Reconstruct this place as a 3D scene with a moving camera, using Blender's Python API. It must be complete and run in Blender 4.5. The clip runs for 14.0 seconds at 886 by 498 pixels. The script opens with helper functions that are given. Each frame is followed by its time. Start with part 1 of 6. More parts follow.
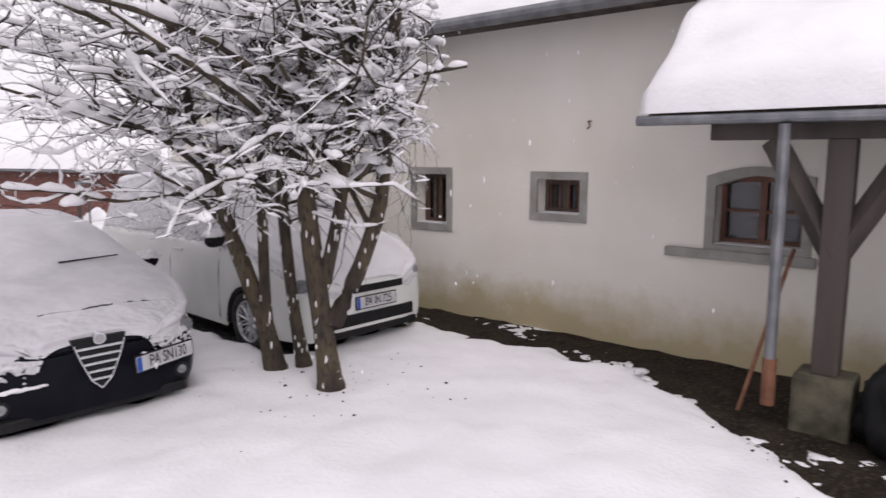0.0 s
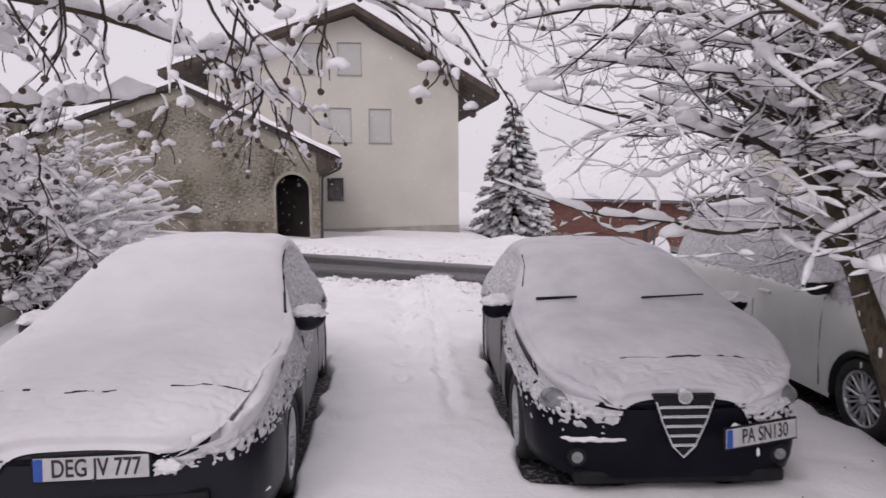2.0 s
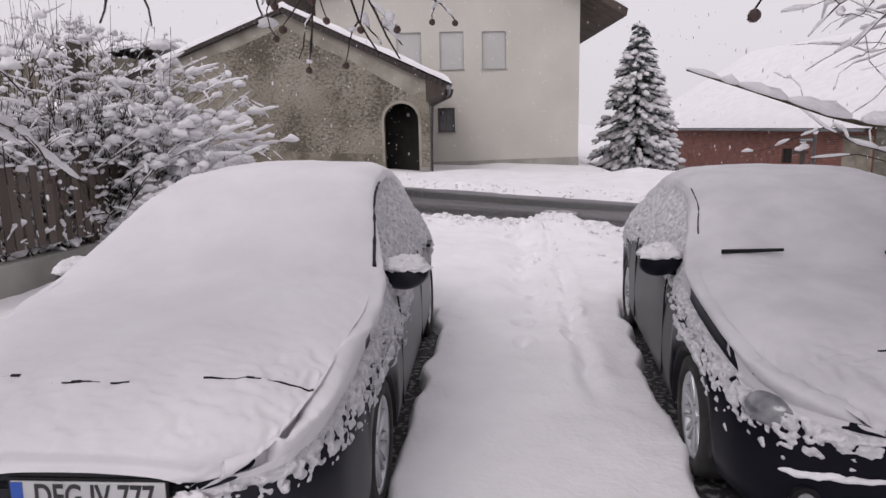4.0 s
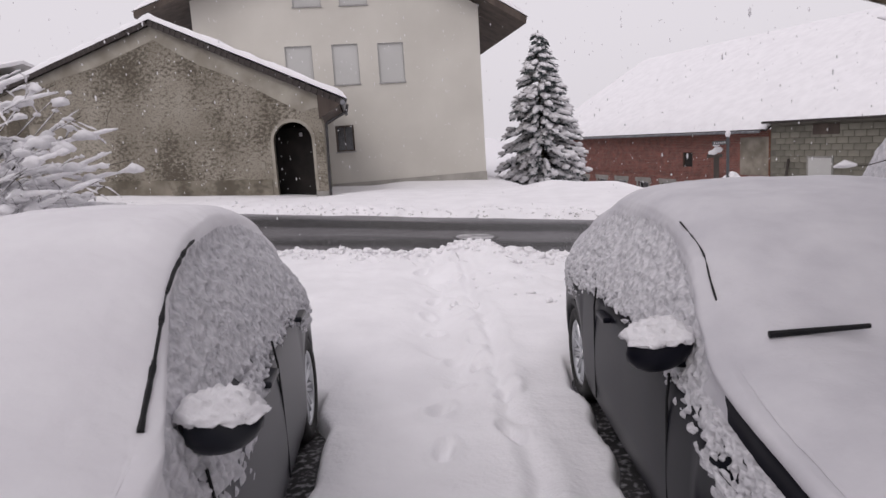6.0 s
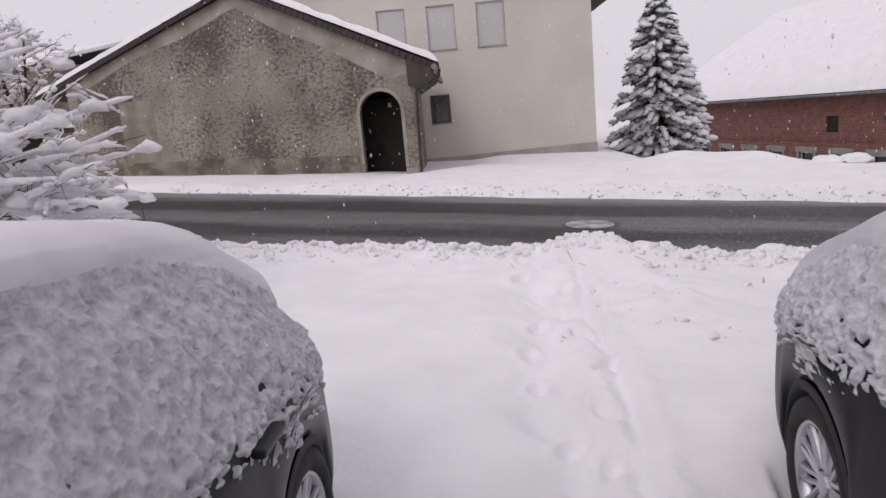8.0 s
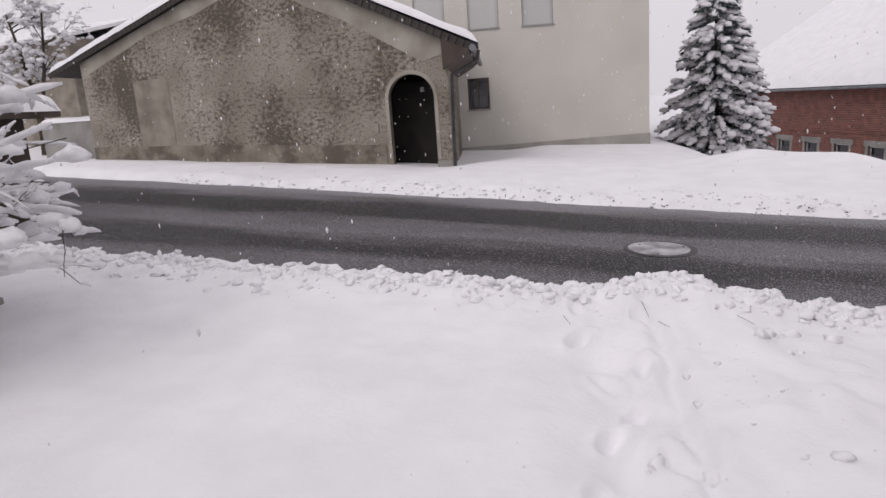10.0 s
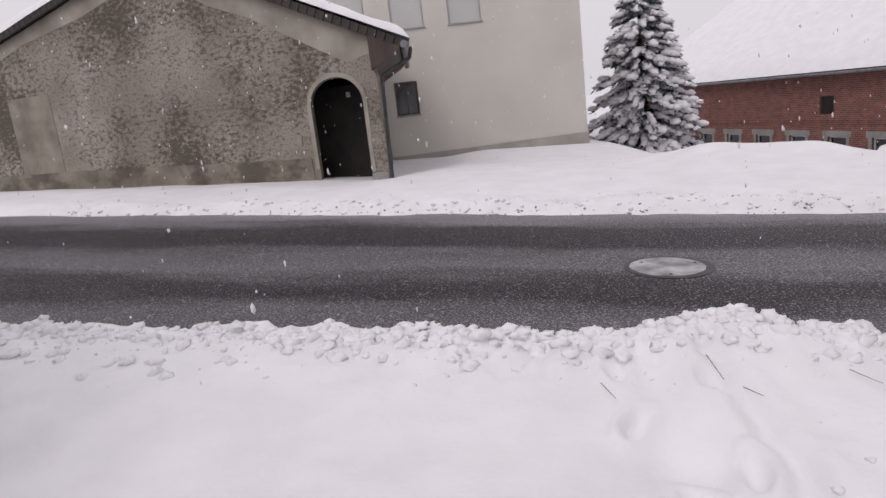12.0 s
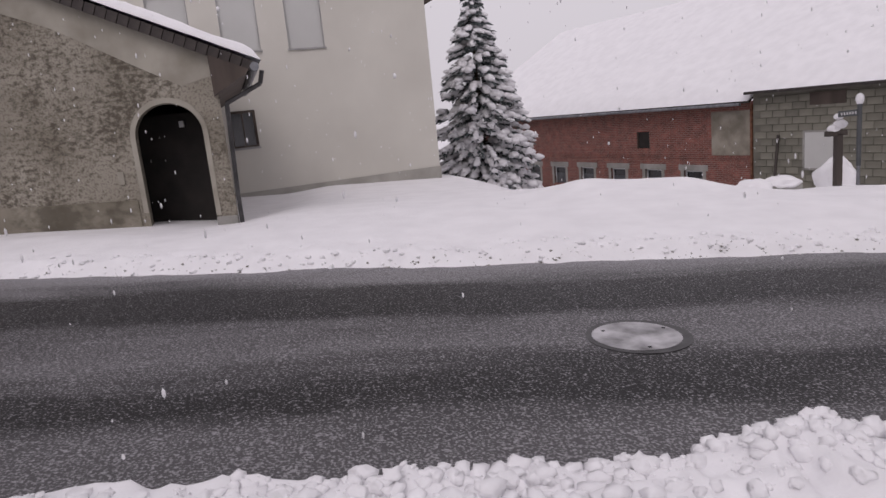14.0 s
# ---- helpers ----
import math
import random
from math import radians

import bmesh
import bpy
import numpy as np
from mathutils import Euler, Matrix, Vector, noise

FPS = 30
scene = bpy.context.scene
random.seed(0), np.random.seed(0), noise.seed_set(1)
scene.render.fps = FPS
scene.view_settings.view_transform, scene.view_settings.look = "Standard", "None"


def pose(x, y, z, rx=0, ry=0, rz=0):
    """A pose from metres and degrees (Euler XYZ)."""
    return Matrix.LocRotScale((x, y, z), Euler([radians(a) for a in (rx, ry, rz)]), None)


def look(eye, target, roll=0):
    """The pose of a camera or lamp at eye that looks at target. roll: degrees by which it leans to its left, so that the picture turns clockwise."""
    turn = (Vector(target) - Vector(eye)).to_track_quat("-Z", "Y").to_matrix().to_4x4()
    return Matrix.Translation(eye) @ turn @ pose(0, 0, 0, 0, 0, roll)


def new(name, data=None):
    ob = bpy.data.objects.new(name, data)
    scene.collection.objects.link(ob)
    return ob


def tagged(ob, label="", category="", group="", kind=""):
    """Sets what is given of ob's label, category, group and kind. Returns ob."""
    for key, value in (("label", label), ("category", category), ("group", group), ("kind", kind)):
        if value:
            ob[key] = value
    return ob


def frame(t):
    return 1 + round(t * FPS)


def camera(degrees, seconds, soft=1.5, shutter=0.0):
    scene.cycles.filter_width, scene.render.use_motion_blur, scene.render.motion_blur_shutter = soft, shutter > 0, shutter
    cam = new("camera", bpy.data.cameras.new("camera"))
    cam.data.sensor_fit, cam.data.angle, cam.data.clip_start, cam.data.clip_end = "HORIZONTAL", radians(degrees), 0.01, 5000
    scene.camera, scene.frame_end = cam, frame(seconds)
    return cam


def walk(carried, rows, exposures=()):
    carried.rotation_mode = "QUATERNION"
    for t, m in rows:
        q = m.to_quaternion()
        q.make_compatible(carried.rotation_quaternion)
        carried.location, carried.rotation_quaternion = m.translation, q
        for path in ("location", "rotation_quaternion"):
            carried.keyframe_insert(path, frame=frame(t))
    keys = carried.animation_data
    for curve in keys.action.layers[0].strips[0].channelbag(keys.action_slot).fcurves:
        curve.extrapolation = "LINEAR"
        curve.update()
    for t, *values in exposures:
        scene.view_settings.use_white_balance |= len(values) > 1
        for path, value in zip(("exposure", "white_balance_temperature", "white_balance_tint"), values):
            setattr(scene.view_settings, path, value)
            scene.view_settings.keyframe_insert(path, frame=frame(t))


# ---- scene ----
cam = camera(67.2, 14.0, soft=1.5, shutter=0.2)
PATH = [
    (0, (0.631, -0.391, 1.937), (1.957, 1.082, 1.662), 0.1),
    (0.5, (0.739, -0.203, 1.95), (1.696, 1.527, 1.648), -2.4),
    (1, (0.764, 0.088, 1.906), (1.294, 1.992, 1.601), -0.6),
    (1.5, (0.725, 0.374, 1.915), (0.915, 2.343, 1.619), -1.6),
    (2, (0.676, 0.737, 1.882), (0.575, 2.727, 1.705), -0.5),
    (2.5, (0.653, 1.066, 1.854), (0.339, 3.022, 1.582), 0.3),
    (5, (0.34, 2.709, 1.722), (-0.096, 4.625, 1.35), -1.4),
    (5.5, (0.346, 3.126, 1.727), (0.007, 5.073, 1.419), -2.8),
    (6, (0.294, 3.597, 1.737), (0.125, 5.562, 1.409), -3.7),
    (6.5, (0.303, 4.114, 1.677), (-0.005, 6.036, 1.218), -2.7),
    (7, (0.232, 4.512, 1.686), (-0.123, 6.417, 1.19), -4.5),
    (7.5, (0.169, 5.02, 1.633), (-0.26, 6.935, 1.247), -5.0),
    (10, (-0.237, 7.094, 1.774), (-0.812, 8.961, 1.344), -4.1),
    (10.5, (-0.344, 7.439, 1.796), (-0.962, 9.27, 1.281), -2.8),
    (11, (-0.533, 7.835, 1.814), (-0.88, 9.713, 1.218), -3.3),
    (11.5, (-0.699, 8.1, 1.788), (-1.116, 9.955, 1.169), -4.3),
    (12, (-0.905, 8.447, 1.695), (-1.265, 10.368, 1.271), -6.6),
    (12.5, (-1.162, 8.848, 1.74), (-1.332, 10.778, 1.244), -3.6),
    (13, (-1.376, 9.235, 1.726), (-1.571, 11.147, 1.173), -5.5),
    (13.5, (-1.574, 9.563, 1.773), (-1.404, 11.499, 1.3), -3.9),
    (14, (-1.737, 9.769, 1.791), (-1.569, 11.723, 1.4), -5.7),
]
EXPOSURES = [(0.0, 0.36, 6500, 17.0), (0.8, 0.22, 6500, 18.0), (1.5, 0.05, 6500, 18.0), (2.5, -0.10, 6500, 18.0), (5.0, -0.02, 6500, 16.0), (7.5, -0.10, 6500, 16.0),
             (10.0, -0.08, 6500, 16.0), (12.0, -0.09, 6500, 17.0), (13.0, -0.11, 6500, 18.0), (14.0, -0.26, 6500, 19.0)]
walk(cam, [(t, look(eye, target, lean)) for t, eye, target, lean in PATH], EXPOSURES)

# ---- light: an overcast, snowing sky ----
world = bpy.data.worlds.new("overcast_sky")
scene.world = world
world.use_nodes = True
wn, wl = world.node_tree.nodes, world.node_tree.links
sky = wn.new("ShaderNodeTexSky")
sky.sky_type = 'NISHITA'
sky.sun_disc = False
sky.sun_elevation, sky.sun_rotation = radians(38), radians(200)
sky.dust_density = 6.0
grey = wn.new("ShaderNodeHueSaturation")
grey.inputs["Saturation"].default_value = 0.12
cloud = wn.new("ShaderNodeMix")
cloud.data_type = 'RGBA'
cloud.inputs["Factor"].default_value = 0.86
cloud.inputs["B"].default_value = (8.3, 8.15, 8.45, 1)
wl.new(sky.outputs["Color"], grey.inputs["Color"])
wl.new(grey.outputs["Color"], cloud.inputs["A"])
wl.new(cloud.outputs["Result"], wn["Background"].inputs["Color"])
wn["Background"].inputs["Strength"].default_value = 0.1
sun_lamp = bpy.data.lights.new("sun", 'SUN')
sun_lamp.energy, sun_lamp.angle, sun_lamp.color = 0.6, radians(30), (1.0, 0.97, 0.93)
sun = new("sun", sun_lamp)
sun.matrix_world = look((-10, -25, 30), (0, 5, 0))


# ---- materials ----
def material(name, colors, scale=4.0, fine=60.0, rough=0.7, bump=0.3, depth=0.01, metal=0.0, coat=0.0, fac=(0.35, 0.65),
             stretch=(1, 1, 1), sss=0.0, rnd=0.0, spec=0.5, ior=1.5):
    """Two colours mixed by a broad noise and darkened by a fine one, with relief from both."""
    m = bpy.data.materials.new(name)
    m.use_nodes = True
    n, l = m.node_tree.nodes, m.node_tree.links
    b = n["Principled BSDF"]
    co = n.new("ShaderNodeTexCoord")
    mp = n.new("ShaderNodeMapping")
    mp.inputs["Scale"].default_value = stretch
    l.new(co.outputs["Object"], mp.inputs["Vector"])
    big, small = n.new("ShaderNodeTexNoise"), n.new("ShaderNodeTexNoise")
    big.inputs["Scale"].default_value, small.inputs["Scale"].default_value = scale, fine
    big.inputs["Detail"].default_value, small.inputs["Detail"].default_value = 6, 3
    ramp = n.new("ShaderNodeMapRange")
    ramp.inputs["From Min"].default_value, ramp.inputs["From Max"].default_value = fac
    mix = n.new("ShaderNodeMix")
    mix.data_type = 'RGBA'
    mix.inputs["A"].default_value, mix.inputs["B"].default_value = (*colors[0], 1), (*colors[1], 1)
    l.new(mp.outputs["Vector"], big.inputs["Vector"])
    l.new((mp if stretch[2] != 1 else co).outputs["Vector" if stretch[2] != 1 else "Object"], small.inputs["Vector"])
    l.new(big.outputs["Fac"], ramp.inputs["Value"])
    l.new(ramp.outputs["Result"], mix.inputs["Factor"])
    out = mix.outputs["Result"]
    if len(colors) > 2:
        r2 = n.new("ShaderNodeMapRange")
        r2.inputs["From Min"].default_value, r2.inputs["From Max"].default_value = 0.5, 0.72
        l.new(small.outputs["Fac"], r2.inputs["Value"])
        m2 = n.new("ShaderNodeMix")
        m2.data_type = 'RGBA'
        m2.inputs["B"].default_value = (*colors[2], 1)
        l.new(out, m2.inputs["A"])
        l.new(r2.outputs["Result"], m2.inputs["Factor"])
        out = m2.outputs["Result"]
    if rnd:
        info = n.new("ShaderNodeObjectInfo")
        rr = n.new("ShaderNodeMapRange")
        rr.inputs["To Min"].default_value, rr.inputs["To Max"].default_value = 1 - rnd, 1 + rnd
        hs = n.new("ShaderNodeHueSaturation")
        l.new(info.outputs["Random"], rr.inputs["Value"])
        l.new(rr.outputs["Result"], hs.inputs["Value"])
        l.new(out, hs.inputs["Color"])
        out = hs.outputs["Color"]
    l.new(out, b.inputs["Base Color"])
    add = n.new("ShaderNodeMath")
    add.operation = 'MULTIPLY_ADD'
    add.inputs[1].default_value = 0.35
    l.new(small.outputs["Fac"], add.inputs[0])
    l.new(big.outputs["Fac"], add.inputs[2])
    bp = n.new("ShaderNodeBump")
    bp.inputs["Strength"].default_value, bp.inputs["Distance"].default_value = bump, depth
    l.new(add.outputs[0], bp.inputs["Height"])
    l.new(bp.outputs["Normal"], b.inputs["Normal"])
    b.inputs["Roughness"].default_value, b.inputs["Metallic"].default_value = rough, metal
    b.inputs["Coat Weight"].default_value = coat
    b.inputs["Coat Roughness"].default_value = 0.08
    b.inputs["Specular IOR Level"].default_value = spec
    b.inputs["IOR"].default_value = ior
    if sss:
        b.inputs["Subsurface Weight"].default_value = sss
        b.inputs["Subsurface Radius"].default_value = (0.02, 0.02, 0.025)
    return m


SNOW = material("snow", [(0.80, 0.79, 0.81), (0.86, 0.85, 0.87)], 2.2, 28, 0.75, 0.5, 0.035, spec=0.2)
# thin car snow, greyer than SNOW; shade from the branches is in the colour too
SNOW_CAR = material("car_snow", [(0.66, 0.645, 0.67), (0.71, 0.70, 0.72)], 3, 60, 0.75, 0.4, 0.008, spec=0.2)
SNOW_ROUGH = material("clinging_snow", [(0.70, 0.69, 0.71), (0.78, 0.77, 0.79)], 14, 70, 0.8, 0.8, 0.02, spec=0.2)
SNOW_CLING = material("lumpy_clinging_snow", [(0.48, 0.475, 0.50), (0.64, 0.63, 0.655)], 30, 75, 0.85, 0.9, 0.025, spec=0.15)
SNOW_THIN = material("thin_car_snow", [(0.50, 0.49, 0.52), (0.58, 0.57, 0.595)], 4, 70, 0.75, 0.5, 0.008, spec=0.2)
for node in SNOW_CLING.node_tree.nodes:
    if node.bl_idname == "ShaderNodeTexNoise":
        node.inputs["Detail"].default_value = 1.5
DIRTY_SNOW = material("ploughed_snow", [(0.80, 0.79, 0.81), (0.86, 0.85, 0.87)], 6, 40, 0.8, 0.6, 0.02, spec=0.2)
ASPHALT = material("wet_asphalt", [(0.009, 0.0085, 0.0095), (0.070, 0.067, 0.072), (0.30, 0.292, 0.305)], 0.75, 75, 0.55, 0.9, 0.008,
                   fac=(0.40, 0.63), stretch=(0.16, 1.0, 1), spec=0.12)


def wheel_tracks(m):
    """Wet wheel tracks and slushy strips that run along the road, wavering."""
    n, l = m.node_tree.nodes, m.node_tree.links
    uv, sep = n.new("ShaderNodeTexCoord"), n.new("ShaderNodeSeparateXYZ")
    l.new(uv.outputs["UV"], sep.inputs[0])
    mp, nz = n.new("ShaderNodeMapping"), n.new("ShaderNodeTexNoise")
    mp.inputs["Scale"].default_value = (0.35, 9.0, 1)
    nz.inputs["Scale"].default_value, nz.inputs["Detail"].default_value = 1.0, 6
    l.new(uv.outputs["UV"], mp.inputs["Vector"])
    l.new(mp.outputs["Vector"], nz.inputs["Vector"])
    k = n.new("ShaderNodeMath")
    k.operation = 'MULTIPLY_ADD'
    k.inputs[1].default_value = 0.30
    l.new(nz.outputs["Fac"], k.inputs[0])
    sh = n.new("ShaderNodeMath")
    sh.operation = 'SUBTRACT'
    sh.inputs[1].default_value = 0.15
    l.new(sep.outputs["Y"], sh.inputs[0])
    l.new(sh.outputs[0], k.inputs[2])
    cr = n.new("ShaderNodeValToRGB")
    stops = ((0.0, 0.10), (0.13, 0.085), (0.21, 0.022), (0.29, 0.026), (0.37, 0.10), (0.45, 0.085), (0.54, 0.018), (0.70, 0.024), (0.80, 0.13), (1.0, 0.22))
    while len(cr.color_ramp.elements) < len(stops):
        cr.color_ramp.elements.new(0.5)
    for e, (p, c) in zip(cr.color_ramp.elements, stops):
        e.position, e.color = p, (c, c * 0.965, c * 1.01, 1)
    l.new(k.outputs[0], cr.inputs["Fac"])
    speck = [q for q in n if q.bl_idname == "ShaderNodeMix"][-1]
    l.new(cr.outputs["Color"], speck.inputs["A"])
    # slush grains lie thickest on the pale strips
    grain = n.new("ShaderNodeTexNoise")
    grain.inputs["Scale"].default_value, grain.inputs["Detail"].default_value = 62, 1.5
    l.new(uv.outputs["Object"], grain.inputs["Vector"])
    g = n.new("ShaderNodeMath")
    g.operation = 'MULTIPLY_ADD'
    g.inputs[1].default_value = 1.0
    l.new(cr.outputs["Color"], g.inputs[0])
    l.new(grain.outputs["Fac"], g.inputs[2])
    gr = n.new("ShaderNodeMapRange")
    gr.inputs["From Min"].default_value, gr.inputs["From Max"].default_value = 0.57, 0.75
    l.new(g.outputs[0], gr.inputs["Value"])
    l.new(gr.outputs["Result"], speck.inputs["Factor"])


wheel_tracks(ASPHALT)
IRON = material("wet_iron", [(0.015, 0.014, 0.015), (0.05, 0.048, 0.05)], 6, 60, 0.5, 0.5, 0.006)
SLUSH = material("slush", [(0.12, 0.117, 0.12), (0.52, 0.51, 0.53)], 4, 50, 0.5, 0.5, 0.01)
PORCH_PLASTER = material("old_roughcast", [(0.19, 0.168, 0.132), (0.36, 0.33, 0.278), (0.125, 0.11, 0.086)], 0.8, 28, 0.95, 0.9, 0.06, fac=(0.30, 0.66))


def weathered(m, dark, patch, flake, amount=0.85):
    """Ragged darker flakes where the finish has fallen off, gathered in broad patches."""
    n, l = m.node_tree.nodes, m.node_tree.links
    co = n.new("ShaderNodeTexCoord")
    a, b = n.new("ShaderNodeTexNoise"), n.new("ShaderNodeTexNoise")
    a.inputs["Scale"].default_value, a.inputs["Detail"].default_value = patch, 3
    b.inputs["Scale"].default_value, b.inputs["Detail"].default_value, b.inputs["Roughness"].default_value = flake, 7, 0.68
    mp = n.new("ShaderNodeMapping")
    mp.inputs["Scale"].default_value = (0.8, 1, 1.25)
    l.new(co.outputs["Object"], mp.inputs["Vector"])
    l.new(co.outputs["Object"], a.inputs["Vector"])
    l.new(mp.outputs["Vector"], b.inputs["Vector"])
    s = n.new("ShaderNodeMath")
    s.operation = 'MULTIPLY_ADD'
    s.inputs[1].default_value = 0.75
    l.new(a.outputs["Fac"], s.inputs[0])
    l.new(b.outputs["Fac"], s.inputs[2])
    r = n.new("ShaderNodeMapRange")
    r.inputs["From Min"].default_value, r.inputs["From Max"].default_value, r.inputs["To Max"].default_value = 0.84, 0.99, amount
    l.new(s.outputs[0], r.inputs["Value"])
    bsdf = n["Principled BSDF"]
    mix = n.new("ShaderNodeMix")
    mix.data_type = 'RGBA'
    mix.inputs["B"].default_value = (*dark, 1)
    l.new(bsdf.inputs["Base Color"].links[0].from_socket, mix.inputs["A"])
    l.new(r.outputs["Result"], mix.inputs["Factor"])
    l.new(mix.outputs["Result"], bsdf.inputs["Base Color"])


weathered(PORCH_PLASTER, (0.080, 0.067, 0.049), 0.6, 11.0, 0.9)
PLINTH = material("damp_plinth", [(0.14, 0.122, 0.092), (0.26, 0.235, 0.19)], 1.6, 30, 0.9, 0.4, 0.015)
weathered(PLINTH, (0.075, 0.064, 0.046), 0.9, 2.5, 0.7)
SMOOTH_PLASTER = material("smooth_plaster", [(0.24, 0.218, 0.18), (0.38, 0.355, 0.305)], 1.4, 25, 0.9, 0.3, 0.01)
PLASTER_PATCH = material("patched_plaster", [(0.17, 0.15, 0.12), (0.30, 0.272, 0.225)], 1.8, 25, 0.95, 0.5, 0.02)
HOUSE_PLASTER = material("beige_plaster", [(0.50, 0.48, 0.435), (0.57, 0.55, 0.50)], 0.5, 70, 0.9, 0.35, 0.01)
SOCKET = material("grey_socle", [(0.27, 0.26, 0.235), (0.36, 0.345, 0.315)], 2, 40, 0.9, 0.4, 0.01)
FARM_PLASTER = material("cream_plaster", [(0.66, 0.63, 0.56), (0.74, 0.715, 0.66)], 0.8, 30, 0.9, 0.5, 0.015)
STONE_TRIM = material("grey_stone", [(0.23, 0.22, 0.20), (0.32, 0.31, 0.29)], 5, 60, 0.85, 0.4, 0.01)
DARK_WOOD = material("dark_wood", [(0.045, 0.032, 0.026), (0.09, 0.068, 0.055)], 3, 40, 0.75, 0.5, 0.01, stretch=(1, 1, 0.15))
GREY_WOOD = material("weathered_wood", [(0.035, 0.028, 0.024), (0.085, 0.07, 0.062)], 3, 50, 0.85, 0.5, 0.01, stretch=(1, 1, 0.12), rnd=0.25)
FENCE_WOOD = material("weathered_fence_wood", [(0.06, 0.047, 0.039), (0.14, 0.115, 0.098)], 3, 50, 0.85, 0.5, 0.01, stretch=(1, 1, 0.12), rnd=0.25)
BROWN_WOOD = material("brown_window_wood", [(0.09, 0.035, 0.02), (0.15, 0.06, 0.035)], 4, 60, 0.6, 0.4, 0.006)
SHUTTER = material("grey_shutter", [(0.46, 0.46, 0.445), (0.50, 0.50, 0.485)], 1, 30, 0.6, 0.1, 0.004)
SILL = material("grey_sill", [(0.25, 0.245, 0.24), (0.33, 0.325, 0.32)], 3, 30, 0.6, 0.2, 0.004)
ROOF_TILE = material("roof_tile", [(0.026, 0.021, 0.02), (0.055, 0.045, 0.041)], 4, 40, 0.8, 0.5, 0.01)
METAL = material("zinc", [(0.15, 0.155, 0.17), (0.24, 0.245, 0.26)], 6, 50, 0.45, 0.2, 0.004, metal=0.7)
CONCRETE = material("grey_concrete", [(0.20, 0.195, 0.18), (0.31, 0.30, 0.28)], 1.5, 40, 0.9, 0.5, 0.01)
BLOCK = material("concrete_block", [(0.135, 0.128, 0.103), (0.21, 0.20, 0.165)], 1.2, 30, 0.95, 0.5, 0.01, rnd=0.18)
BLOCK_JOINT = material("block_joint", [(0.11, 0.104, 0.085), (0.15, 0.143, 0.118)], 2, 30, 0.95, 0.4, 0.01)
BARK = material("mossy_bark", [(0.030, 0.022, 0.018), (0.085, 0.066, 0.040), (0.016, 0.012, 0.010)], 6, 40, 0.95, 1.0, 0.05, stretch=(1, 1, 0.35))
TWIG = material("twig_bark", [(0.022, 0.016, 0.014), (0.055, 0.041, 0.034)], 9, 60, 0.9, 0.4, 0.004)
FIR_NEEDLE = material("fir_needles", [(0.045, 0.060, 0.062), (0.12, 0.14, 0.14)], 3, 40, 0.8, 0.2, 0.004)
FRUIT = material("withered_fruit", [(0.03, 0.016, 0.014), (0.07, 0.035, 0.028)], 20, 80, 0.6, 0.4, 0.004)
SOIL = material("bare_soil", [(0.014, 0.011, 0.009), (0.034, 0.026, 0.019), (0.06, 0.05, 0.036)], 4, 28, 0.95, 0.9, 0.03, fac=(0.3, 0.7), spec=0.12)
PAINT_DARK = material("black_car_paint", [(0.005, 0.0053, 0.009), (0.009, 0.0093, 0.014)], 3, 80, 0.30, 0.04, 0.001, spec=0.3, ior=1.20)
PAINT_GREY = material("dark_grey_car_paint", [(0.009, 0.0098, 0.0145), (0.012, 0.0130, 0.018)], 3, 80, 0.32, 0.04, 0.001, spec=0.45, ior=1.32)
PAINT_WHITE = material("white_van_paint", [(0.60, 0.61, 0.59), (0.66, 0.67, 0.65)], 3, 80, 0.4, 0.05, 0.001, coat=0.5)
PLASTIC = material("black_plastic", [(0.006, 0.006, 0.007), (0.012, 0.012, 0.013)], 10, 90, 0.6, 0.2, 0.002, spec=0.2)
RUBBER = material("tyre_rubber", [(0.012, 0.012, 0.012), (0.028, 0.027, 0.026)], 12, 70, 0.85, 0.4, 0.004)
ALLOY = material("alloy_rim", [(0.42, 0.43, 0.45), (0.55, 0.56, 0.58)], 10, 60, 0.35, 0.1, 0.002, metal=0.8)
CHROME = material("dull_chrome", [(0.55, 0.56, 0.58), (0.65, 0.66, 0.68)], 15, 60, 0.25, 0.1, 0.001, metal=0.95)
GLASS_DARK = material("dark_glass", [(0.010, 0.011, 0.013), (0.018, 0.019, 0.022)], 2, 20, 0.06, 0.02, 0.001, coat=0.5)
GLASS_GREY = material("frosted_pane", [(0.035, 0.038, 0.042), (0.09, 0.093, 0.10)], 2, 20, 0.15, 0.05, 0.002)
LAMP_GLASS = material("headlamp_glass", [(0.10, 0.105, 0.115), (0.20, 0.205, 0.215)], 20, 60, 0.08, 0.1, 0.002, coat=1.0)
PLATE_WHITE = material("plate_white", [(0.40, 0.40, 0.41), (0.52, 0.52, 0.53)], 10, 60, 0.4, 0.05, 0.001)
PLATE_BLUE = material("plate_blue", [(0.012, 0.06, 0.32), (0.016, 0.075, 0.36)], 10, 60, 0.4, 0.05, 0.001)
PLATE_BLACK = material("plate_black", [(0.012, 0.012, 0.013), (0.018, 0.018, 0.018)], 10, 60, 0.4, 0.05, 0.001)
# near-black: the darkness of unlit rooms is put into this colour
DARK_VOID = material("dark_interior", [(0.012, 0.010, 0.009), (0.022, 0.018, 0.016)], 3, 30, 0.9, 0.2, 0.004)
MOSSY = material("mossy_stone", [(0.05, 0.045, 0.03), (0.12, 0.11, 0.075)], 6, 40, 0.95, 0.6, 0.02)


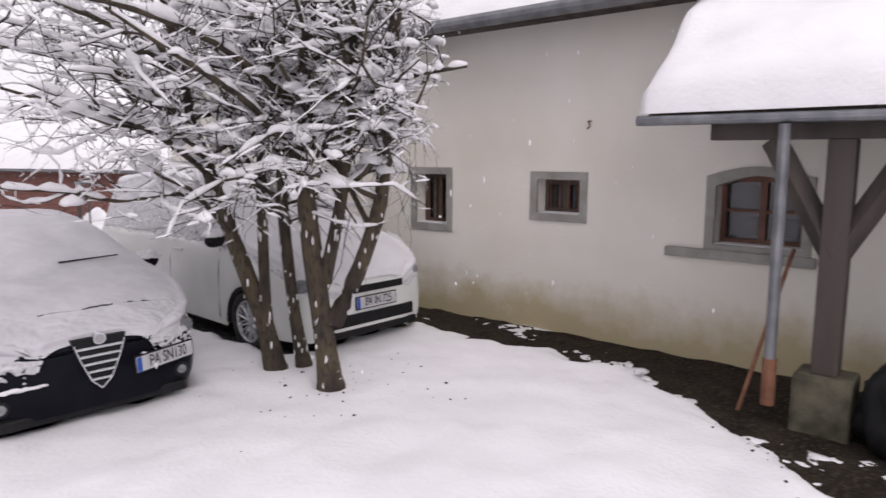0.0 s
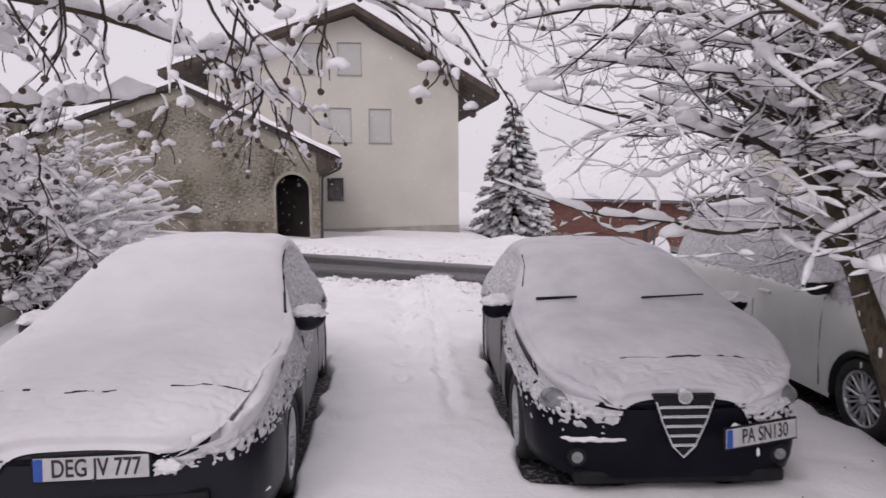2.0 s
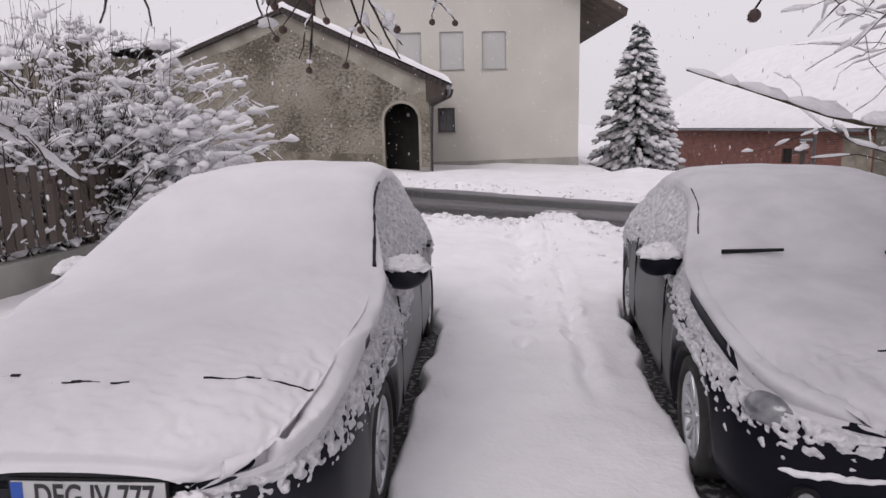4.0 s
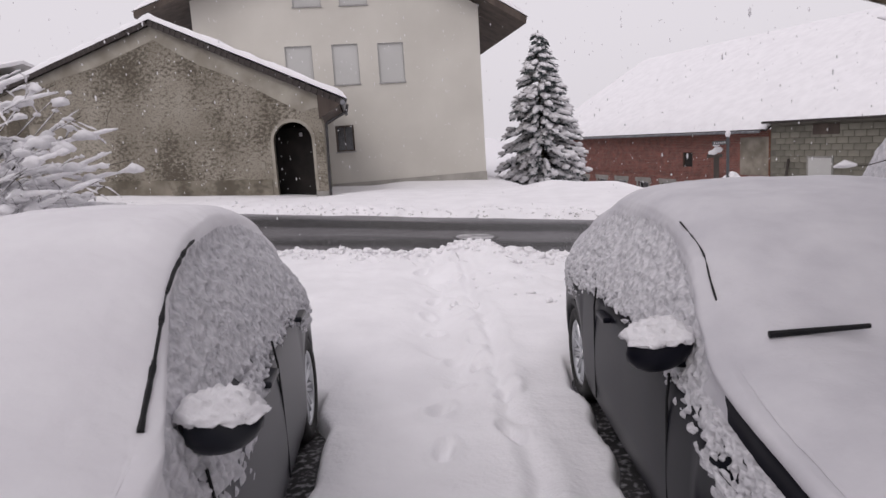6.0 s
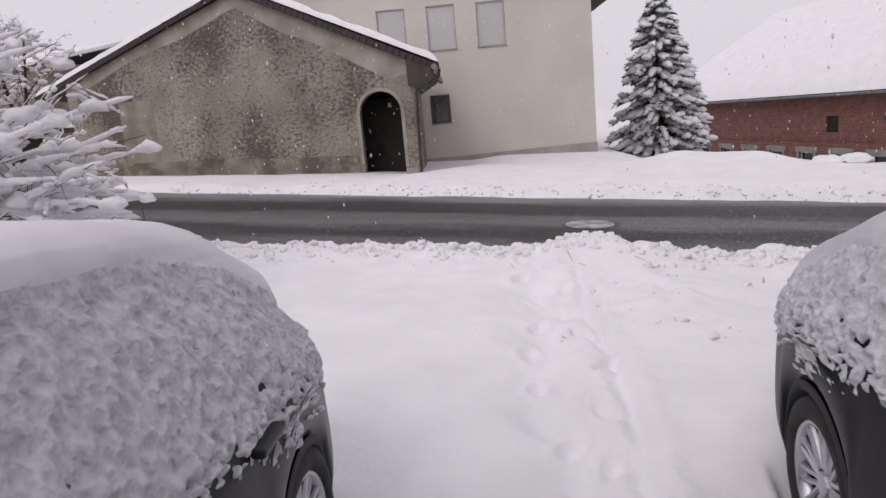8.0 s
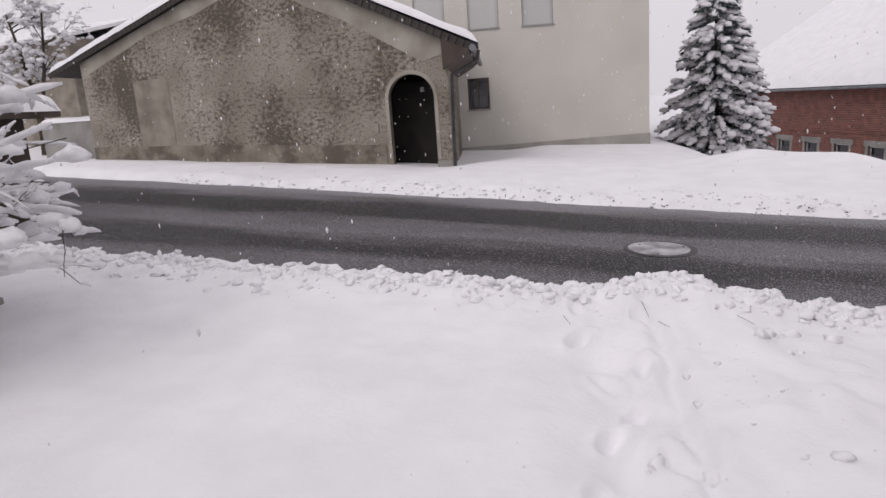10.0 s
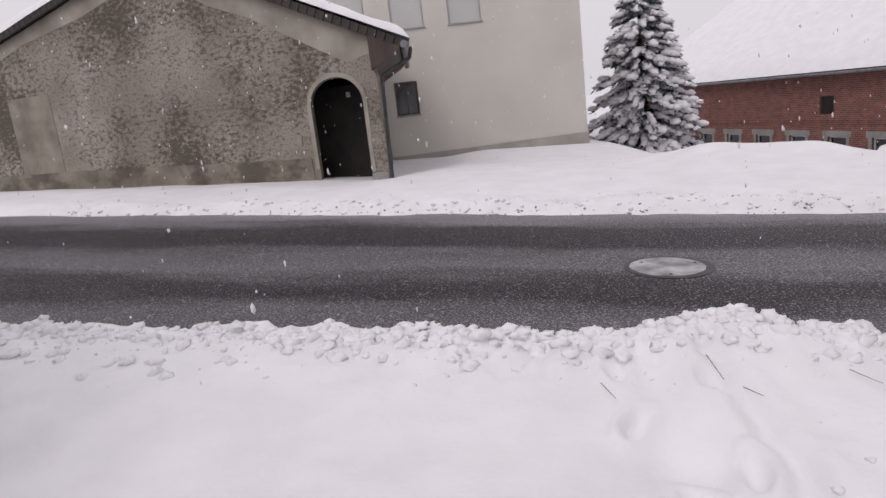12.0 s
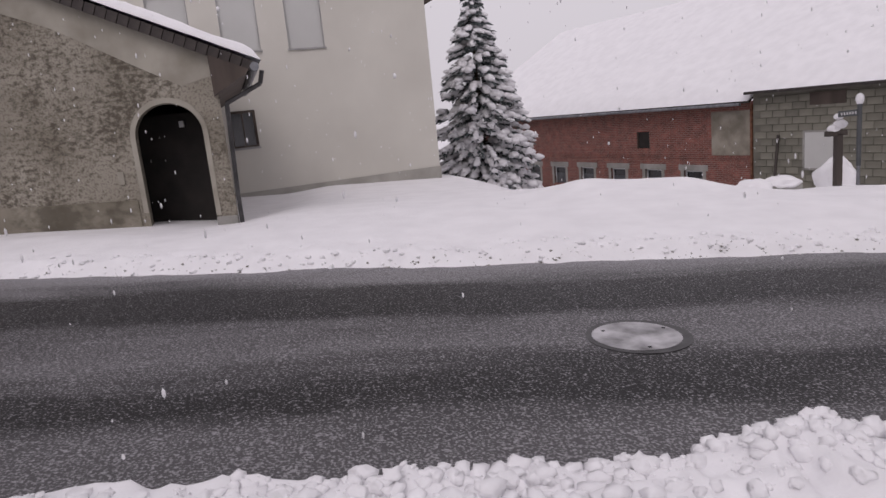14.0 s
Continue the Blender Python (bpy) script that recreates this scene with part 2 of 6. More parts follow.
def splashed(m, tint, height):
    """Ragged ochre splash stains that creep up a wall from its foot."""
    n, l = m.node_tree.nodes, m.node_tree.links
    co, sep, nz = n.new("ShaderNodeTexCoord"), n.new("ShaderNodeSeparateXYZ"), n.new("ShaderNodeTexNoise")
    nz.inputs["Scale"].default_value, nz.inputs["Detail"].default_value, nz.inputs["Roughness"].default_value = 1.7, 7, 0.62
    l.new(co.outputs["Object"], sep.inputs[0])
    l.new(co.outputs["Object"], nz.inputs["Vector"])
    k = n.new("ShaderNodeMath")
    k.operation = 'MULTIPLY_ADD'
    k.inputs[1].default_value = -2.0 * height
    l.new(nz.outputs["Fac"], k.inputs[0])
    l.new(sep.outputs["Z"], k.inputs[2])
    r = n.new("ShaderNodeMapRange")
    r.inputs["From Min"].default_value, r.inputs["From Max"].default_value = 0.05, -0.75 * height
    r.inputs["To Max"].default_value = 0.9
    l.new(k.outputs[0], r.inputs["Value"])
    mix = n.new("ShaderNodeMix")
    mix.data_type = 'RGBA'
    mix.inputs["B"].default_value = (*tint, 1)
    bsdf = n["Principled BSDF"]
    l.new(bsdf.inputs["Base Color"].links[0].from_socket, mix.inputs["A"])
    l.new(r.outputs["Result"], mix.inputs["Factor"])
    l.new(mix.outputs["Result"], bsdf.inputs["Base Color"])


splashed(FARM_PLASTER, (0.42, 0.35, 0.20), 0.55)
RUST = material("rusty_iron", [(0.12, 0.045, 0.025), (0.20, 0.09, 0.05)], 9, 60, 0.8, 0.4, 0.004)
SIGN_BLUE = material("street_sign_face", [(0.05, 0.055, 0.06), (0.07, 0.075, 0.08)], 4, 40, 0.5, 0.1, 0.002)


def masonry(name, bricks, joint, width, height, gap, bump=0.6):
    """Courses of bricks or blocks too small to tell apart one by one, in the wall's x and z."""
    m = material(name, bricks, 3, 30, 0.95, 0.3, 0.01)
    n, l = m.node_tree.nodes, m.node_tree.links
    b = n["Principled BSDF"]
    co, sep, com, tex = n.new("ShaderNodeTexCoord"), n.new("ShaderNodeSeparateXYZ"), n.new("ShaderNodeCombineXYZ"), n.new("ShaderNodeTexBrick")
    l.new(co.outputs["Object"], sep.inputs[0])
    l.new(sep.outputs["X"], com.inputs["X"])
    l.new(sep.outputs["Z"], com.inputs["Y"])
    l.new(com.outputs[0], tex.inputs["Vector"])
    tex.inputs["Scale"].default_value = 1.0
    tex.inputs["Brick Width"].default_value, tex.inputs["Row Height"].default_value, tex.inputs["Mortar Size"].default_value = width, height, gap
    tex.inputs["Mortar"].default_value = (*joint, 1)
    old = b.inputs["Base Color"].links[0].from_socket
    l.new(old, tex.inputs["Color1"])
    dark = n.new("ShaderNodeHueSaturation")
    dark.inputs["Value"].default_value = 0.72
    l.new(old, dark.inputs["Color"])
    l.new(dark.outputs["Color"], tex.inputs["Color2"])
    l.new(tex.outputs["Color"], b.inputs["Base Color"])
    bp = n.new("ShaderNodeBump")
    bp.invert = True
    bp.inputs["Strength"].default_value, bp.inputs["Distance"].default_value = bump, 0.01
    l.new(tex.outputs["Fac"], bp.inputs["Height"])
    l.new(bp.outputs["Normal"], b.inputs["Normal"])
    return m


BRICKWORK = masonry("red_brickwork", [(0.12, 0.036, 0.028), (0.27, 0.082, 0.060), (0.30, 0.17, 0.14)], (0.22, 0.15, 0.13), 0.25, 0.077, 0.010)


# ---- building helpers ----
def finish(ob, mat, smooth=False):
    ob.data.materials.append(mat)
    if smooth:
        ob.data.polygons.foreach_set("use_smooth", [True] * len(ob.data.polygons))
    return ob


def mesh_of(name, bm):
    me = bpy.data.meshes.new(name)
    bmesh.ops.recalc_face_normals(bm, faces=bm.faces[:])
    bm.to_mesh(me)
    bm.free()
    return me


def thing(name, bm, mat, label="", category="", group="", kind="", m=None, smooth=False):
    ob = finish(new(name, mesh_of(name, bm)), mat, smooth)
    if m is not None:
        ob.matrix_world = m
    return tagged(ob, label, category, group, kind)


def part(name, bm, mat, parent, label="", smooth=False, m=None):
    ob = finish(new(name, mesh_of(name, bm)), mat, smooth)
    ob.parent = parent
    if m is not None:
        ob.matrix_basis = m
    return tagged(ob, label)


def raw_part(name, verts, faces, mat, parent=None, label="", smooth=True, kind="", category=""):
    me = bpy.data.meshes.new(name)
    me.from_pydata([tuple(v) for v in verts], [], faces)
    me.validate()
    ob = finish(new(name, me), mat, smooth)
    ob.parent = parent
    return tagged(ob, label, category, "", kind)


def empty(name, m, label, category, group="", kind=""):
    ob = new(name)
    ob.empty_display_size = 0.2
    ob.matrix_world = m
    return tagged(ob, label, category, group, kind)


def box(bm, x0, x1, y0, y1, z0, z1, bevel=0.0):
    vs = bmesh.ops.create_cube(bm, size=1.0)["verts"]
    for v in vs:
        v.co = Vector((x0 + (v.co.x + 0.5) * (x1 - x0), y0 + (v.co.y + 0.5) * (y1 - y0), z0 + (v.co.z + 0.5) * (z1 - z0)))
    if bevel:
        es = list({e for v in vs for e in v.link_edges})
        bmesh.ops.bevel(bm, geom=es, offset=bevel, segments=2, affect='EDGES', profile=0.6)
    return bm


def boxed(*a, **k):
    return box(bmesh.new(), *a, **k)


def prism(bm, outline, y0, y1):
    """An outline in x and z, drawn out from y0 to y1."""
    a = [bm.verts.new((x, y0, z)) for x, z in outline]
    b = [bm.verts.new((x, y1, z)) for x, z in outline]
    n = len(outline)
    bm.faces.new(a)
    bm.faces.new(b[::-1])
    for i in range(n):
        bm.faces.new((a[i], b[i], b[(i + 1) % n], a[(i + 1) % n]))
    return bm


def rod(bm, a, b, r, sides=8, r2=None):
    a, b = Vector(a), Vector(b)
    d = b - a
    m = Matrix.Translation((a + b) / 2) @ d.to_track_quat('Z', 'Y').to_matrix().to_4x4()
    bmesh.ops.create_cone(bm, cap_ends=True, segments=sides, radius1=r, radius2=r if r2 is None else r2, depth=d.length, matrix=m)
    return bm


def wall_sheet(bm, us, zs, holes, y0, y1):
    """A wall in the x-z plane from y0 to y1, with rectangular holes (u0, u1, z0, z1) that go through it."""
    us, zs = sorted(set(us) | {h[0] for h in holes} | {h[1] for h in holes}), sorted(set(zs) | {h[2] for h in holes} | {h[3] for h in holes})

    def solid(i, j):
        if not (0 <= i < len(us) - 1 and 0 <= j < len(zs) - 1):
            return False
        u, z = (us[i] + us[i + 1]) / 2, (zs[j] + zs[j + 1]) / 2
        return not any(h[0] < u < h[1] and h[2] < z < h[3] for h in holes)

    v = {}

    def vert(i, j, y):
        if (i, j, y) not in v:
            v[i, j, y] = bm.verts.new((us[i], y, zs[j]))
        return v[i, j, y]

    for i in range(len(us) - 1):
        for j in range(len(zs) - 1):
            if solid(i, j):
                for y in (y0, y1):
                    bm.faces.new([vert(i, j, y), vert(i + 1, j, y), vert(i + 1, j + 1, y), vert(i, j + 1, y)])
                for di, dj, a, b in ((-1, 0, (i, j), (i, j + 1)), (1, 0, (i + 1, j), (i + 1, j + 1)), (0, -1, (i, j), (i + 1, j)), (0, 1, (i, j + 1), (i + 1, j + 1))):
                    if not solid(i + di, j + dj):
                        bm.faces.new([vert(*a, y0), vert(*b, y0), vert(*b, y1), vert(*a, y1)])
    return bm


def sheet_faces(n, m, keep=None):
    idx = np.arange(n * m).reshape(n, m)
    q = np.stack([idx[:-1, :-1], idx[1:, :-1], idx[1:, 1:], idx[:-1, 1:]], -1).reshape(-1, 4)
    if keep is not None:
        q = q[keep[:-1, :-1].ravel() | keep[1:, :-1].ravel() | keep[1:, 1:].ravel() | keep[:-1, 1:].ravel()]
    return q


def smoothstep(a, b, x):
    t = np.clip((x - a) / (b - a), 0, 1)
    return t * t * (3 - 2 * t)


def lattice_noise(x, y, cell, seed):
    """Smooth noise from 0 to 1 over arrays of places."""
    gx, gy = np.asarray(x) / cell, np.asarray(y) / cell
    ix, iy = np.floor(gx).astype(np.int64), np.floor(gy).astype(np.int64)
    fx, fy = gx - ix, gy - iy
    fx, fy = fx * fx * (3 - 2 * fx), fy * fy * (3 - 2 * fy)

    def h(a, b):
        k = (a * 374761393 + b * 668265263 + seed * 144665) & 0x7fffffff
        k = ((k ^ (k >> 13)) * 1274126177) & 0x7fffffff
        return ((k ^ (k >> 16)) & 0xffff) / 65535.0

    return (h(ix, iy) * (1 - fx) + h(ix + 1, iy) * fx) * (1 - fy) + (h(ix, iy + 1) * (1 - fx) + h(ix + 1, iy + 1) * fx) * fy


# ---- the lie of the land ----
def near_edge(x):
    return 12.42 - 0.05 * (x + 1)


def far_edge(x):
    return 16.75 - 0.17 * (x + 1)


def road_height(x):
    return 0.13 - 0.05 * np.clip(x, -40, 14)


def base_height(x, y):
    w = smoothstep(7.5, 12.0, y)
    z = w * road_height(x)
    z = z - smoothstep(18.5, 29, y) * smoothstep(0.0, 6.0, x) * 2.1 - smoothstep(27, 38, y) * smoothstep(-3, 1, x) * 0.6
    return z


def car_mask(x, y, cx, cy, ang, half_w, y0, y1):
    c, s = math.cos(ang), math.sin(ang)
    u, v = (x - cx) * c + (y - cy) * s, -(x - cx) * s + (y - cy) * c
    return smoothstep(half_w + 0.06, half_w - 0.02, np.abs(u) + 0.10 * (lattice_noise(x, y, 0.3, 91) - 0.5)) * smoothstep(y0 - 0.16, y0 + 0.10, v + 0.2 * (lattice_noise(x, y, 0.22, 92) - 0.5)) * smoothstep(y1 + 0.3, y1 - 0.1, v)


ALFA_AT = (1.86, 4.56, radians(4.3))
GOLF_AT = (-1.165, 3.68, radians(8.6))
VAN_AT = (4.48, 4.92, radians(6.0))


def snow_height(x, y):
    x, y = np.asarray(x, float), np.asarray(y, float)
    z = base_height(x, y)
    ne, fe = near_edge(x), far_edge(x)
    deep = 0.10 - 0.085 * smoothstep(8.5, 11.5, y) + 0.035 * (lattice_noise(x, y, 1.1, 3) - 0.5) + 0.03 * (lattice_noise(x, y, 0.35, 5) - 0.5) + 0.016 * lattice_noise(x, y, 0.13, 6)
    # the ridge left by the plough, on this side of the road
    ragged = 0.30 * (lattice_noise(x, y * 0.3, 0.9, 11) - 0.5) + 0.14 * (lattice_noise(x, y, 0.3, 12) - 0.5)
    d = ne + ragged - y
    near = smoothstep(-0.16, 0.10, d) * (1 - smoothstep(0.3, 1.3, d))
    high = 0.0 + 0.04 * lattice_noise(x, y, 0.8, 21) + 0.09 * np.exp(-((x + 0.1) / 0.7) ** 2)
    lumps = lattice_noise(x, y, 0.16, 31) ** 2 * 0.06 + lattice_noise(x, y, 0.08, 32) ** 2 * 0.06
    bank = near * (high + lumps * (1 - smoothstep(0.3, 1.1, d)))
    # loose mound over the middle of the drive mouth
    mound = np.exp(-((x - 0.45 + 0.35 * (y - 11.0)) / 0.75) ** 2) * smoothstep(8.6, 11.2, y) * smoothstep(-0.1, 0.25, d)
    bank = bank + mound * (0.05 + 0.05 * lattice_noise(x, y, 0.33, 33) + 0.04 * lattice_noise(x, y, 0.14, 34))
    # the ploughed side beyond the road
    e = y - fe - 0.25 * (lattice_noise(x, y, 1.2, 41) - 0.5) - 0.1 * (lattice_noise(x, y, 0.25, 42) - 0.5)
    far = smoothstep(-0.12, 0.25, e)
    rise = 0.10 + 0.13 * smoothstep(0.0, 2.0, e) + 0.06 * lattice_noise(x, y, 0.9, 43) + 0.05 * lattice_noise(x, y, 0.16, 44) * (1 - smoothstep(0.2, 1.2, e))
    rise = rise + 0.14 * smoothstep(3.5, 6.0, e) * smoothstep(-1.0, 1.0, x) * (1 - smoothstep(2.0, 4.5, x)) * 0.7 * (0.6 + 0.8 * lattice_noise(x, y, 1.6, 45)) * (1 - smoothstep(9, 13, e))
    rise = rise * (1 - 0.9 * smoothstep(19.5, 25, y))
    rise = rise + 0.24 * np.exp(-((y - 21.0 + 0.25 * x) / 1.5) ** 2) * smoothstep(0.3, 2.0, x) * (1 - 0.9 * smoothstep(2.8, 5.0, x)) * (0.6 + 0.7 * lattice_noise(x, y, 0.8, 46))
    rise = rise - 0.12 * smoothstep(-2.8, -4.2, x) * smoothstep(1.0, 2.6, e)
    on_road = (1 - smoothstep(-0.16, 0.10, d)) * (1 - far)
    z = z + deep * (1 - on_road) * np.where(y < fe, 1, 0) - 0.05 * on_road + bank + far * rise
    # trodden tracks up the middle of the drive
    tr = np.exp(-((x - (0.55 - 0.085 * y) + 0.35 * (lattice_noise(x * 0.3, y, 0.7, 52) - 0.5)) / 0.24) ** 2) * smoothstep(7.0, 8.0, y) * (1 - smoothstep(12.0, 12.4, y))
    z = z - tr * (0.10 - 0.05 * smoothstep(10.8, 11.4, y)) * (0.5 + lattice_noise(x, y, 0.3, 51))
    # a dragged line with a raised lip beside the trodden track
    u = x - (0.32 - 0.105 * np.clip(y - 7.4, -4, 9) - 0.012 * np.clip(y - 9.5, 0, 4) ** 2 + 0.10 * (lattice_noise(x * 0 + 3, y, 0.45, 53) - 0.5) + 0.03 * (lattice_noise(x * 0 + 9, y, 0.12, 54) - 0.5))
    along = smoothstep(5.6, 6.6, y) * (1 - smoothstep(11.9, 12.3, y)) * (0.45 + 0.75 * lattice_noise(x * 0 + 1, y, 0.4, 55))
    z = z - along * 0.050 * np.exp(-(u / 0.058) ** 2) + along * 0.022 * np.exp(-((u - 0.12) / 0.07) ** 2) + along * 0.010 * np.exp(-((u + 0.09) / 0.05) ** 2)
    for k in range(19):
        fy = 6.9 + k * 0.275 + 0.06 * math.sin(k * 4.1)
        fx = 0.10 - 0.17 * max(0.0, fy - 7.9) * (1 if fy < 10.5 else 0.92) + (0.15 if k % 2 else -0.15) + 0.08 * math.sin(k * 2.3)
        tw = 0.5 * math.sin(k * 1.9)
        ru, rv = (x - fx) * math.cos(tw) + (y - fy) * math.sin(tw), -(x - fx) * math.sin(tw) + (y - fy) * math.cos(tw)
        r2 = (ru / 0.055) ** 2 + (rv / 0.11) ** 2 + 0.5 * (lattice_noise(x, y, 0.09, 57) - 0.5)
        r2 = np.maximum(r2, 0)
        z = z - (0.050 + 0.025 * math.sin(k * 1.7)) * np.exp(-r2 ** 2) + 0.022 * np.exp(-(np.sqrt(r2) - 1.5) ** 2 * 5) * (0.5 + lattice_noise(x, y, 0.12, 56))
    # wheel ruts beside the parked cars and bare patches under them
    for (cx, cy, an), hw, ln in ((ALFA_AT, 0.84, 3.6), (GOLF_AT, 0.85, 3.8), (VAN_AT, 0.9, 4.4)):
        z = z - 0.19 * car_mask(x, y, cx, cy, an, hw, 0.34, ln)
    # the bare strip under the farmhouse eaves
    fx = 6.94 - 0.143 * y
    strip = smoothstep(1.05, 0.65, fx - x - 0.3 * (lattice_noise(x, y, 0.4, 61) - 0.5) - 0.12 * (lattice_noise(x, y, 0.12, 62) - 0.5) - np.clip(2.8 - y, 0, 3) * 0.66)
    z = z - 0.13 * strip * smoothstep(7.5, 6.6, y)
    return z


def axis_steps(lo, hi, fine, reach, near, close):
    """Even steps from lo to hi, closer ones over the stretch near, then wider and wider out to reach."""
    mid = [*np.arange(lo, near[0], fine), *np.arange(near[0], near[1], close), *np.arange(near[1], hi + fine / 2, fine)]
    out, step, p = [], fine, mid[-1]
    while p < reach:
        step *= 1.35
        p += step
        out.append(p)
    low, step, p = [], fine, mid[0]
    while p > -reach:
        step *= 1.35
        p -= step
        low.append(p)
    return np.array(low[::-1] + mid + out)


gx, gy = axis_steps(-9.0, 7.0, 0.055, 400, (-2.2, 1.3), 0.022), axis_steps(-1.0, 20.0, 0.055, 400, (5.0, 12.6), 0.025)
GX, GY = np.meshgrid(gx, gy)
GZ = snow_height(GX, GY)
nx, ny = len(gx), len(gy)
idx = np.arange(nx * ny).reshape(ny, nx)
quads = np.stack([idx[:-1, :-1], idx[:-1, 1:], idx[1:, 1:], idx[1:, :-1]], -1).reshape(-1, 4)
ground_mesh = bpy.data.meshes.new("ground")
ground_mesh.from_pydata(np.stack([GX, GY, GZ], -1).reshape(-1, 3).tolist(), [], quads.tolist())
ground = finish(new("ground", ground_mesh), SNOW, True)
tagged(ground, "white snow lying deep over yard and fields", "snow ground", kind="structure")


# ---- road ----
rx = np.arange(-60, 40.1, 0.5)
bm = bmesh.new()
rows_v = []
for x in rx:
    a, b = near_edge(x) - 0.3, far_edge(x) + 0.7
    rows_v.append([bm.verts.new((x, a + (b - a) * k / 12, road_height(x) + 0.03 * math.sin(math.pi * k / 12))) for k in range(13)])
for p, q in zip(rows_v, rows_v[1:]):
    for k in range(12):
        bm.faces.new((p[k], q[k], q[k + 1], p[k + 1]))
across = bm.loops.layers.uv.new("across")
for f in bm.faces:
    for lp in f.loops:
        x, y = lp.vert.co.x, lp.vert.co.y
        a, b = near_edge(x) - 0.3, far_edge(x) + 0.7
        lp[across].uv = (x, (y - a) / (b - a))
road = thing("road", bm, ASPHALT, "wet dark asphalt road cleared of snow", "road", kind="structure", smooth=True)
# bare wet asphalt; the cars' shadow on the ground is in its darkness too
BARE = material("wet_yard_asphalt", [(0.018, 0.017, 0.018), (0.05, 0.048, 0.05), (0.38, 0.37, 0.39)], 3, 26, 0.6, 0.8, 0.012, spec=0.3)
for (cx, cy, an), hw, ln in ((ALFA_AT, 1.05, 3.75), (GOLF_AT, 1.05, 3.95), (VAN_AT, 1.0, 4.5)):
    bm = bmesh.new()
    n = 24
    pv = [[bm.verts.new((-hw + 2 * hw * i / 8, 0.2 + (ln - 0.2) * k / n, -0.012 + 0.016 * float(lattice_noise(i * 1.3, k * 0.7, 1.0, 17)))) for i in range(9)] for k in range(n + 1)]
    for p, q in zip(pv, pv[1:]):
        for i in range(8):
            bm.faces.new((p[i], p[i + 1], q[i + 1], q[i]))
    thing("yard_asphalt", bm, BARE, "wet dark asphalt left bare under a parked car", "asphalt", kind="structure", m=pose(cx, cy, 0, 0, 0, math.degrees(an)), smooth=True)
MH = (-0.07, 14.05, road_height(-0.07) + 0.027, 0, 2.86, 0)
cover = empty("manhole_cover", pose(*MH), "round manhole cover whitened by slush in the asphalt", "manhole cover")
bm = bmesh.new()
rod(bm, (0, 0, -0.02), (0, 0, 0.004), 0.362, 36)
part("iron_ring", bm, IRON, cover, "wet dark rim")
bm = bmesh.new()
rod(bm, (-0.015, 0, -0.01), (-0.015, 0, 0.007), 0.305, 36)
part("lid", bm, SLUSH, cover, "lid covered with white slush")
for a in (25, 145, 265):
    bm = bmesh.new()
    rod(bm, (0.25 * math.cos(radians(a)), 0.25 * math.sin(radians(a)), 0), (0.25 * math.cos(radians(a)), 0.25 * math.sin(radians(a)), 0.009), 0.014, 10)
    part("lifting_hole", bm, PLASTIC, cover)


def snow_layer(name, parent, outline, y0, y1, thick, seed, lean=0.0, step=0.12, label="", mat=None, rough=1.0):
    """Snow lying on a roof: a ridge outline (x, z) from y0 to y1, rounded and uneven; lean shifts x with y."""
    pts = []
    for (xa, za), (xb, zb) in zip(outline, outline[1:]):
        n = max(2, int(math.hypot(xb - xa, zb - za) / step))
        pts += [(xa + (xb - xa) * k / n, za + (zb - za) * k / n) for k in range(n)]
    pts.append(outline[-1])
    ys = np.concatenate([[y0, y0 + 0.02, y0 + 0.07], np.arange(y0 + 0.16, min(y1, y0 + 2.0), step), np.linspace(min(y1, y0 + 2.0), y1, 8)])
    P = np.array([[(x, y, z) for x, z in pts] for y in ys], float)
    X, Y = P[..., 0], P[..., 1]
    t = thick * (1 + rough * (0.5 * lattice_noise(X + seed, Y, 0.35, seed) - 0.25)) + 0.02 * rough * lattice_noise(X, Y + seed, 0.12, seed + 1)
    i = np.arange(len(ys))[:, None] * np.ones(len(pts))
    j = np.arange(len(pts))[None, :] * np.ones((len(ys), 1))
    edge = np.minimum(1, np.minimum(np.sqrt(i / 2.5), np.sqrt(np.minimum(j, len(pts) - 1 - j) / 2.0)))
    P[..., 2] += t * edge
    ragged = 0.03 * (lattice_noise(X, Y * 0, 0.2, seed + 2) - 0.5)
    P[:2, :, 1] += ragged[:2]
    P[..., 0] += lean * P[..., 1]
    return raw_part(name, P.reshape(-1, 3), sheet_faces(len(ys), len(pts)).tolist(), mat or SNOW, parent, label)


# ---- the annex with the arched door ----
PORCH = pose(-3.95, 20.3, 0, 0, 0, -10)
LEAN = -math.tan(radians(23))
annex = empty("annex_building", PORCH, "grey roughcast annex with arched doorway and snowy tiled roof", "building")


def leaned(bm):
    for v in bm.verts:
        v.co.x += LEAN * max(0.0, v.co.y)
    return bm


D0, D1, DB, DS, DA = -1.41, -0.335, 0.30, 1.90, 2.38
bm = bmesh.new()
wall_sheet(bm, (-10.9, 0), (-0.6, 2.59), [(D0, D1, DB, DA)], 0, 0.38)
prism(bm, [(0, 2.59), (0, 2.99), (-4.58, 5.115), (-10.9, 3.46), (-10.9, 2.59)], 0, 0.38)
arc = [((D0 + D1) / 2 + (D1 - D0) / 2 * math.cos(a), DS + (DA - DS) * math.sin(a)) for a in np.linspace(0, math.pi, 17)]
prism(bm, [(D1, DA)] + arc[:9], 0, 0.38)
prism(bm, arc[8:] + [(D0, DA)], 0, 0.38)
part("front_wall", leaned(bm), PORCH_PLASTER, annex)
part("side_wall", leaned(boxed(-0.3, -0.01, 0.38, 6, -0.6, 2.59)), PORCH_PLASTER, annex)
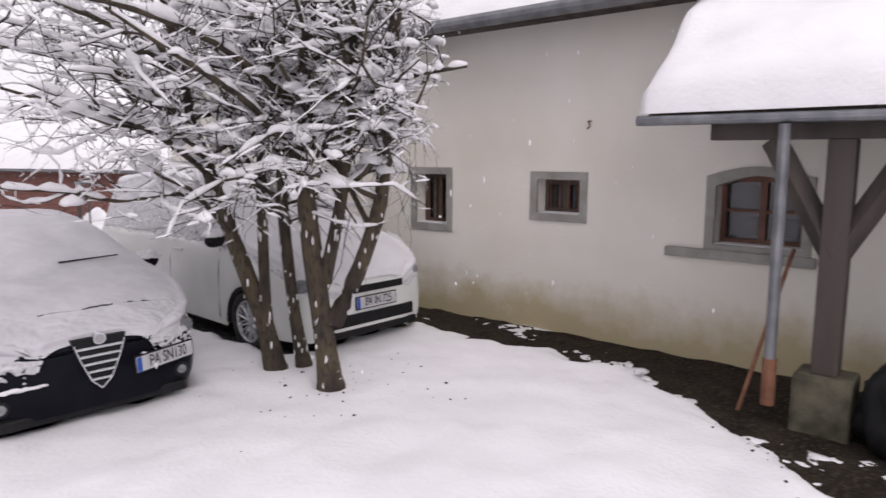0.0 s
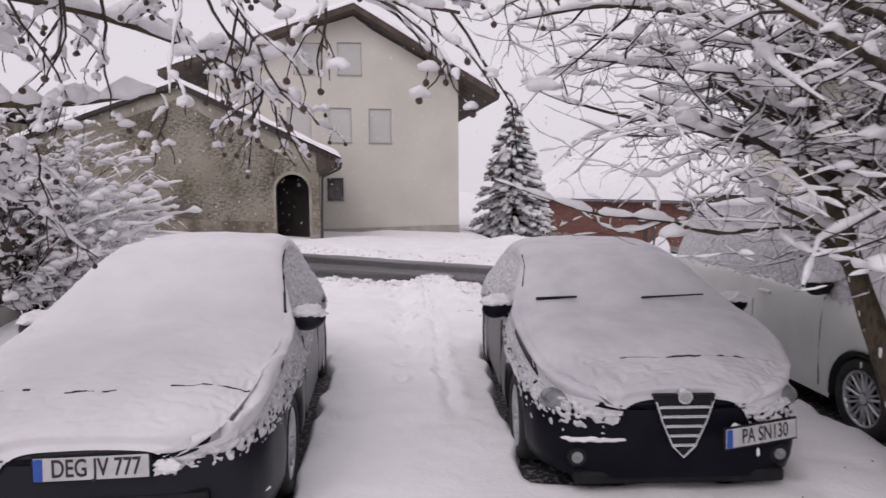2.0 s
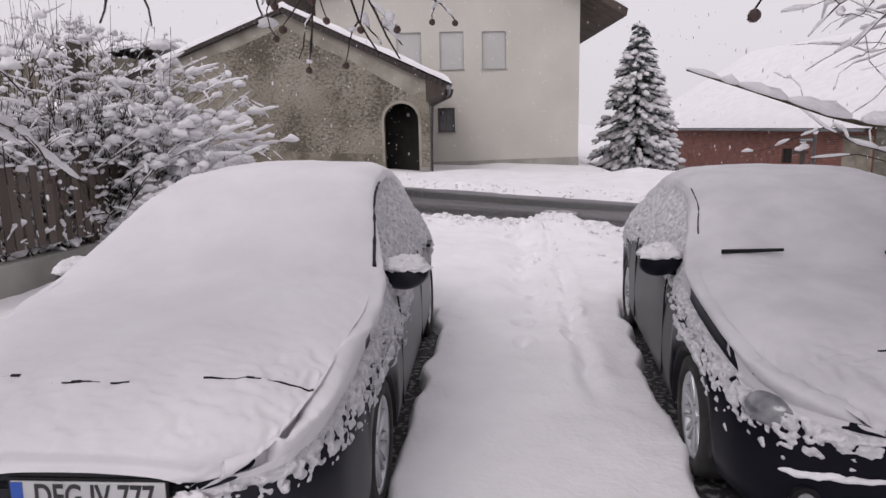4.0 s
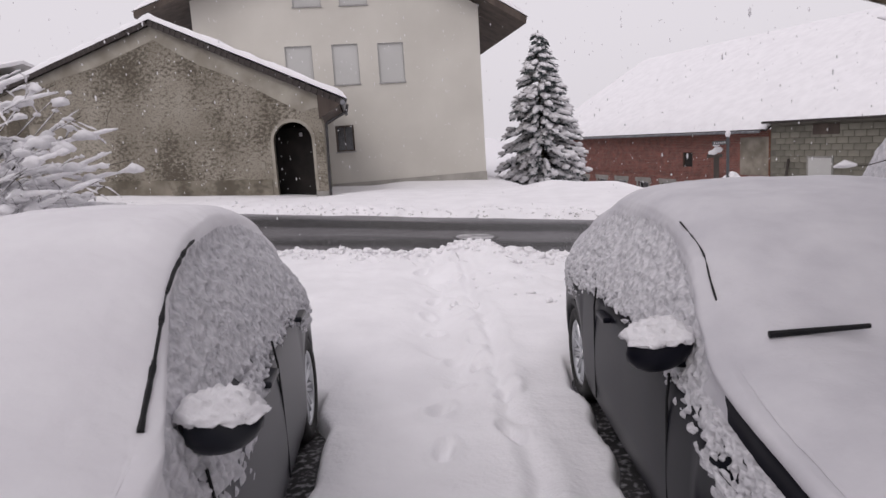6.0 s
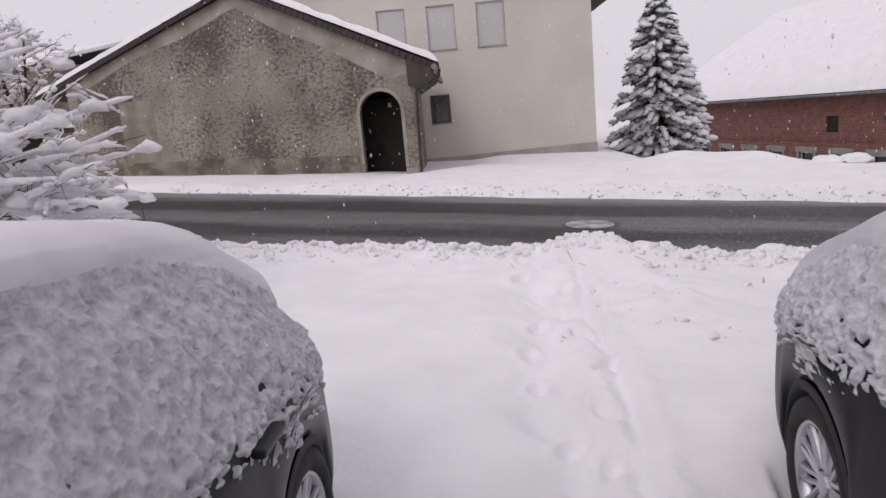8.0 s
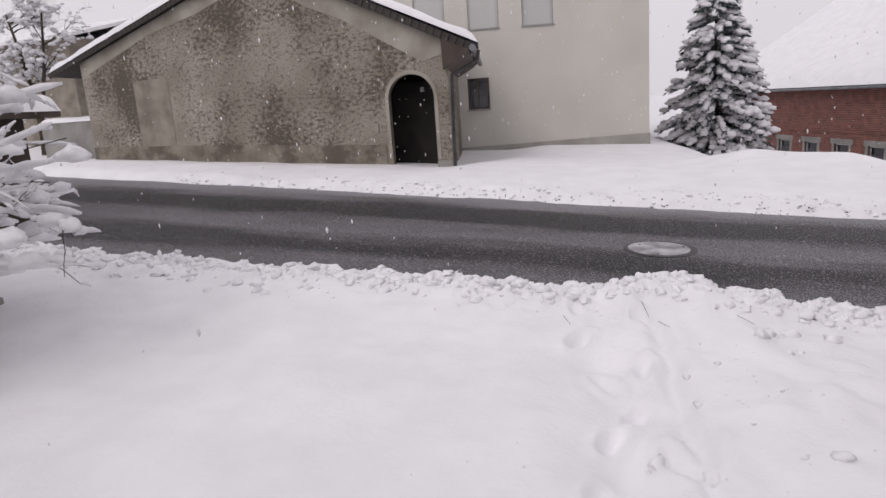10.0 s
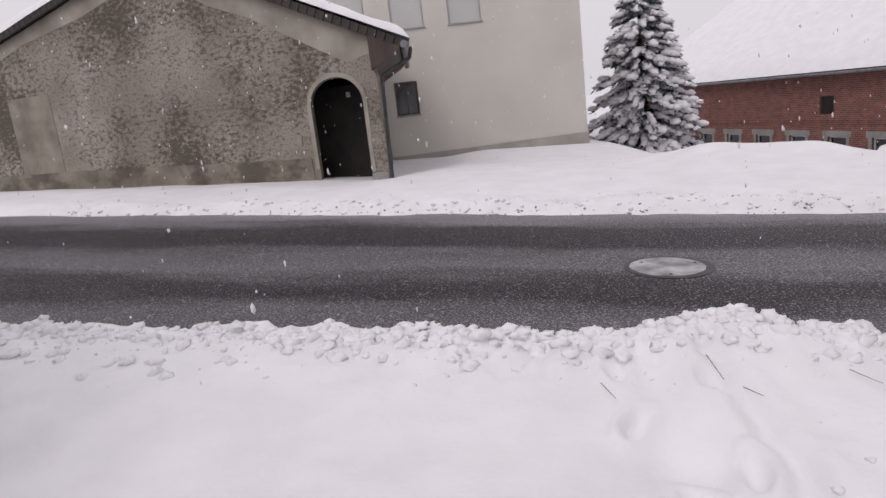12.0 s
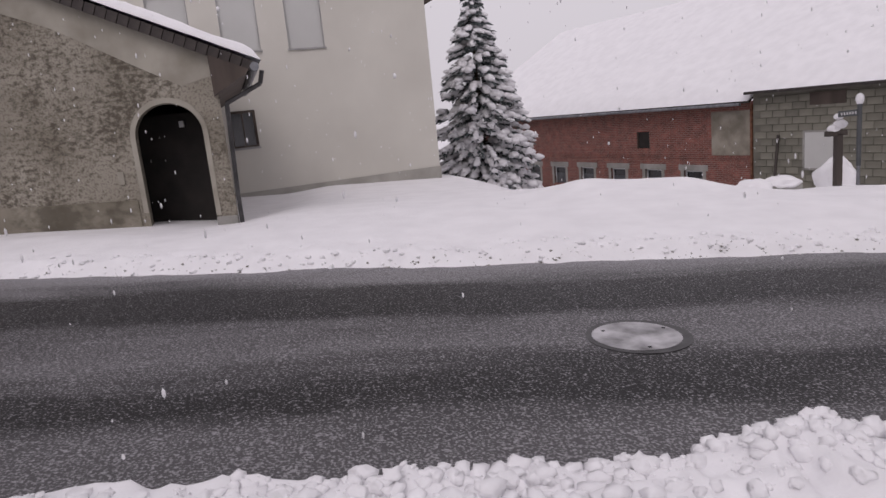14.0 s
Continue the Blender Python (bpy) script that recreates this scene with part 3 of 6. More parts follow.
part("far_side_wall", leaned(boxed(-10.89, -10.6, 0.38, 5, -0.6, 3.30)), PORCH_PLASTER, annex)
# blackened so that the passage behind the arch looks unlit
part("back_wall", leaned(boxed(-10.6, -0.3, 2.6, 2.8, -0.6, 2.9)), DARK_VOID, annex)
part("passage_floor", leaned(boxed(-1.9, -0.3, 0.05, 2.6, 0.0, 0.40)), CONCRETE, annex)
# smooth plaster round the arch, up the corner and along the verge
bm = bmesh.new()
ring = [((D0 + D1) / 2 + ((D1 - D0) / 2 + 0.08) * math.cos(a), DS + (DA - DS + 0.08) * math.sin(a)) for a in np.linspace(0, math.pi, 17)]
for k in range(16):
    prism(bm, [arc[k], ring[k], ring[k + 1], arc[k + 1]], -0.012, 0.0)
box(bm, D0 - 0.08, D0, -0.012, 0, 0.75, DS)
box(bm, D1, D1 + 0.08, -0.012, 0, 0.62, DS)
part("arch_surround", bm, SMOOTH_PLASTER, annex, "smooth pale plaster round the doorway")
bm = bmesh.new()
prism(bm, [(0, 2.985), (0, 2.72), (-0.55, 2.60), (-1.2, 2.95), (-2.4, 3.62), (-3.3, 3.98), (-4.58, 4.74), (-6.4, 4.22), (-8.2, 3.90), (-10.9, 3.05), (-10.9, 3.45), (-4.58, 5.11)], -0.008, 0.0)
part("verge_plaster", bm, SMOOTH_PLASTER, annex, "band of smooth plaster under the roof edge")
part("plaster_patch", boxed(-8.98, -7.75, -0.010, 0.0, 1.0, 2.84), PLASTER_PATCH, annex, "walled-up opening in smoother plaster")
for a, b, z0, z1 in ((-10.9, D0 - 0.14, -0.5, 1.02),):
    bm = bmesh.new()
    prism(bm, [(a, z0), (b, z0), (b, 0.96), (b - 2, 1.02), (b - 4, 1.10), (a, 1.22)], -0.022, 0.0)
    part("damp_plinth", bm, PLINTH, annex, "damp brown-grey plinth band")
bm = bmesh.new()
prism(bm, [(0.62, 2.72), (-4.58, 5.13), (-12.0, 3.18), (-12.0, 3.29), (-4.58, 5.24), (0.66, 2.83)], -0.13, 5.5)
part("roof", leaned(bm), ROOF_TILE, annex, "dark tiled roof")
for a, b in (((0.62, 2.70), (-4.58, 5.10)), ((-4.58, 5.10), (-12.0, 3.16))):
    L = math.hypot(b[0] - a[0], b[1] - a[1])
    n = int(L / 0.17)
    for k in range(n):
        x, z = a[0] + (b[0] - a[0]) * (k + 0.5) / n, a[1] + (b[1] - a[1]) * (k + 0.5) / n
        part("verge_tile", boxed(-0.085, 0.075, -0.19, -0.13, -0.02, 0.13, bevel=0.006), ROOF_TILE, annex, m=pose(x, 0, z, 0, -math.degrees(math.atan2(b[1] - a[1], b[0] - a[0])) + (180 if b[0] < a[0] else 0), 0))
snow_layer("roof_snow", annex, [(0.70, 2.83), (-4.58, 5.23), (-12.05, 3.28)], -0.21, 5.5, 0.15, 5, LEAN, label="even layer of roof snow")
bm = bmesh.new()
prism(bm, [(0.03, 2.40), (0.55, 2.66), (0.60, 2.72), (0.02, 2.98)], -0.26, 5.2)
part("soffit", leaned(bm), DARK_WOOD, annex, "dark timber soffit")
bm = bmesh.new()
rod(bm, (0.72, -0.34, 2.74), (0.72 + LEAN * 5.2, 5.2, 2.72), 0.065, 10)
part("gutter", bm, METAL, annex, "zinc gutter")
bm = bmesh.new()
for p, q in (((0.72, -0.05, 2.70), (0.66, -0.02, 2.52)), ((0.66, -0.02, 2.52), (0.12, -0.06, 2.28)), ((0.12, -0.06, 2.28), (0.07, -0.05, 0.9)), ((0.07, -0.05, 0.92), (0.07, -0.05, 0.3))):
    rod(bm, p, q, 0.034, 10)
part("downpipe", bm, IRON, annex, "dark metal downpipe")
part("bell_plate", boxed(-1.80, -1.70, -0.03, 0, 1.22, 1.42, bevel=0.008), SMOOTH_PLASTER, annex, "small bell plate")
part("door", leaned(boxed(D0 - 0.2, D1 + 0.1, 0.9, 0.96, 0.40, 2.25)), DARK_VOID, annex, "inner door blackened like the unlit passage")
part("notice", boxed(-1.10, -1.02, 0.86, 0.89, 2.02, 2.12), PLATE_WHITE, annex, "small white notice")
part("corner_stone", boxed(-0.33, 0.012, -0.05, 0.0, 0.28, 0.60, bevel=0.02), CONCRETE, annex, "worn stone at the corner")

# ---- gabled house behind ----
HOUSE = pose(-0.04, 27.83, 0, 0, 0, 12)
house = empty("gabled_house", HOUSE, "tall beige plastered house with closed roller shutters", "house")
SHUT = [(-6.70, -5.80, 3.78, 5.10), (-5.13, -4.24, 3.76, 5.10), (-3.575, -2.685, 3.75, 5.08), (-6.30, -5.36, 6.36, 7.55), (-4.74, -3.81, 6.36, 7.6)]
SMALL_WIN = (-5.245, -4.61, 1.47, 2.38)
part("gable_wall", wall_sheet(bmesh.new(), (-9.6, 0), (-2.5, 6.0), SHUT[:3] + [SMALL_WIN], 0, 0.4), HOUSE_PLASTER, house)
part("upper_wall", wall_sheet(bmesh.new(), (-6.6, -3.4), (6.0, 7.75), SHUT[3:], 0, 0.4), HOUSE_PLASTER, house)
for outline in ([(-3.4, 6.0), (0, 6.0), (0, 6.2), (-3.4, 8.1)], [(-6.6, 6.0), (-6.6, 7.75), (-9.6, 6.7), (-9.6, 6.0)], [(-3.4, 7.75), (-3.4, 8.1), (-4.1, 8.6), (-6.6, 7.75)]):
    part("gable_section", prism(bmesh.new(), outline, 0, 0.4), HOUSE_PLASTER, house)
part("side_wall", boxed(-0.4, -0.004, 0.4, 13, -3, 6.1), HOUSE_PLASTER, house)
part("far_side_wall", boxed(-9.596, -9.2, 0.4, 13, -2, 6.6), HOUSE_PLASTER, house)
bm = bmesh.new()
prism(bm, [(1.5, 5.40), (-4.1, 8.68), (-11.2, 6.10), (-11.2, 6.28), (-4.1, 8.9), (1.55, 5.62)], -0.7, 14)
part("roof", bm, DARK_WOOD, house, "wide roof with dark timber underside")
snow_layer("roof_snow", house, [(1.58, 5.63), (-4.1, 8.91), (-11.25, 6.29)], -0.72, 14, 0.2, 15, step=0.3, label="roof snow")
bm = bmesh.new()
prism(bm, [(-9.6, -1.5), (0.02, -1.5), (0.02, 0.47), (-4.0, 0.40), (-9.6, 0.34)], -0.03, 0)
part("socle", bm, SOCKET, house, "grey socle band")
for k, (a, b, c, d) in enumerate(SHUT):
    w = part("window", boxed(a, b, 0.07, 0.10, c, d), SHUTTER, house, "window closed by a pale roller shutter")
    for j in range(int((d - c) / 0.055)):
        part("shutter_slat", boxed(a + 0.02, b - 0.02, 0.066, 0.0705, c + 0.055 * j + 0.001, c + 0.055 * j + 0.0535), SHUTTER, w)
    bm = bmesh.new()
    box(bm, a, a + 0.022, 0.01, 0.07, c, d)
    box(bm, b - 0.022, b, 0.01, 0.07, c, d)
    box(bm, a + 0.022, b - 0.022, 0.01, 0.07, d - 0.022, d)
    part("frame", bm, SILL, w, "grey guide rails")
    part("sill", boxed(a - 0.03, b + 0.03, -0.05, 0.07, c - 0.035, c + 0.004, bevel=0.006), SILL, w, "grey metal sill")
a, b, c, d = SMALL_WIN
w = part("small_window", boxed(a, b, 0.12, 0.14, c, d), GLASS_DARK, house, "small dark window in a black frame")
bm = bmesh.new()
box(bm, a, a + 0.06, 0.03, 0.12, c, d)
box(bm, b - 0.06, b, 0.03, 0.12, c, d)
box(bm, a + 0.06, b - 0.06, 0.03, 0.12, c, c + 0.06)
box(bm, a + 0.06, b - 0.06, 0.03, 0.12, d - 0.06, d)
part("frame", bm, DARK_WOOD, w, "dark timber frame")
part("bar", boxed((a + b) / 2 - 0.015, (a + b) / 2 + 0.015, 0.06, 0.12, c + 0.06, d - 0.06), DARK_WOOD, w)
part("sill", boxed(a - 0.03, b + 0.03, -0.04, 0.03, c - 0.03, c + 0.02), SILL, w)

# ---- farmhouse ----
FARM = pose(6.53, 3.39, 0, 0, 0, 98.16)
farmhouse = empty("farmhouse", FARM, "cream plastered farmhouse with stone-framed windows and a lean-to canopy", "house")
FW = [(2.35, 2.86, 1.10, 1.72), (0.52, 1.05, 1.32, 1.69), (-1.62, -0.88, 1.13, 1.77)]
bm = bmesh.new()
wall_sheet(bm, (-5.5, 9.0), (-0.4, 3.35), FW, -0.45, 0)
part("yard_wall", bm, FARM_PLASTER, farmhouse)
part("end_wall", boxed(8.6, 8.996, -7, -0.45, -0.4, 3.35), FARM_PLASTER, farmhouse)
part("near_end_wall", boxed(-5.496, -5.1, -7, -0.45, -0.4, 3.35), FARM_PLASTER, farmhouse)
bm = bmesh.new()
ridge = [(0.42, 3.30), (-4.5, 6.1), (-9.0, 3.5), (-9.0, 3.65), (-4.5, 6.3), (0.46, 3.44)]
va = [[bm.verts.new((x, y, z)) for y, z in ridge] for x in (-6.0, 9.4)]
bm.faces.new(va[0]), bm.faces.new(va[1][::-1])
for k in range(6):
    bm.faces.new((va[0][k], va[1][k], va[1][(k + 1) % 6], va[0][(k + 1) % 6]))
part("roof", bm, DARK_WOOD, farmhouse, "roof with dark eaves board")
layer = snow_layer("roof_snow", farmhouse, [(0, 0.0), (7.7, 4.62)], 0, 15.4, 0.18, 25, step=0.25, label="thick roof snow")
layer.matrix_basis = Matrix(((0, 1, 0, -6.0), (-1, 0, 0, 0.50), (0, 0, 1, 3.44), (0, 0, 0, 1)))
layer.scale = (0.62, 1, 0.62)
bm = bmesh.new()
rod(bm, (-0.8, 0.52, 3.36), (9.4, 0.52, 3.36), 0.07, 10)
part("gutter", bm, METAL, farmhouse, "zinc gutter")
for k, (a, b, c, d) in enumerate(FW):
    deep = -0.22
    w = part("window", boxed(a, b, deep - 0.02, deep, c, d), GLASS_DARK, farmhouse, "deep-set window with dark panes" if k < 2 else "brown wooden casement window with curtains")
    t = 0.085
    bm = bmesh.new()
    rise = d - 0.10 if k == 2 else d + t
    box(bm, a - t, a, -0.02, 0.018, c - t, rise)
    box(bm, b, b + t, -0.02, 0.018, c - t, rise)
    box(bm, a, b, -0.02, 0.018, c - t, c)
    if k == 2:
        n = 8
        top = [(a + (b - a) * i / n, d - 0.10 + 0.10 * math.sin(math.pi * i / n)) for i in range(n + 1)]
        outer = [(a - t + (b - a + 2 * t) * i / n, d + t - 0.09 + 0.09 * math.sin(math.pi * i / n)) for i in range(n + 1)]
        prism(bm, outer[::-1] + [(a - t, d - 0.10)] + top + [(b + t, d - 0.10)], -0.018, 0.021)
        prism(bm, [(b, d + 0.02), (a, d + 0.02)] + top, -0.30, -0.022)
    else:
        box(bm, a, b, -0.02, 0.018, d, d + t)
    part("stone_surround", bm, STONE_TRIM, w, "grey stone surround")
    f = BROWN_WOOD if k == 2 else DARK_WOOD
    bm = bmesh.new()
    for x0, x1, z0, z1 in ((a, a + 0.045, c, d), (b - 0.045, b, c, d), (a + 0.045, b - 0.045, c, c + 0.045), (a + 0.045, b - 0.045, d - 0.06, d), ((a + b) / 2 - 0.03, (a + b) / 2 + 0.03, c + 0.045, d - 0.06)):
        box(bm, x0, x1, deep, deep + 0.05, z0, z1)
    part("casement", bm, f, w, "wooden casement")
    part("sill", boxed(a, b, deep + 0.05, -0.02, c - 0.01, c + 0.012), SNOW_ROUGH, w, "snow lying on the sill")
    if k == 2:
        for x0, x1 in ((a + 0.08, a + 0.32), (b - 0.32, b - 0.08)):
            for z0, z1 in ((c + 0.08, c + 0.26), (c + 0.30, d - 0.1)):
                part("curtain", boxed(x0, x1, deep + 0.001, deep + 0.004, z0, z1), GLASS_GREY, w, "pale net curtain")
        for z in np.linspace(c + 0.3, d - 0.1, 1):
            part("glazing_bar", boxed(a + 0.045, b - 0.045, deep, deep + 0.04, z, z + 0.025), f, w)
    else:
        for x in np.linspace(a + 0.1, b - 0.1, 4):
            bm = bmesh.new()
            rod(bm, (x, deep + 0.09, c), (x, deep + 0.09, d), 0.008, 6)
            part("iron_bar", bm, RUST, w)
part("sandstone_sill", boxed(-1.75, -0.44, 0, 0.06, 0.99, 1.08, bevel=0.008), STONE_TRIM, farmhouse, "long stone window sill")
bm = bmesh.new()
for p, q in (((0.42, 0.0, 2.30), (0.42, 0.06, 2.30)), ((0.42, 0.06, 2.30), (0.40, 0.06, 2.25)), ((0.40, 0.06, 2.25), (0.43, 0.06, 2.22))):
    rod(bm, p, q, 0.008, 6)
part("wall_hook", bm, RUST, farmhouse, "bent iron wall hook")
# lean-to canopy by the corner
canopy = empty("lean_to_canopy", FARM, "lean-to canopy on a timber post, loaded with snow", "canopy")


def across(outline, x0, x1, name, mat, label=""):
    bm = bmesh.new()
    p = [[bm.verts.new((x, y, z)) for y, z in outline] for x in (x0, x1)]
    bm.faces.new(p[0]), bm.faces.new(p[1][::-1])
    n = len(outline)
    for k in range(n):
        bm.faces.new((p[0][k], p[1][k], p[1][(k + 1) % n], p[0][(k + 1) % n]))
    return part(name, bm, mat, canopy, label)


across([(1.32, 2.20), (1.32, 2.26), (0.02, 3.32), (0.02, 3.24)], -4.5, -0.76, "deck", DARK_WOOD, "dark roof boards")
lay = snow_layer("snow_load", canopy, [(0, 0), (1.72, 0)], 0, 3.66, 0.20, 35, step=0.1, label="deep snow on the canopy")
lay.matrix_basis = pose(-0.72, 1.40, 2.262, 0, 0, 180) @ Matrix(((0, 1, 0, 0), (1 * math.cos(0.68), 0, -math.sin(0.68), 0), (math.sin(0.68), 0, math.cos(0.68), 0), (0, 0, 0, 1)))
bm = bmesh.new()
rod(bm, (-4.5, 1.39, 2.19), (-0.70, 1.39, 2.21), 0.038, 10)
part("gutter", bm, METAL, canopy, "grey zinc gutter")
part("beam", boxed(-4.5, -1.2, 1.08, 1.22, 2.06, 2.20, bevel=0.01), GREY_WOOD, canopy, "weathered timber beam")
part("post", boxed(-2.15, -1.98, 1.05, 1.22, 0.42, 2.06, bevel=0.012), GREY_WOOD, canopy, "weathered timber post")
for x0, x1 in ((-2.06, -1.62), (-2.06, -2.5)):
    bm = bmesh.new()
    rod(bm, (x0, 1.135, 1.25), (x1, 1.135, 2.06), 0.088, 4)
    part("brace", bm, GREY_WOOD, canopy, "diagonal timber brace")
part("stone_base", boxed(-2.26, -1.88, 0.94, 1.30, -0.05, 0.42, bevel=0.03), MOSSY, canopy, "mossy stone base")
bm = bmesh.new()
rod(bm, (-1.75, 1.40, 2.16), (-1.75, 1.36, 0.5), 0.04, 10)
part("downpipe", bm, METAL, canopy, "grey downpipe")
bm = bmesh.new()
rod(bm, (-1.75, 1.36, 0.52), (-1.75, 1.36, 0.18), 0.048, 10)
part("pipe_foot", bm, RUST, canopy, "rusty red foot of the downpipe")
part("back_door", boxed(-3.6, -2.5, 0.0, 0.05, 0.05, 2.1), DARK_WOOD, canopy, "dark plank door")
# added end panel, there only to keep the space under the canopy dark
part("shade_board", boxed(-3.75, -3.65, 0.05, 1.25, 0.0, 2.3), DARK_WOOD, canopy, "added dark panel that keeps the lean-to dim")
broom = thing("broom_stick", rod(bmesh.new(), (5.55, 1.72, 0.03), (6.15, 1.62, 1.22), 0.016, 8), RUST, "thin wooden stick leaning by the canopy post", "stick")
bm = bmesh.new()
bmesh.ops.create_icosphere(bm, subdivisions=4, radius=1.0)
for v in bm.verts:
    k = noise.noise(v.co * 2.1) * 0.25 + noise.noise(v.co * 6.0) * 0.08
    v.co = Vector((v.co.x * 0.34, v.co.y * 0.34, max(v.co.z, -0.75) * 0.40)) * (1 + k)
thing("bin_bag", bm, PLASTIC, "full black rubbish bag on the bare ground", "rubbish bag", m=pose(5.72, 0.62, 0.26), smooth=True)
bm = bmesh.new()
sx = np.arange(-0.6, 7.4, 0.08)
sv = [[bm.verts.new((6.99 - 0.143 * y - (1 - w) * (1.3 + np.clip(2.8 - y, 0, 3.4) * 0.72), y, -0.012 + 0.03 * float(lattice_noise(w * 6, y * 3, 0.5, 8)))) for w in np.linspace(0, 1, 16)] for y in sx]
for p, q in zip(sv, sv[1:]):
    for k in range(15):
        bm.faces.new((p[k], p[k + 1], q[k + 1], q[k]))
thing("soil_strip", bm, SOIL, "dark bare soil along the farmhouse wall", "soil", kind="structure", smooth=True)

# ---- brick barn and block shed ----
BARN = pose(10.2, 37.5, 0, 0, 0, -68)
barn = empty("brick_barn", BARN, "long red brick barn under a snow-covered roof", "barn")
BW = [(-8.95 + 2.18 * k - 0.48, -8.95 + 2.18 * k + 0.48, -2.25, -1.38) for k in range(-2, 6)]
DW = (-1.15, -0.38, -0.48, 0.24)
bm = bmesh.new()
wall_sheet(bm, (-16, 4.9), (-5, 1.22), BW + [DW], 0, 0.4)
part("brick_wall", bm, BRICKWORK, barn, "weathered red brick wall")
for a, b, c, d in BW:
    w = part("cellar_window", boxed(a, b, 0.14, 0.17, c, d), GLASS_DARK, barn, "small cellar window in a pale surround")
    bm = bmesh.new()
    box(bm, a - 0.16, a, -0.015, 0.1, c - 0.05, d)
    box(bm, b, b + 0.16, -0.015, 0.1, c - 0.05, d)
    box(bm, a - 0.26, b + 0.26, -0.02, 0.1, d, d + 0.24)
    part("surround", bm, CONCRETE, w, "pale concrete surround")
    bm = bmesh.new()
    box(bm, a, a + 0.06, 0.1, 0.14, c, d)
    box(bm, b - 0.06, b, 0.1, 0.14, c, d)
    box(bm, a + 0.06, b - 0.06, 0.1, 0.14, d - 0.06, d)
    part("frame", bm, PLATE_WHITE, w, "white frame")
    part("lower_pane", boxed(a + 0.06, b - 0.06, 0.12, 0.14, c, (c + d) / 2 + 0.1), GLASS_GREY, w)
a, b, c, d = DW
# black panel in place of the unlit loft behind the opening
w = part("loft_hatch", boxed(a, b, 0.10, 0.14, c, d), DARK_VOID, barn, "dark square loft opening")
bm = bmesh.new()
box(bm, a, a + 0.05, 0.03, 0.10, c, d)
box(bm, b - 0.05, b, 0.03, 0.10, c, d)
part("frame", bm, DARK_WOOD, w)
part("string_course", boxed(-16, 4.9, -0.04, 0, -0.86, -0.78), BRICKWORK, barn, "thin projecting brick course")
part("render_patch", boxed(2.9, 4.88, -0.012, 0, -0.75, 0.9), PLASTER_PATCH, barn, "grey rendered patch")
bm = bmesh.new()
p = [[bm.verts.new((x, y, z)) for y, z in ((-0.45, 1.16), (-0.45, 1.24), (9.0, 6.6), (9.0, 6.4))] for x in (-16.5, 4.9)]
bm.faces.new(p[0]), bm.faces.new(p[1][::-1])
for k in range(4):
    bm.faces.new((p[0][k], p[1][k], p[1][(k + 1) % 4], p[0][(k + 1) % 4]))
part("roof", bm, ROOF_TILE, barn, "dark roof edge")
lay = snow_layer("roof_snow", barn, [(0, 0), (11.0, 0)], 0, 21.5, 0.22, 45, step=0.4, rough=0.12, label="smooth white roof snow")
an = math.atan2(5.36, 9.45)
lay.matrix_basis = Matrix.Translation((4.92, -0.50, 1.24)) @ Matrix(((0, -1, 0, 0), (math.cos(an), 0, -math.sin(an), 0), (math.sin(an), 0, math.cos(an), 0), (0, 0, 0, 1)))
bm = bmesh.new()
rod(bm, (-16.5, -0.52, 1.14), (4.6, -0.52, 1.14), 0.06, 8)
part("gutter", bm, METAL, barn, "zinc gutter")
bm = bmesh.new()
rod(bm, (4.75, -0.10, 1.1), (4.75, -0.10, -3.5), 0.055, 8)
part("downpipe", bm, RUST, barn, "rusty downpipe")
shed = empty("block_shed", BARN, "grey concrete-block shed with a low snowy roof", "shed")
part("joint_wall", boxed(4.95, 18, -0.26, 0.2, -5, 1.46), BLOCK_JOINT, shed, "grey mortar wall")
block_mesh = mesh_of("block", boxed(-0.235, 0.235, -0.02, 0.0, -0.112, 0.112, bevel=0.012))
block_mesh.materials.append(BLOCK)
brng = random.Random(4)
for r in range(14):
    for c in range(19):
        ob = new("block", block_mesh)
        ob.parent = shed
        ob.matrix_basis = pose(5.25 + c * 0.49 + (0.24 if r % 2 else 0), -0.262 - brng.random() * 0.006, -1.95 + r * 0.243)
bm = bmesh.new()
p = [[bm.verts.new((x, y, z)) for y, z in ((-0.75, 1.46), (-0.75, 1.54), (8.7, 6.9), (8.7, 6.8))] for x in (4.93, 18.5)]
bm.faces.new(p[0]), bm.faces.new(p[1][::-1])
for k in range(4):
    bm.faces.new((p[0][k], p[1][k], p[1][(k + 1) % 4], p[0][(k + 1) % 4]))
part("roof", bm, ROOF_TILE, shed, "dark roof edge")
lay = snow_layer("roof_snow", shed, [(0, 0), (10.9, 0)], 0, 13.6, 0.16, 55, step=0.4, rough=0.12, label="roof snow")
an = math.atan2(5.36, 9.45)
lay.matrix_basis = Matrix.Translation((18.52, -0.78, 1.56)) @ Matrix(((0, -1, 0, 0), (math.cos(an), 0, -math.sin(an), 0), (math.sin(an), 0, math.cos(an), 0), (0, 0, 0, 1)))
w = part("white_panel", boxed(6.95, 8.02, -0.32, -0.285, -1.12, 0.06), SHUTTER, shed, "white board over a window opening")
bm = bmesh.new()
for x0, x1, z0, z1 in ((6.88, 6.95, -1.19, 0.13), (8.02, 8.09, -1.19, 0.13), (6.95, 8.02, 0.06, 0.13), (6.95, 8.02, -1.19, -1.12)):
    box(bm, x0, x1, -0.33, -0.285, z0, z1)
part("frame", bm, CONCRETE, w)
part("upper_hatch", boxed(7.1, 8.3, -0.30, -0.285, 0.95, 1.35), DARK_WOOD, shed, "dark upper hatch")
bm = bmesh.new()
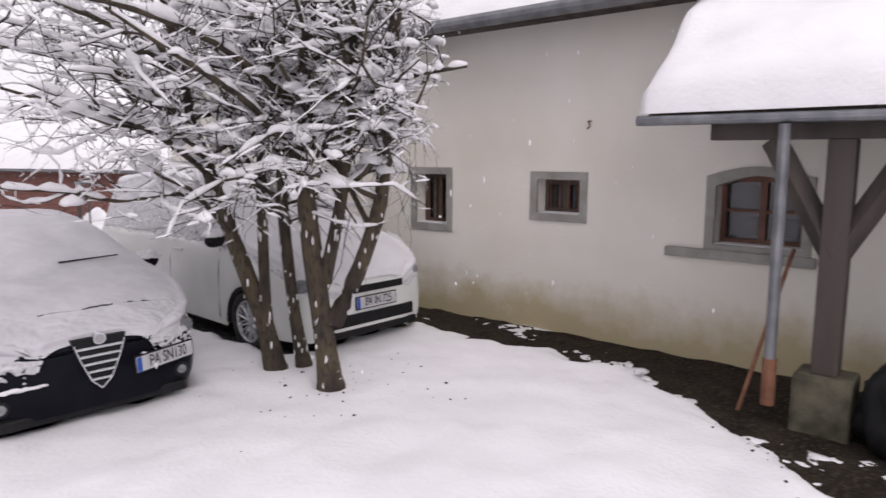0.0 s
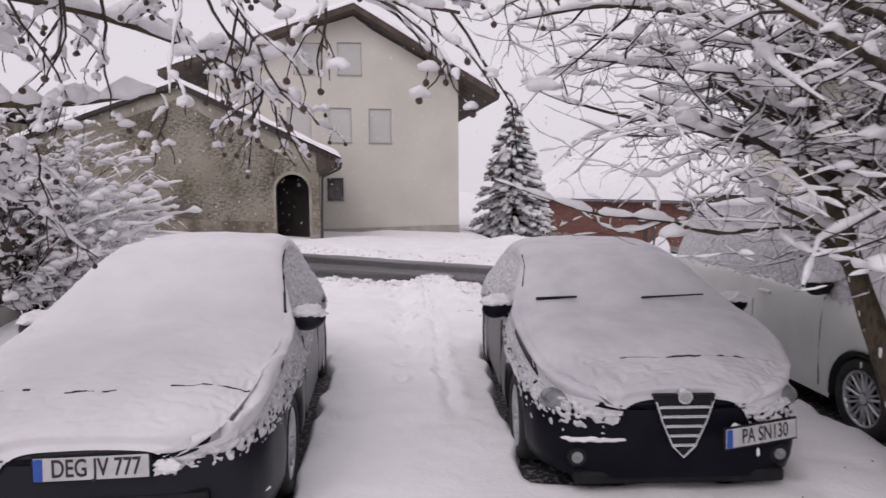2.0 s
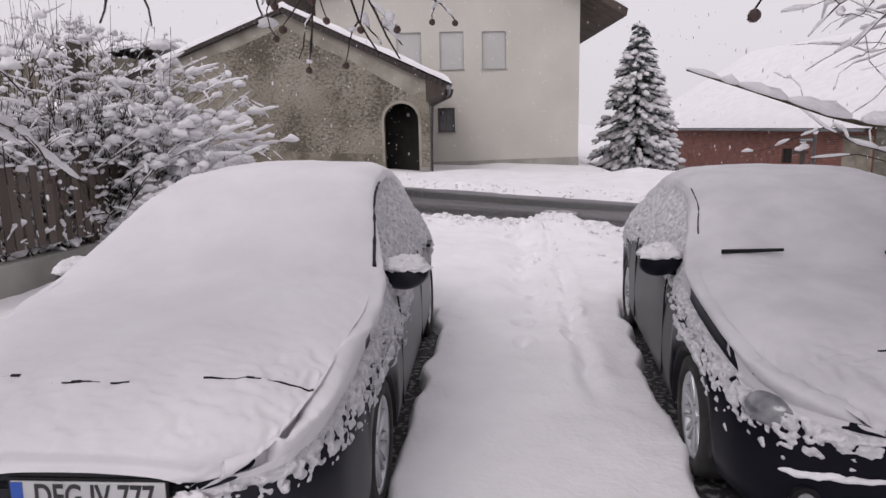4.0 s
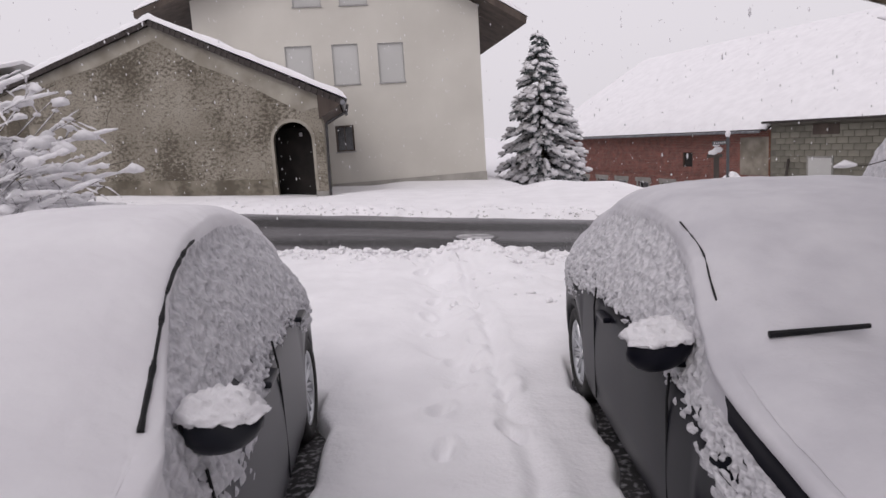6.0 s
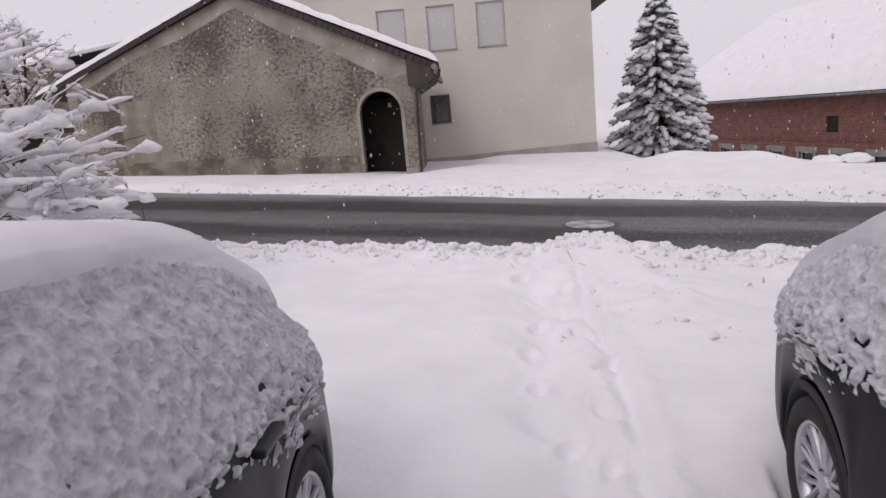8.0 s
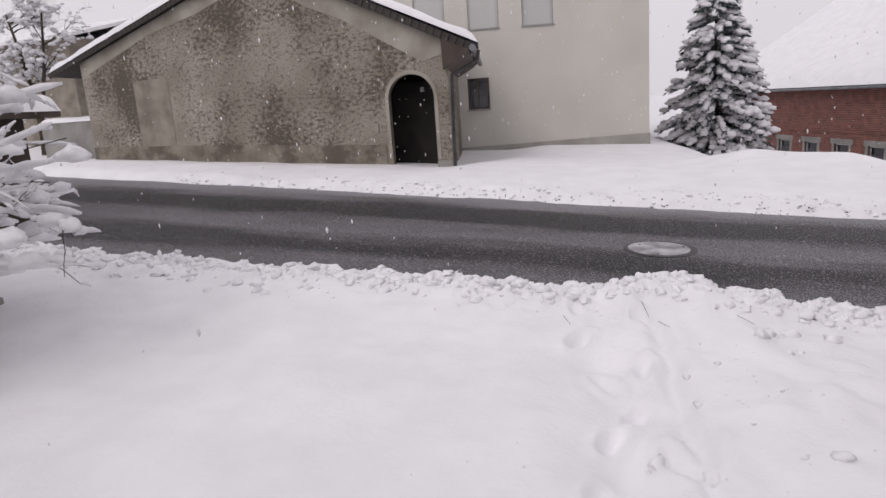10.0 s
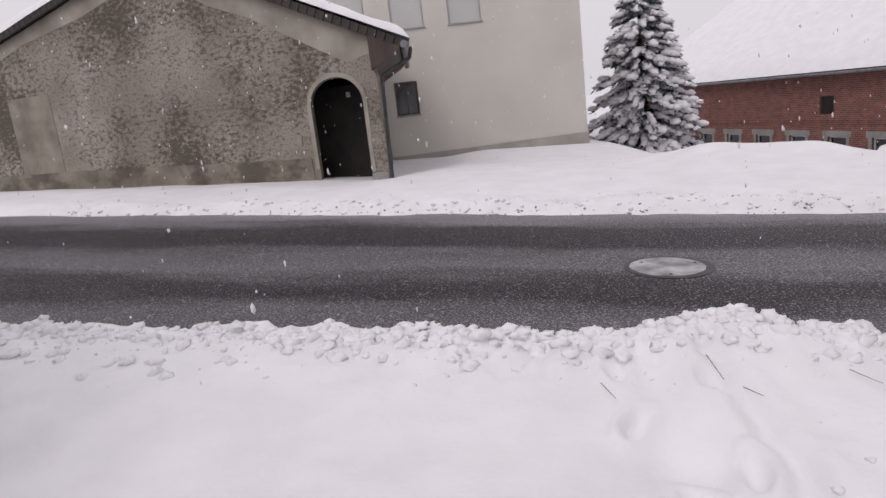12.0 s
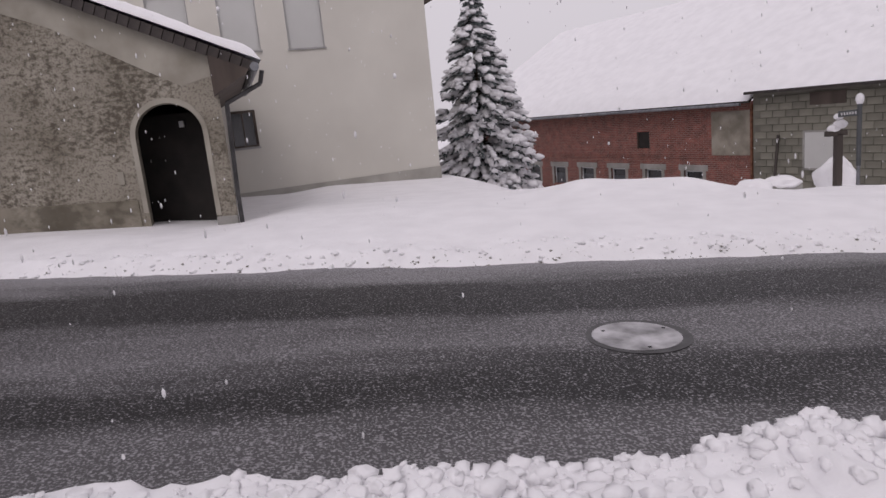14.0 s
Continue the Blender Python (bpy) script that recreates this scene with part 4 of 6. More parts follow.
rod(bm, (6.15, -0.9, -2.6), (6.0, -0.35, 0.0), 0.05, 6)
part("leaning_pole", bm, GREY_WOOD, shed, "pale pole leaning on the wall")

# ---- neighbouring house beyond the annex, and its yard wall ----
neighbour = empty("neighbour_house", pose(-20.6, 28.0, 0.6, 0, 0, -4), "pale plastered neighbouring house with snowy roof", "house")
part("wall", boxed(-14, 0, 0, 8, -1, 4.5), PLASTER_PATCH, neighbour)
bm = bmesh.new()
p = [[bm.verts.new((x, y, z)) for y, z in ((-0.5, 4.4), (-0.5, 4.52), (4.0, 5.6), (8.5, 4.52), (8.5, 4.4), (4.0, 5.45))] for x in (-14.5, 0.5)]
bm.faces.new(p[0]), bm.faces.new(p[1][::-1])
for k in range(6):
    bm.faces.new((p[0][k], p[1][k], p[1][(k + 1) % 6], p[0][(k + 1) % 6]))
part("roof", bm, SNOW, neighbour, "snow-covered roof")
yard = empty("yard_wall", pose(-15.0, 22.6, 0.9, 0, 0, -8), "grey concrete yard wall with a snowy coping", "wall")
part("wall", boxed(-2.2, 0.1, 0, 0.25, -0.8, 1.05, bevel=0.02), CONCRETE, yard)
snow_layer("coping_snow", yard, [(-2.2, 1.05), (0.1, 1.05)], -0.02, 0.27, 0.12, 65, label="snow on the coping")


# ---- parked cars ----
def smoothed(a, n):
    for _ in range(n):
        a = np.concatenate([a[:1], (a[:-2] + 2 * a[1:-1] + a[2:]) / 4, a[-1:]])
    return a


class Shape:
    """A car body as cross-sections along its length; local y runs from the nose to the tail."""

    def __init__(self, table, wheels, arch=0.355, sill=0.20, hub=0.30):
        t = np.array(table, float)
        self.v = np.concatenate([np.linspace(0, 0.12, 7)[:-1], np.arange(0.12, t[-1, 0] - 0.1, 0.032), np.linspace(t[-1, 0] - 0.1, t[-1, 0], 5)])
        self.cols = [smoothed(np.interp(self.v, t[:, 0], t[:, k]), 5) for k in range(1, 5)]
        self.wheels, self.arch, self.sill, self.hub = wheels, arch, sill, hub

    def low(self):
        z = np.full_like(self.v, self.sill)
        for w in self.wheels:
            d = self.arch ** 2 - (self.v - w) ** 2
            z = np.where(d > 0, np.maximum(z, self.hub + np.sqrt(np.maximum(d, 0))), z)
        return z

    def half(self, v):
        return np.interp(v, self.v, self.cols[0])

    def front(self, x):
        """How far back the nose lies at a distance from the middle."""
        k = np.argmax(self.cols[0] > 0.98 * self.cols[0].max())
        return float(np.interp(abs(x), self.cols[0][:k], self.v[:k]))

    def grid(self):
        hw, belt, top, tw = self.cols
        low = self.low()
        pts = []
        for i in range(len(self.v)):
            mid = (low[i] + belt[i]) / 2
            ctrl = [(hw[i] - 0.03, low[i]), (hw[i], low[i] * 0.6 + mid * 0.4), (hw[i] + 0.005, mid), (hw[i] - 0.012, belt[i] - 0.10), (hw[i] - 0.055, belt[i]),
                    ((hw[i] * 0.45 + tw[i] * 0.55), belt[i] * 0.45 + top[i] * 0.55), (tw[i] + 0.01, top[i] - 0.055), (tw[i] * 0.72, top[i] - 0.012), (0.0, top[i])]
            c = [ctrl[0]] + ctrl + [(-ctrl[-2][0], ctrl[-2][1])]
            row = []
            for k in range(1, len(c) - 2):
                p0, p1, p2, p3 = (np.array(q) for q in c[k - 1:k + 3])
                for s in np.arange(0, 1, 0.2):
                    row.append(0.5 * (2 * p1 + (p2 - p0) * s + (2 * p0 - 5 * p1 + 4 * p2 - p3) * s * s + (3 * p1 - p0 - 3 * p2 + p3) * s ** 3))
            row.append(np.array(ctrl[-1]))
            full = [(x, self.v[i], z) for x, z in row] + [(-x, self.v[i], z) for x, z in row[-2::-1]]
            pts.append(full)
        return np.array(pts)


def sheet_normals(P):
    a = np.gradient(P, axis=0)
    b = np.gradient(P, axis=1)
    n = np.cross(b, a)
    n /= np.linalg.norm(n, axis=2, keepdims=True) + 1e-9
    return n if n[len(n) // 2, P.shape[1] // 2, 2] > 0 else -n


def lathe(profile, n=32):
    """A ring round the x axis from a profile of (x, radius)."""
    vs, fs = [], []
    m = len(profile)
    for i in range(n):
        a = 2 * math.pi * i / n
        vs += [(x, r * math.cos(a), r * math.sin(a)) for x, r in profile]
    for i in range(n):
        for j in range(m - 1):
            fs.append((i * m + j, ((i + 1) % n) * m + j, ((i + 1) % n) * m + j + 1, i * m + j + 1))
    return vs, fs


def wheel(car, x, y, z, side, r=0.305, spokes=10):
    hub = new("wheel")
    hub.parent = car
    hub.matrix_basis = pose(x, y, z, 0, 0, 0 if side > 0 else 180)
    raw_part("tyre", *lathe([(-0.10, r - 0.08), (-0.095, r - 0.02), (-0.06, r), (0.05, r), (0.09, r - 0.015), (0.102, r - 0.05), (0.095, r - 0.085), (0.07, r - 0.095)]), RUBBER, hub)
    raw_part("rim", *lathe([(0.075, r - 0.085), (0.088, r - 0.095), (0.082, r - 0.108), (0.04, r - 0.112)]), ALLOY, hub, "silver alloy rim")
    # rim dish coloured black: puts the shade between the spokes into the colour
    raw_part("spoke_gap_disc", *lathe([(0.035, r - 0.110), (0.005, r - 0.115), (0.004, 0.0)]), PLASTIC, hub, "dark disc behind the spokes")
    for k in range(spokes):
        bm = bmesh.new()
        for s in (-1, 1):
            rod(bm, (0.055, 0.012 * s, 0.05), (0.068, 0.024 * s, r - 0.10), 0.012, 6, 0.011)
        part("spoke", bm, ALLOY, hub, m=pose(0, 0, 0, 360 * k / spokes, 0, 0))
    bm = bmesh.new()
    rod(bm, (0.03, 0, 0), (0.072, 0, 0), 0.055, 14, 0.04)
    part("hub_cap", bm, ALLOY, hub)
    return hub


def letters(text, size, parent, m, mat=None, name="lettering"):
    cu = bpy.data.curves.new(name, 'FONT')
    cu.body, cu.size, cu.align_x, cu.align_y, cu.extrude, cu.offset = text, size, 'CENTER', 'CENTER', 0.0008, 0.0016
    tmp = new(name, cu)
    me = bpy.data.meshes.new_from_object(tmp)
    bpy.data.objects.remove(tmp)
    ob = finish(new(name, me), mat or PLATE_BLACK)
    ob.parent = parent
    ob.matrix_basis = m
    return ob


def number_plate(car, text, m, squash=0.70):
    """A plate in the x-z plane that faces -y, with a blue band and black letters."""
    plate = part("number_plate", boxed(-0.26, 0.26, 0, 0.012, -0.055, 0.055, bevel=0.005), PLATE_WHITE, car, "white number plate with black letters", m=m)
    part("frame", boxed(-0.27, 0.27, 0.004, 0.016, -0.066, 0.066, bevel=0.004), PLASTIC, plate)
    part("country_band", boxed(-0.257, -0.217, -0.0025, 0.002, -0.052, 0.052), PLATE_BLUE, plate, "blue country band")
    letters(text, 0.118, plate, pose(0.022, -0.002, 0, 90, 0, 0) @ Matrix.Diagonal((squash, 1, 1, 1)))
    return plate


def mirror(car, shape, v, z, side, paint):
    x = side * (shape.half(v) + 0.02)
    bm = bmesh.new()
    bmesh.ops.create_uvsphere(bm, u_segments=16, v_segments=10, radius=1.0)
    for q in bm.verts:
        q.co = Vector((q.co.x * 0.105, q.co.y * (0.075 if q.co.y < 0 else 0.035), q.co.z * 0.07 + 0.012 * q.co.x))
    rod(bm, (-side * 0.13, 0.0, -0.06), (0, 0, -0.03), 0.025, 8)
    m = part("wing_mirror", bm, paint, car, smooth=True, m=pose(x + side * 0.015, v, z + 0.02, 0, 0, -8 * side) @ Matrix.Scale(1.18, 4))
    bm = bmesh.new()
    bmesh.ops.create_uvsphere(bm, u_segments=48, v_segments=30, radius=1.0)
    for q in bm.verts:
        n = noise.noise(q.co * 2.0 + Vector((v, z, side))) * 0.016 + noise.noise(q.co * 6.0) * 0.012 + noise.noise(q.co * 13.0) * 0.008
        edge = 0.05 - 0.25 * noise.noise(q.co * 3.1 + Vector((z, v, 0)))
        q.co = Vector((q.co.x * (0.108 + n), q.co.y * (0.080 + n), max(q.co.z, edge) * (0.060 + n) + 0.024))
    part("snow_cap", bm, SNOW_ROUGH, m, "thick cap of snow", smooth=True)
    return m


def finer(P, rows, cols):
    """A sheet of points divided evenly into more rows and columns."""
    for ax, k in ((0, rows), (1, cols)):
        n = P.shape[ax]
        f = np.linspace(0, n - 1, (n - 1) * k + 1)
        i = np.minimum(f.astype(int), n - 2)
        t = (f - i).reshape((-1, 1, 1) if ax == 0 else (1, -1, 1))
        P = np.take(P, i, ax) * (1 - t) + np.take(P, i + 1, ax) * t
    return P


def car_body(name, at, table, wheels, paint, label, snow_top, wind, seed, roof_line, wheel_r=0.305, hw_wheel=None, hood_lip=0.35, creases=(),
             skirt=((0, 5), (0.1, 0.1)), rail=(1.2, 2.2, 0.006), snow=None, fine=(5, 6)):
    """wind: the stretch of the windscreen; roof_line: where the side windows end; skirt: how far snow clings below the belt, along the length."""
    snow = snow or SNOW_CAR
    s = Shape(table, wheels)
    car = empty(name, pose(at[0], at[1], 0, 0, 0, math.degrees(at[2])), label, "car", "parked cars")
    P = s.grid()
    n, m = P.shape[:2]
    faces = [tuple(f) for f in sheet_faces(n, m)]
    faces += [tuple(range(m)), tuple(range((n - 1) * m, n * m))]
    raw_part("body", P.reshape(-1, 3), faces, paint, car)
    # snow shell over hood, windscreen, roof and windows
    Q = finer(P, *fine)
    N = sheet_normals(Q)
    for _ in range(4):
        N[1:-1] = (N[:-2] + 2 * N[1:-1] + N[2:]) / 4
        N[:, 1:-1] = (N[:, :-2] + 2 * N[:, 1:-1] + N[:, 2:]) / 4
    x, y, z = Q[..., 0], Q[..., 1], Q[..., 2]
    run = np.concatenate([np.zeros((Q.shape[0], 1)), np.cumsum(np.linalg.norm(np.diff(Q, axis=1), axis=2), axis=1)], 1)
    run = run - run[:, Q.shape[1] // 2][:, None]
    back = np.concatenate([np.zeros((1, Q.shape[1])), np.cumsum(np.linalg.norm(np.diff(Q, axis=0), axis=2), axis=0)], 0)
    belt = np.interp(y, s.v, s.cols[1])
    up = np.clip(N[..., 2], 0, 1)
    wide, middle, small = (lattice_noise(back + 5, run + 20, c, seed + k) for k, c in enumerate((0.10, 0.042, 0.021)))
    lump = 0.22 * wide + 0.45 * (1 - np.abs(2 * middle - 1)) + 0.33 * small
    spiky = 0.40 * small + 0.60 * lattice_noise(back + 3, run + 11, 0.0145, seed + 5)
    soft = lattice_noise(x + 9, y, 0.28, seed + 4) - 0.5
    top = snow_top * smoothstep(0.35, 0.8, up) + 0.018 * soft + 0.005 * (middle - 0.5)
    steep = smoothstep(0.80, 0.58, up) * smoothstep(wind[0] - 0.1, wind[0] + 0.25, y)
    thick = top * (1 - steep) + (-0.004 + 0.050 * lump ** 1.4) * steep
    # lumpy lip along the front of the hood
    lip = smoothstep(hood_lip + 0.12, hood_lip - 0.05, y) * smoothstep(0.15, 0.4, up)
    thick = thick + lip * (0.028 * lump - 0.016)
    # spiky clumps below the belt, thinning downwards
    reach = np.interp(y, *skirt)
    cover = 1 - (belt - z) / reach
    clumps = np.clip((spiky - (0.78 - 0.56 * cover)) * 0.11, -0.02, 0.022)
    thick = np.where(z < belt, clumps, thick)
    # bare patches of window sill
    sill = (np.abs(z - belt - 0.008) < 0.016) & (y > wind[0] + 0.55) & (y < roof_line) & (middle < 0.33)
    thick = np.where(sill, -0.01, thick)
    end = smoothstep(0, 0.05, y) * smoothstep(s.v[-1], s.v[-1] - 0.08, y)
    thick = np.where(end < 0.5, np.minimum(thick, 0.02), thick)
    for _ in range(2):
        thick[1:-1, 1:-1] = (thick[:-2, 1:-1] + thick[2:, 1:-1] + thick[1:-1, :-2] + thick[1:-1, 2:] + 4 * thick[1:-1, 1:-1]) / 8
    S = Q + N * thick[..., None]
    S[..., 2] += 0.012 * soft * smoothstep(0.4, 0.8, up)
    # dark roof rail that shows through the snow along the side window
    tw = np.interp(y[:, 0], s.v, s.cols[3])
    sgn = 1 if at[0] < 0 else -1
    line = []
    for i in range(0, S.shape[0], 3):
        if rail[0] < y[i, 0] < rail[1]:
            j = int(np.argmin(np.abs(sgn * x[i] - tw[i] - 0.03) + (x[i] * sgn < 0) * 9))
            line.append(S[i, j] + N[i, j] * 0.003)
    line = smoothed(np.array(line), 6)
    bm = bmesh.new()
    for k, (p, q) in enumerate(zip(line, line[1:])):
        rod(bm, p, q, rail[2] * (0.25 + float(lattice_noise(np.array(k * 0.5), np.array(seed), 1.0, 5))), 5)
    part("window_rail", bm, PLASTIC, car, "black window rail showing through the snow")
    for yc, xa, xb in creases:
        i = int(np.argmin(np.abs(y[:, 0] - yc)))
        cols = [j for j in range(0, S.shape[1], 2) if xa < x[i, j] < xb and up[i, j] > 0.3]
        bm = bmesh.new()
        for j, j2 in zip(cols, cols[1:]):
            k = float(lattice_noise(np.array(x[i, j]), np.array(yc), 0.05, seed))
            rod(bm, S[i, j] + np.array([0, 0, 0.003 * k - 0.002]), S[i, j2] + np.array([0, 0, 0.003 * k - 0.002]), 0.001 + 0.009 * k * k, 5)
        part("bonnet_gap", bm, PLASTIC, car, "dark ragged gap along the bonnet edge")
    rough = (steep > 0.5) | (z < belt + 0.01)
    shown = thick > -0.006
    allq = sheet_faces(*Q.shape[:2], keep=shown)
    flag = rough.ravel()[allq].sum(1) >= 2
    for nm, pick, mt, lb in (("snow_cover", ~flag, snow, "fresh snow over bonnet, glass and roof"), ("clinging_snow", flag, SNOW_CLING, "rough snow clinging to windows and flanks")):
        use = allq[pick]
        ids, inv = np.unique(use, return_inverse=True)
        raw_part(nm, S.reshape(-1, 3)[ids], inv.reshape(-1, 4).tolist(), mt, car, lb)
    part("underbody", boxed(-0.56, 0.56, 0.25, s.v[-1] - 0.2, 0.17, 0.62), PLASTIC, car, "black underbody")
    for w in wheels:
        for sd in (-1, 1):
            wheel(car, sd * ((hw_wheel or s.half(w)) - 0.115), w, wheel_r, sd, wheel_r)
            arc = [(w + (s.arch + 0.004) * math.cos(a), s.hub + (s.arch + 0.004) * math.sin(a)) for a in np.linspace(-0.15, math.pi + 0.15, 25)]
            vs, fs = [], []
            for (yy, zz), (y2, z2) in zip(arc, [(w + (s.arch - 0.03) * math.cos(a), s.hub + (s.arch - 0.03) * math.sin(a)) for a in np.linspace(-0.15, math.pi + 0.15, 25)]):
                hx = sd * (s.half(yy) - 0.012)
                vs += [(hx, yy, zz), (hx + sd * 0.004, y2, z2), (sd * 0.5, y2, z2)]
            for k in range(24):
                a = k * 3
                fs += [(a, a + 1, a + 4, a + 3), (a + 1, a + 2, a + 5, a + 4)]
            raw_part("wheel_arch", vs, fs, PLASTIC, car, "black wheel arch liner")
    return car, s


def seam(car, s, v, z0, z1, side):
    """A door gap on the flank."""
    bm = bmesh.new()
    pts = [(side * (s.half(v) + 0.002 - 0.02 * max(0, (z - 0.8) / 0.15)), v + 0.02 * math.sin(3 * z), z) for z in np.linspace(z0, z1, 7)]
    for a, b in zip(pts, pts[1:]):
        rod(bm, a, b, 0.005, 4)
    part("door_gap", bm, PLASTIC, car)


def door_handle(car, s, v, z, side, paint):
    bm = boxed(-0.012, 0.03, -0.09, 0.09, -0.014, 0.014, bevel=0.01)
    part("door_handle", bm, paint, car, m=pose(side * (s.half(v) - 0.005), v, z, 0, 0, 0 if side > 0 else 180))


# black hatchback with the shield grille
ALFA = [(0, 0.40, 0.60, 0.66, 0.34), (0.03, 0.56, 0.61, 0.68, 0.44), (0.10, 0.70, 0.63, 0.71, 0.52), (0.25, 0.80, 0.66, 0.77, 0.68), (0.5, 0.86, 0.74, 0.87, 0.75),
        (0.85, 0.885, 0.80, 0.94, 0.77), (1.12, 0.89, 0.85, 0.98, 0.75), (1.70, 0.885, 0.90, 1.25, 0.60), (2.05, 0.88, 0.90, 1.335, 0.57), (2.5, 0.88, 0.90, 1.355, 0.55),
        (3.0, 0.88, 0.90, 1.33, 0.53), (3.5, 0.865, 0.90, 1.24, 0.49), (3.85, 0.82, 0.87, 1.07, 0.45), (4.06, 0.68, 0.80, 0.87, 0.42)]
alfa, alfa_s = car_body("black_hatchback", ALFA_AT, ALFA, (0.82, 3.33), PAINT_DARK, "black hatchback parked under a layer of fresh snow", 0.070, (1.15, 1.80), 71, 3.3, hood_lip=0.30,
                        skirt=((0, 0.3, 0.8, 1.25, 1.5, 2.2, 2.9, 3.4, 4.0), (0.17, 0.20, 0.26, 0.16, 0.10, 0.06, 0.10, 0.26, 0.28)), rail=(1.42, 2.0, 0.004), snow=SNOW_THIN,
                        creases=((0.30, -0.30, 0.62),))


def grille_shield(car, s):
    frame_bm = bmesh.new()
    tri = [(-0.165, 0.665), (-0.125, 0.54), (-0.065, 0.40), (0.0, 0.335), (0.065, 0.40), (0.125, 0.54), (0.165, 0.665)]
    for a, b in zip(tri, tri[1:]):
        rod(frame_bm, (a[0], -0.035, a[1]), (b[0], -0.035, b[1]), 0.0075, 6)
    g = part("shield_grille", prism(bmesh.new(), [(-0.18, 0.70), (-0.135, 0.54), (-0.07, 0.39), (0.0, 0.32), (0.07, 0.39), (0.135, 0.54), (0.18, 0.70)], -0.028, 0.05), PLASTIC, car, "black shield-shaped grille with chrome bars")
    part("chrome_surround", frame_bm, CHROME, g)
    for k in range(5):
        z = 0.628 - 0.056 * k
        w = float(np.interp(z, [0.335, 0.40, 0.54, 0.665], [0.0, 0.062, 0.122, 0.16]))
        bm = bmesh.new()
        box(bm, -w, w, -0.042, -0.02, z - 0.006, z + 0.006, bevel=0.003)
        box(bm, -w * 0.95, w * 0.95, -0.040, -0.024, z + 0.0065, z + 0.011)
        part("grille_bar", bm, CHROME, g)
    bm = bmesh.new()
    rod(bm, (0, 0.0, 0.695), (0, -0.045, 0.69), 0.042, 20)
    b = part("round_badge", bm, CHROME, g, "round metal badge")
    bm = bmesh.new()
    rod(bm, (0, -0.0455, 0.69), (0, -0.048, 0.69), 0.03, 16)
    part("badge_face", bm, SILL, g)


grille_shield(alfa, alfa_s)
for sd in (-1, 1):
    vx = alfa_s.front(0.60)
    bm = bmesh.new()
    rod(bm, (sd * 0.60, vx + 0.06, 0.315), (sd * 0.60, vx - 0.02, 0.315), 0.050, 20, 0.055)
    fog = part("fog_lamp", bm, PLASTIC, alfa, "round front fog lamp")
    bm = bmesh.new()
    rod(bm, (sd * 0.60, vx - 0.018, 0.315), (sd * 0.60, vx - 0.026, 0.315), 0.034, 20)
    part("lens", bm, LAMP_GLASS, fog)
    bm = bmesh.new()
    bmesh.ops.create_uvsphere(bm, u_segments=20, v_segments=12, radius=1.0, matrix=Matrix.Translation((sd * 0.67, 0.20, 0.615)) @ Matrix.Rotation(sd * 0.5, 4, 'Z') @ Matrix.Diagonal((0.13, 0.09, 0.075, 1)))
    part("headlamp", bm, LAMP_GLASS, alfa, "oval headlamp half under snow", smooth=True)
    bm = bmesh.new()
    for j in range(3):
        xx = sd * (0.40 + 0.11 * j)
        bmesh.ops.create_icosphere(bm, subdivisions=3, radius=1.0, matrix=Matrix.Translation((xx, alfa_s.front(xx) + 0.008, 0.428 - 0.006 * j)) @ Matrix.Rotation(sd * 0.25 * j, 4, 'Z') @ Matrix.Diagonal((0.085, 0.02, 0.016, 1)))
    for v in bm.verts:
        v.co.z += 0.012 * noise.noise(v.co * 28)
    part("snow_ledge", bm, SNOW_ROUGH, alfa, "strip of snow on the bumper ledge", smooth=True)
    mirror(alfa, alfa_s, 1.41, 0.945, sd, PAINT_DARK)
    seam(alfa, alfa_s, 1.42, 0.28, 0.86, sd)
    seam(alfa, alfa_s, 2.62, 0.28, 0.90, sd)
    door_handle(alfa, alfa_s, 2.42, 0.80, sd, PAINT_DARK)
bm = bmesh.new()
box(bm, -0.62, 0.62, 0.012, 0.2, 0.155, 0.235, bevel=0.02)
part("lower_lip", bm, PLASTIC, alfa, "black lower bumper lip")
number_plate(alfa, "PA SN130", pose(0.455, alfa_s.front(0.40) - 0.035, 0.465, -4, 0, 19))
for a, b, r in (((-0.66, 1.16, 1.070), (-0.36, 1.14, 1.085), 0.012), ((0.12, 1.13, 1.075), (0.60, 1.18, 1.085), 0.008)):
    bm = bmesh.new()
    rod(bm, a, b, r, 6, r * 0.7)
    part("wiper", bm, PLASTIC, alfa, "black windscreen wiper")

# dark grey hatchback
GOLF = [(0, 0.42, 0.62, 0.67, 0.38), (0.03, 0.59, 0.63, 0.70, 0.52), (0.10, 0.71, 0.65, 0.74, 0.62), (0.25, 0.80, 0.70, 0.81, 0.69), (0.5, 0.84, 0.77, 0.90, 0.74),
        (0.9, 0.858, 0.82, 0.96, 0.76), (1.20, 0.862, 0.87, 1.01, 0.74), (1.85, 0.862, 0.91, 1.34, 0.60), (2.2, 0.86, 0.91, 1.42, 0.57), (2.7, 0.86, 0.91, 1.445, 0.55),
        (3.2, 0.86, 0.91, 1.42, 0.53), (3.7, 0.845, 0.90, 1.32, 0.48), (4.05, 0.79, 0.86, 1.13, 0.44), (4.28, 0.66, 0.78, 0.88, 0.40)]
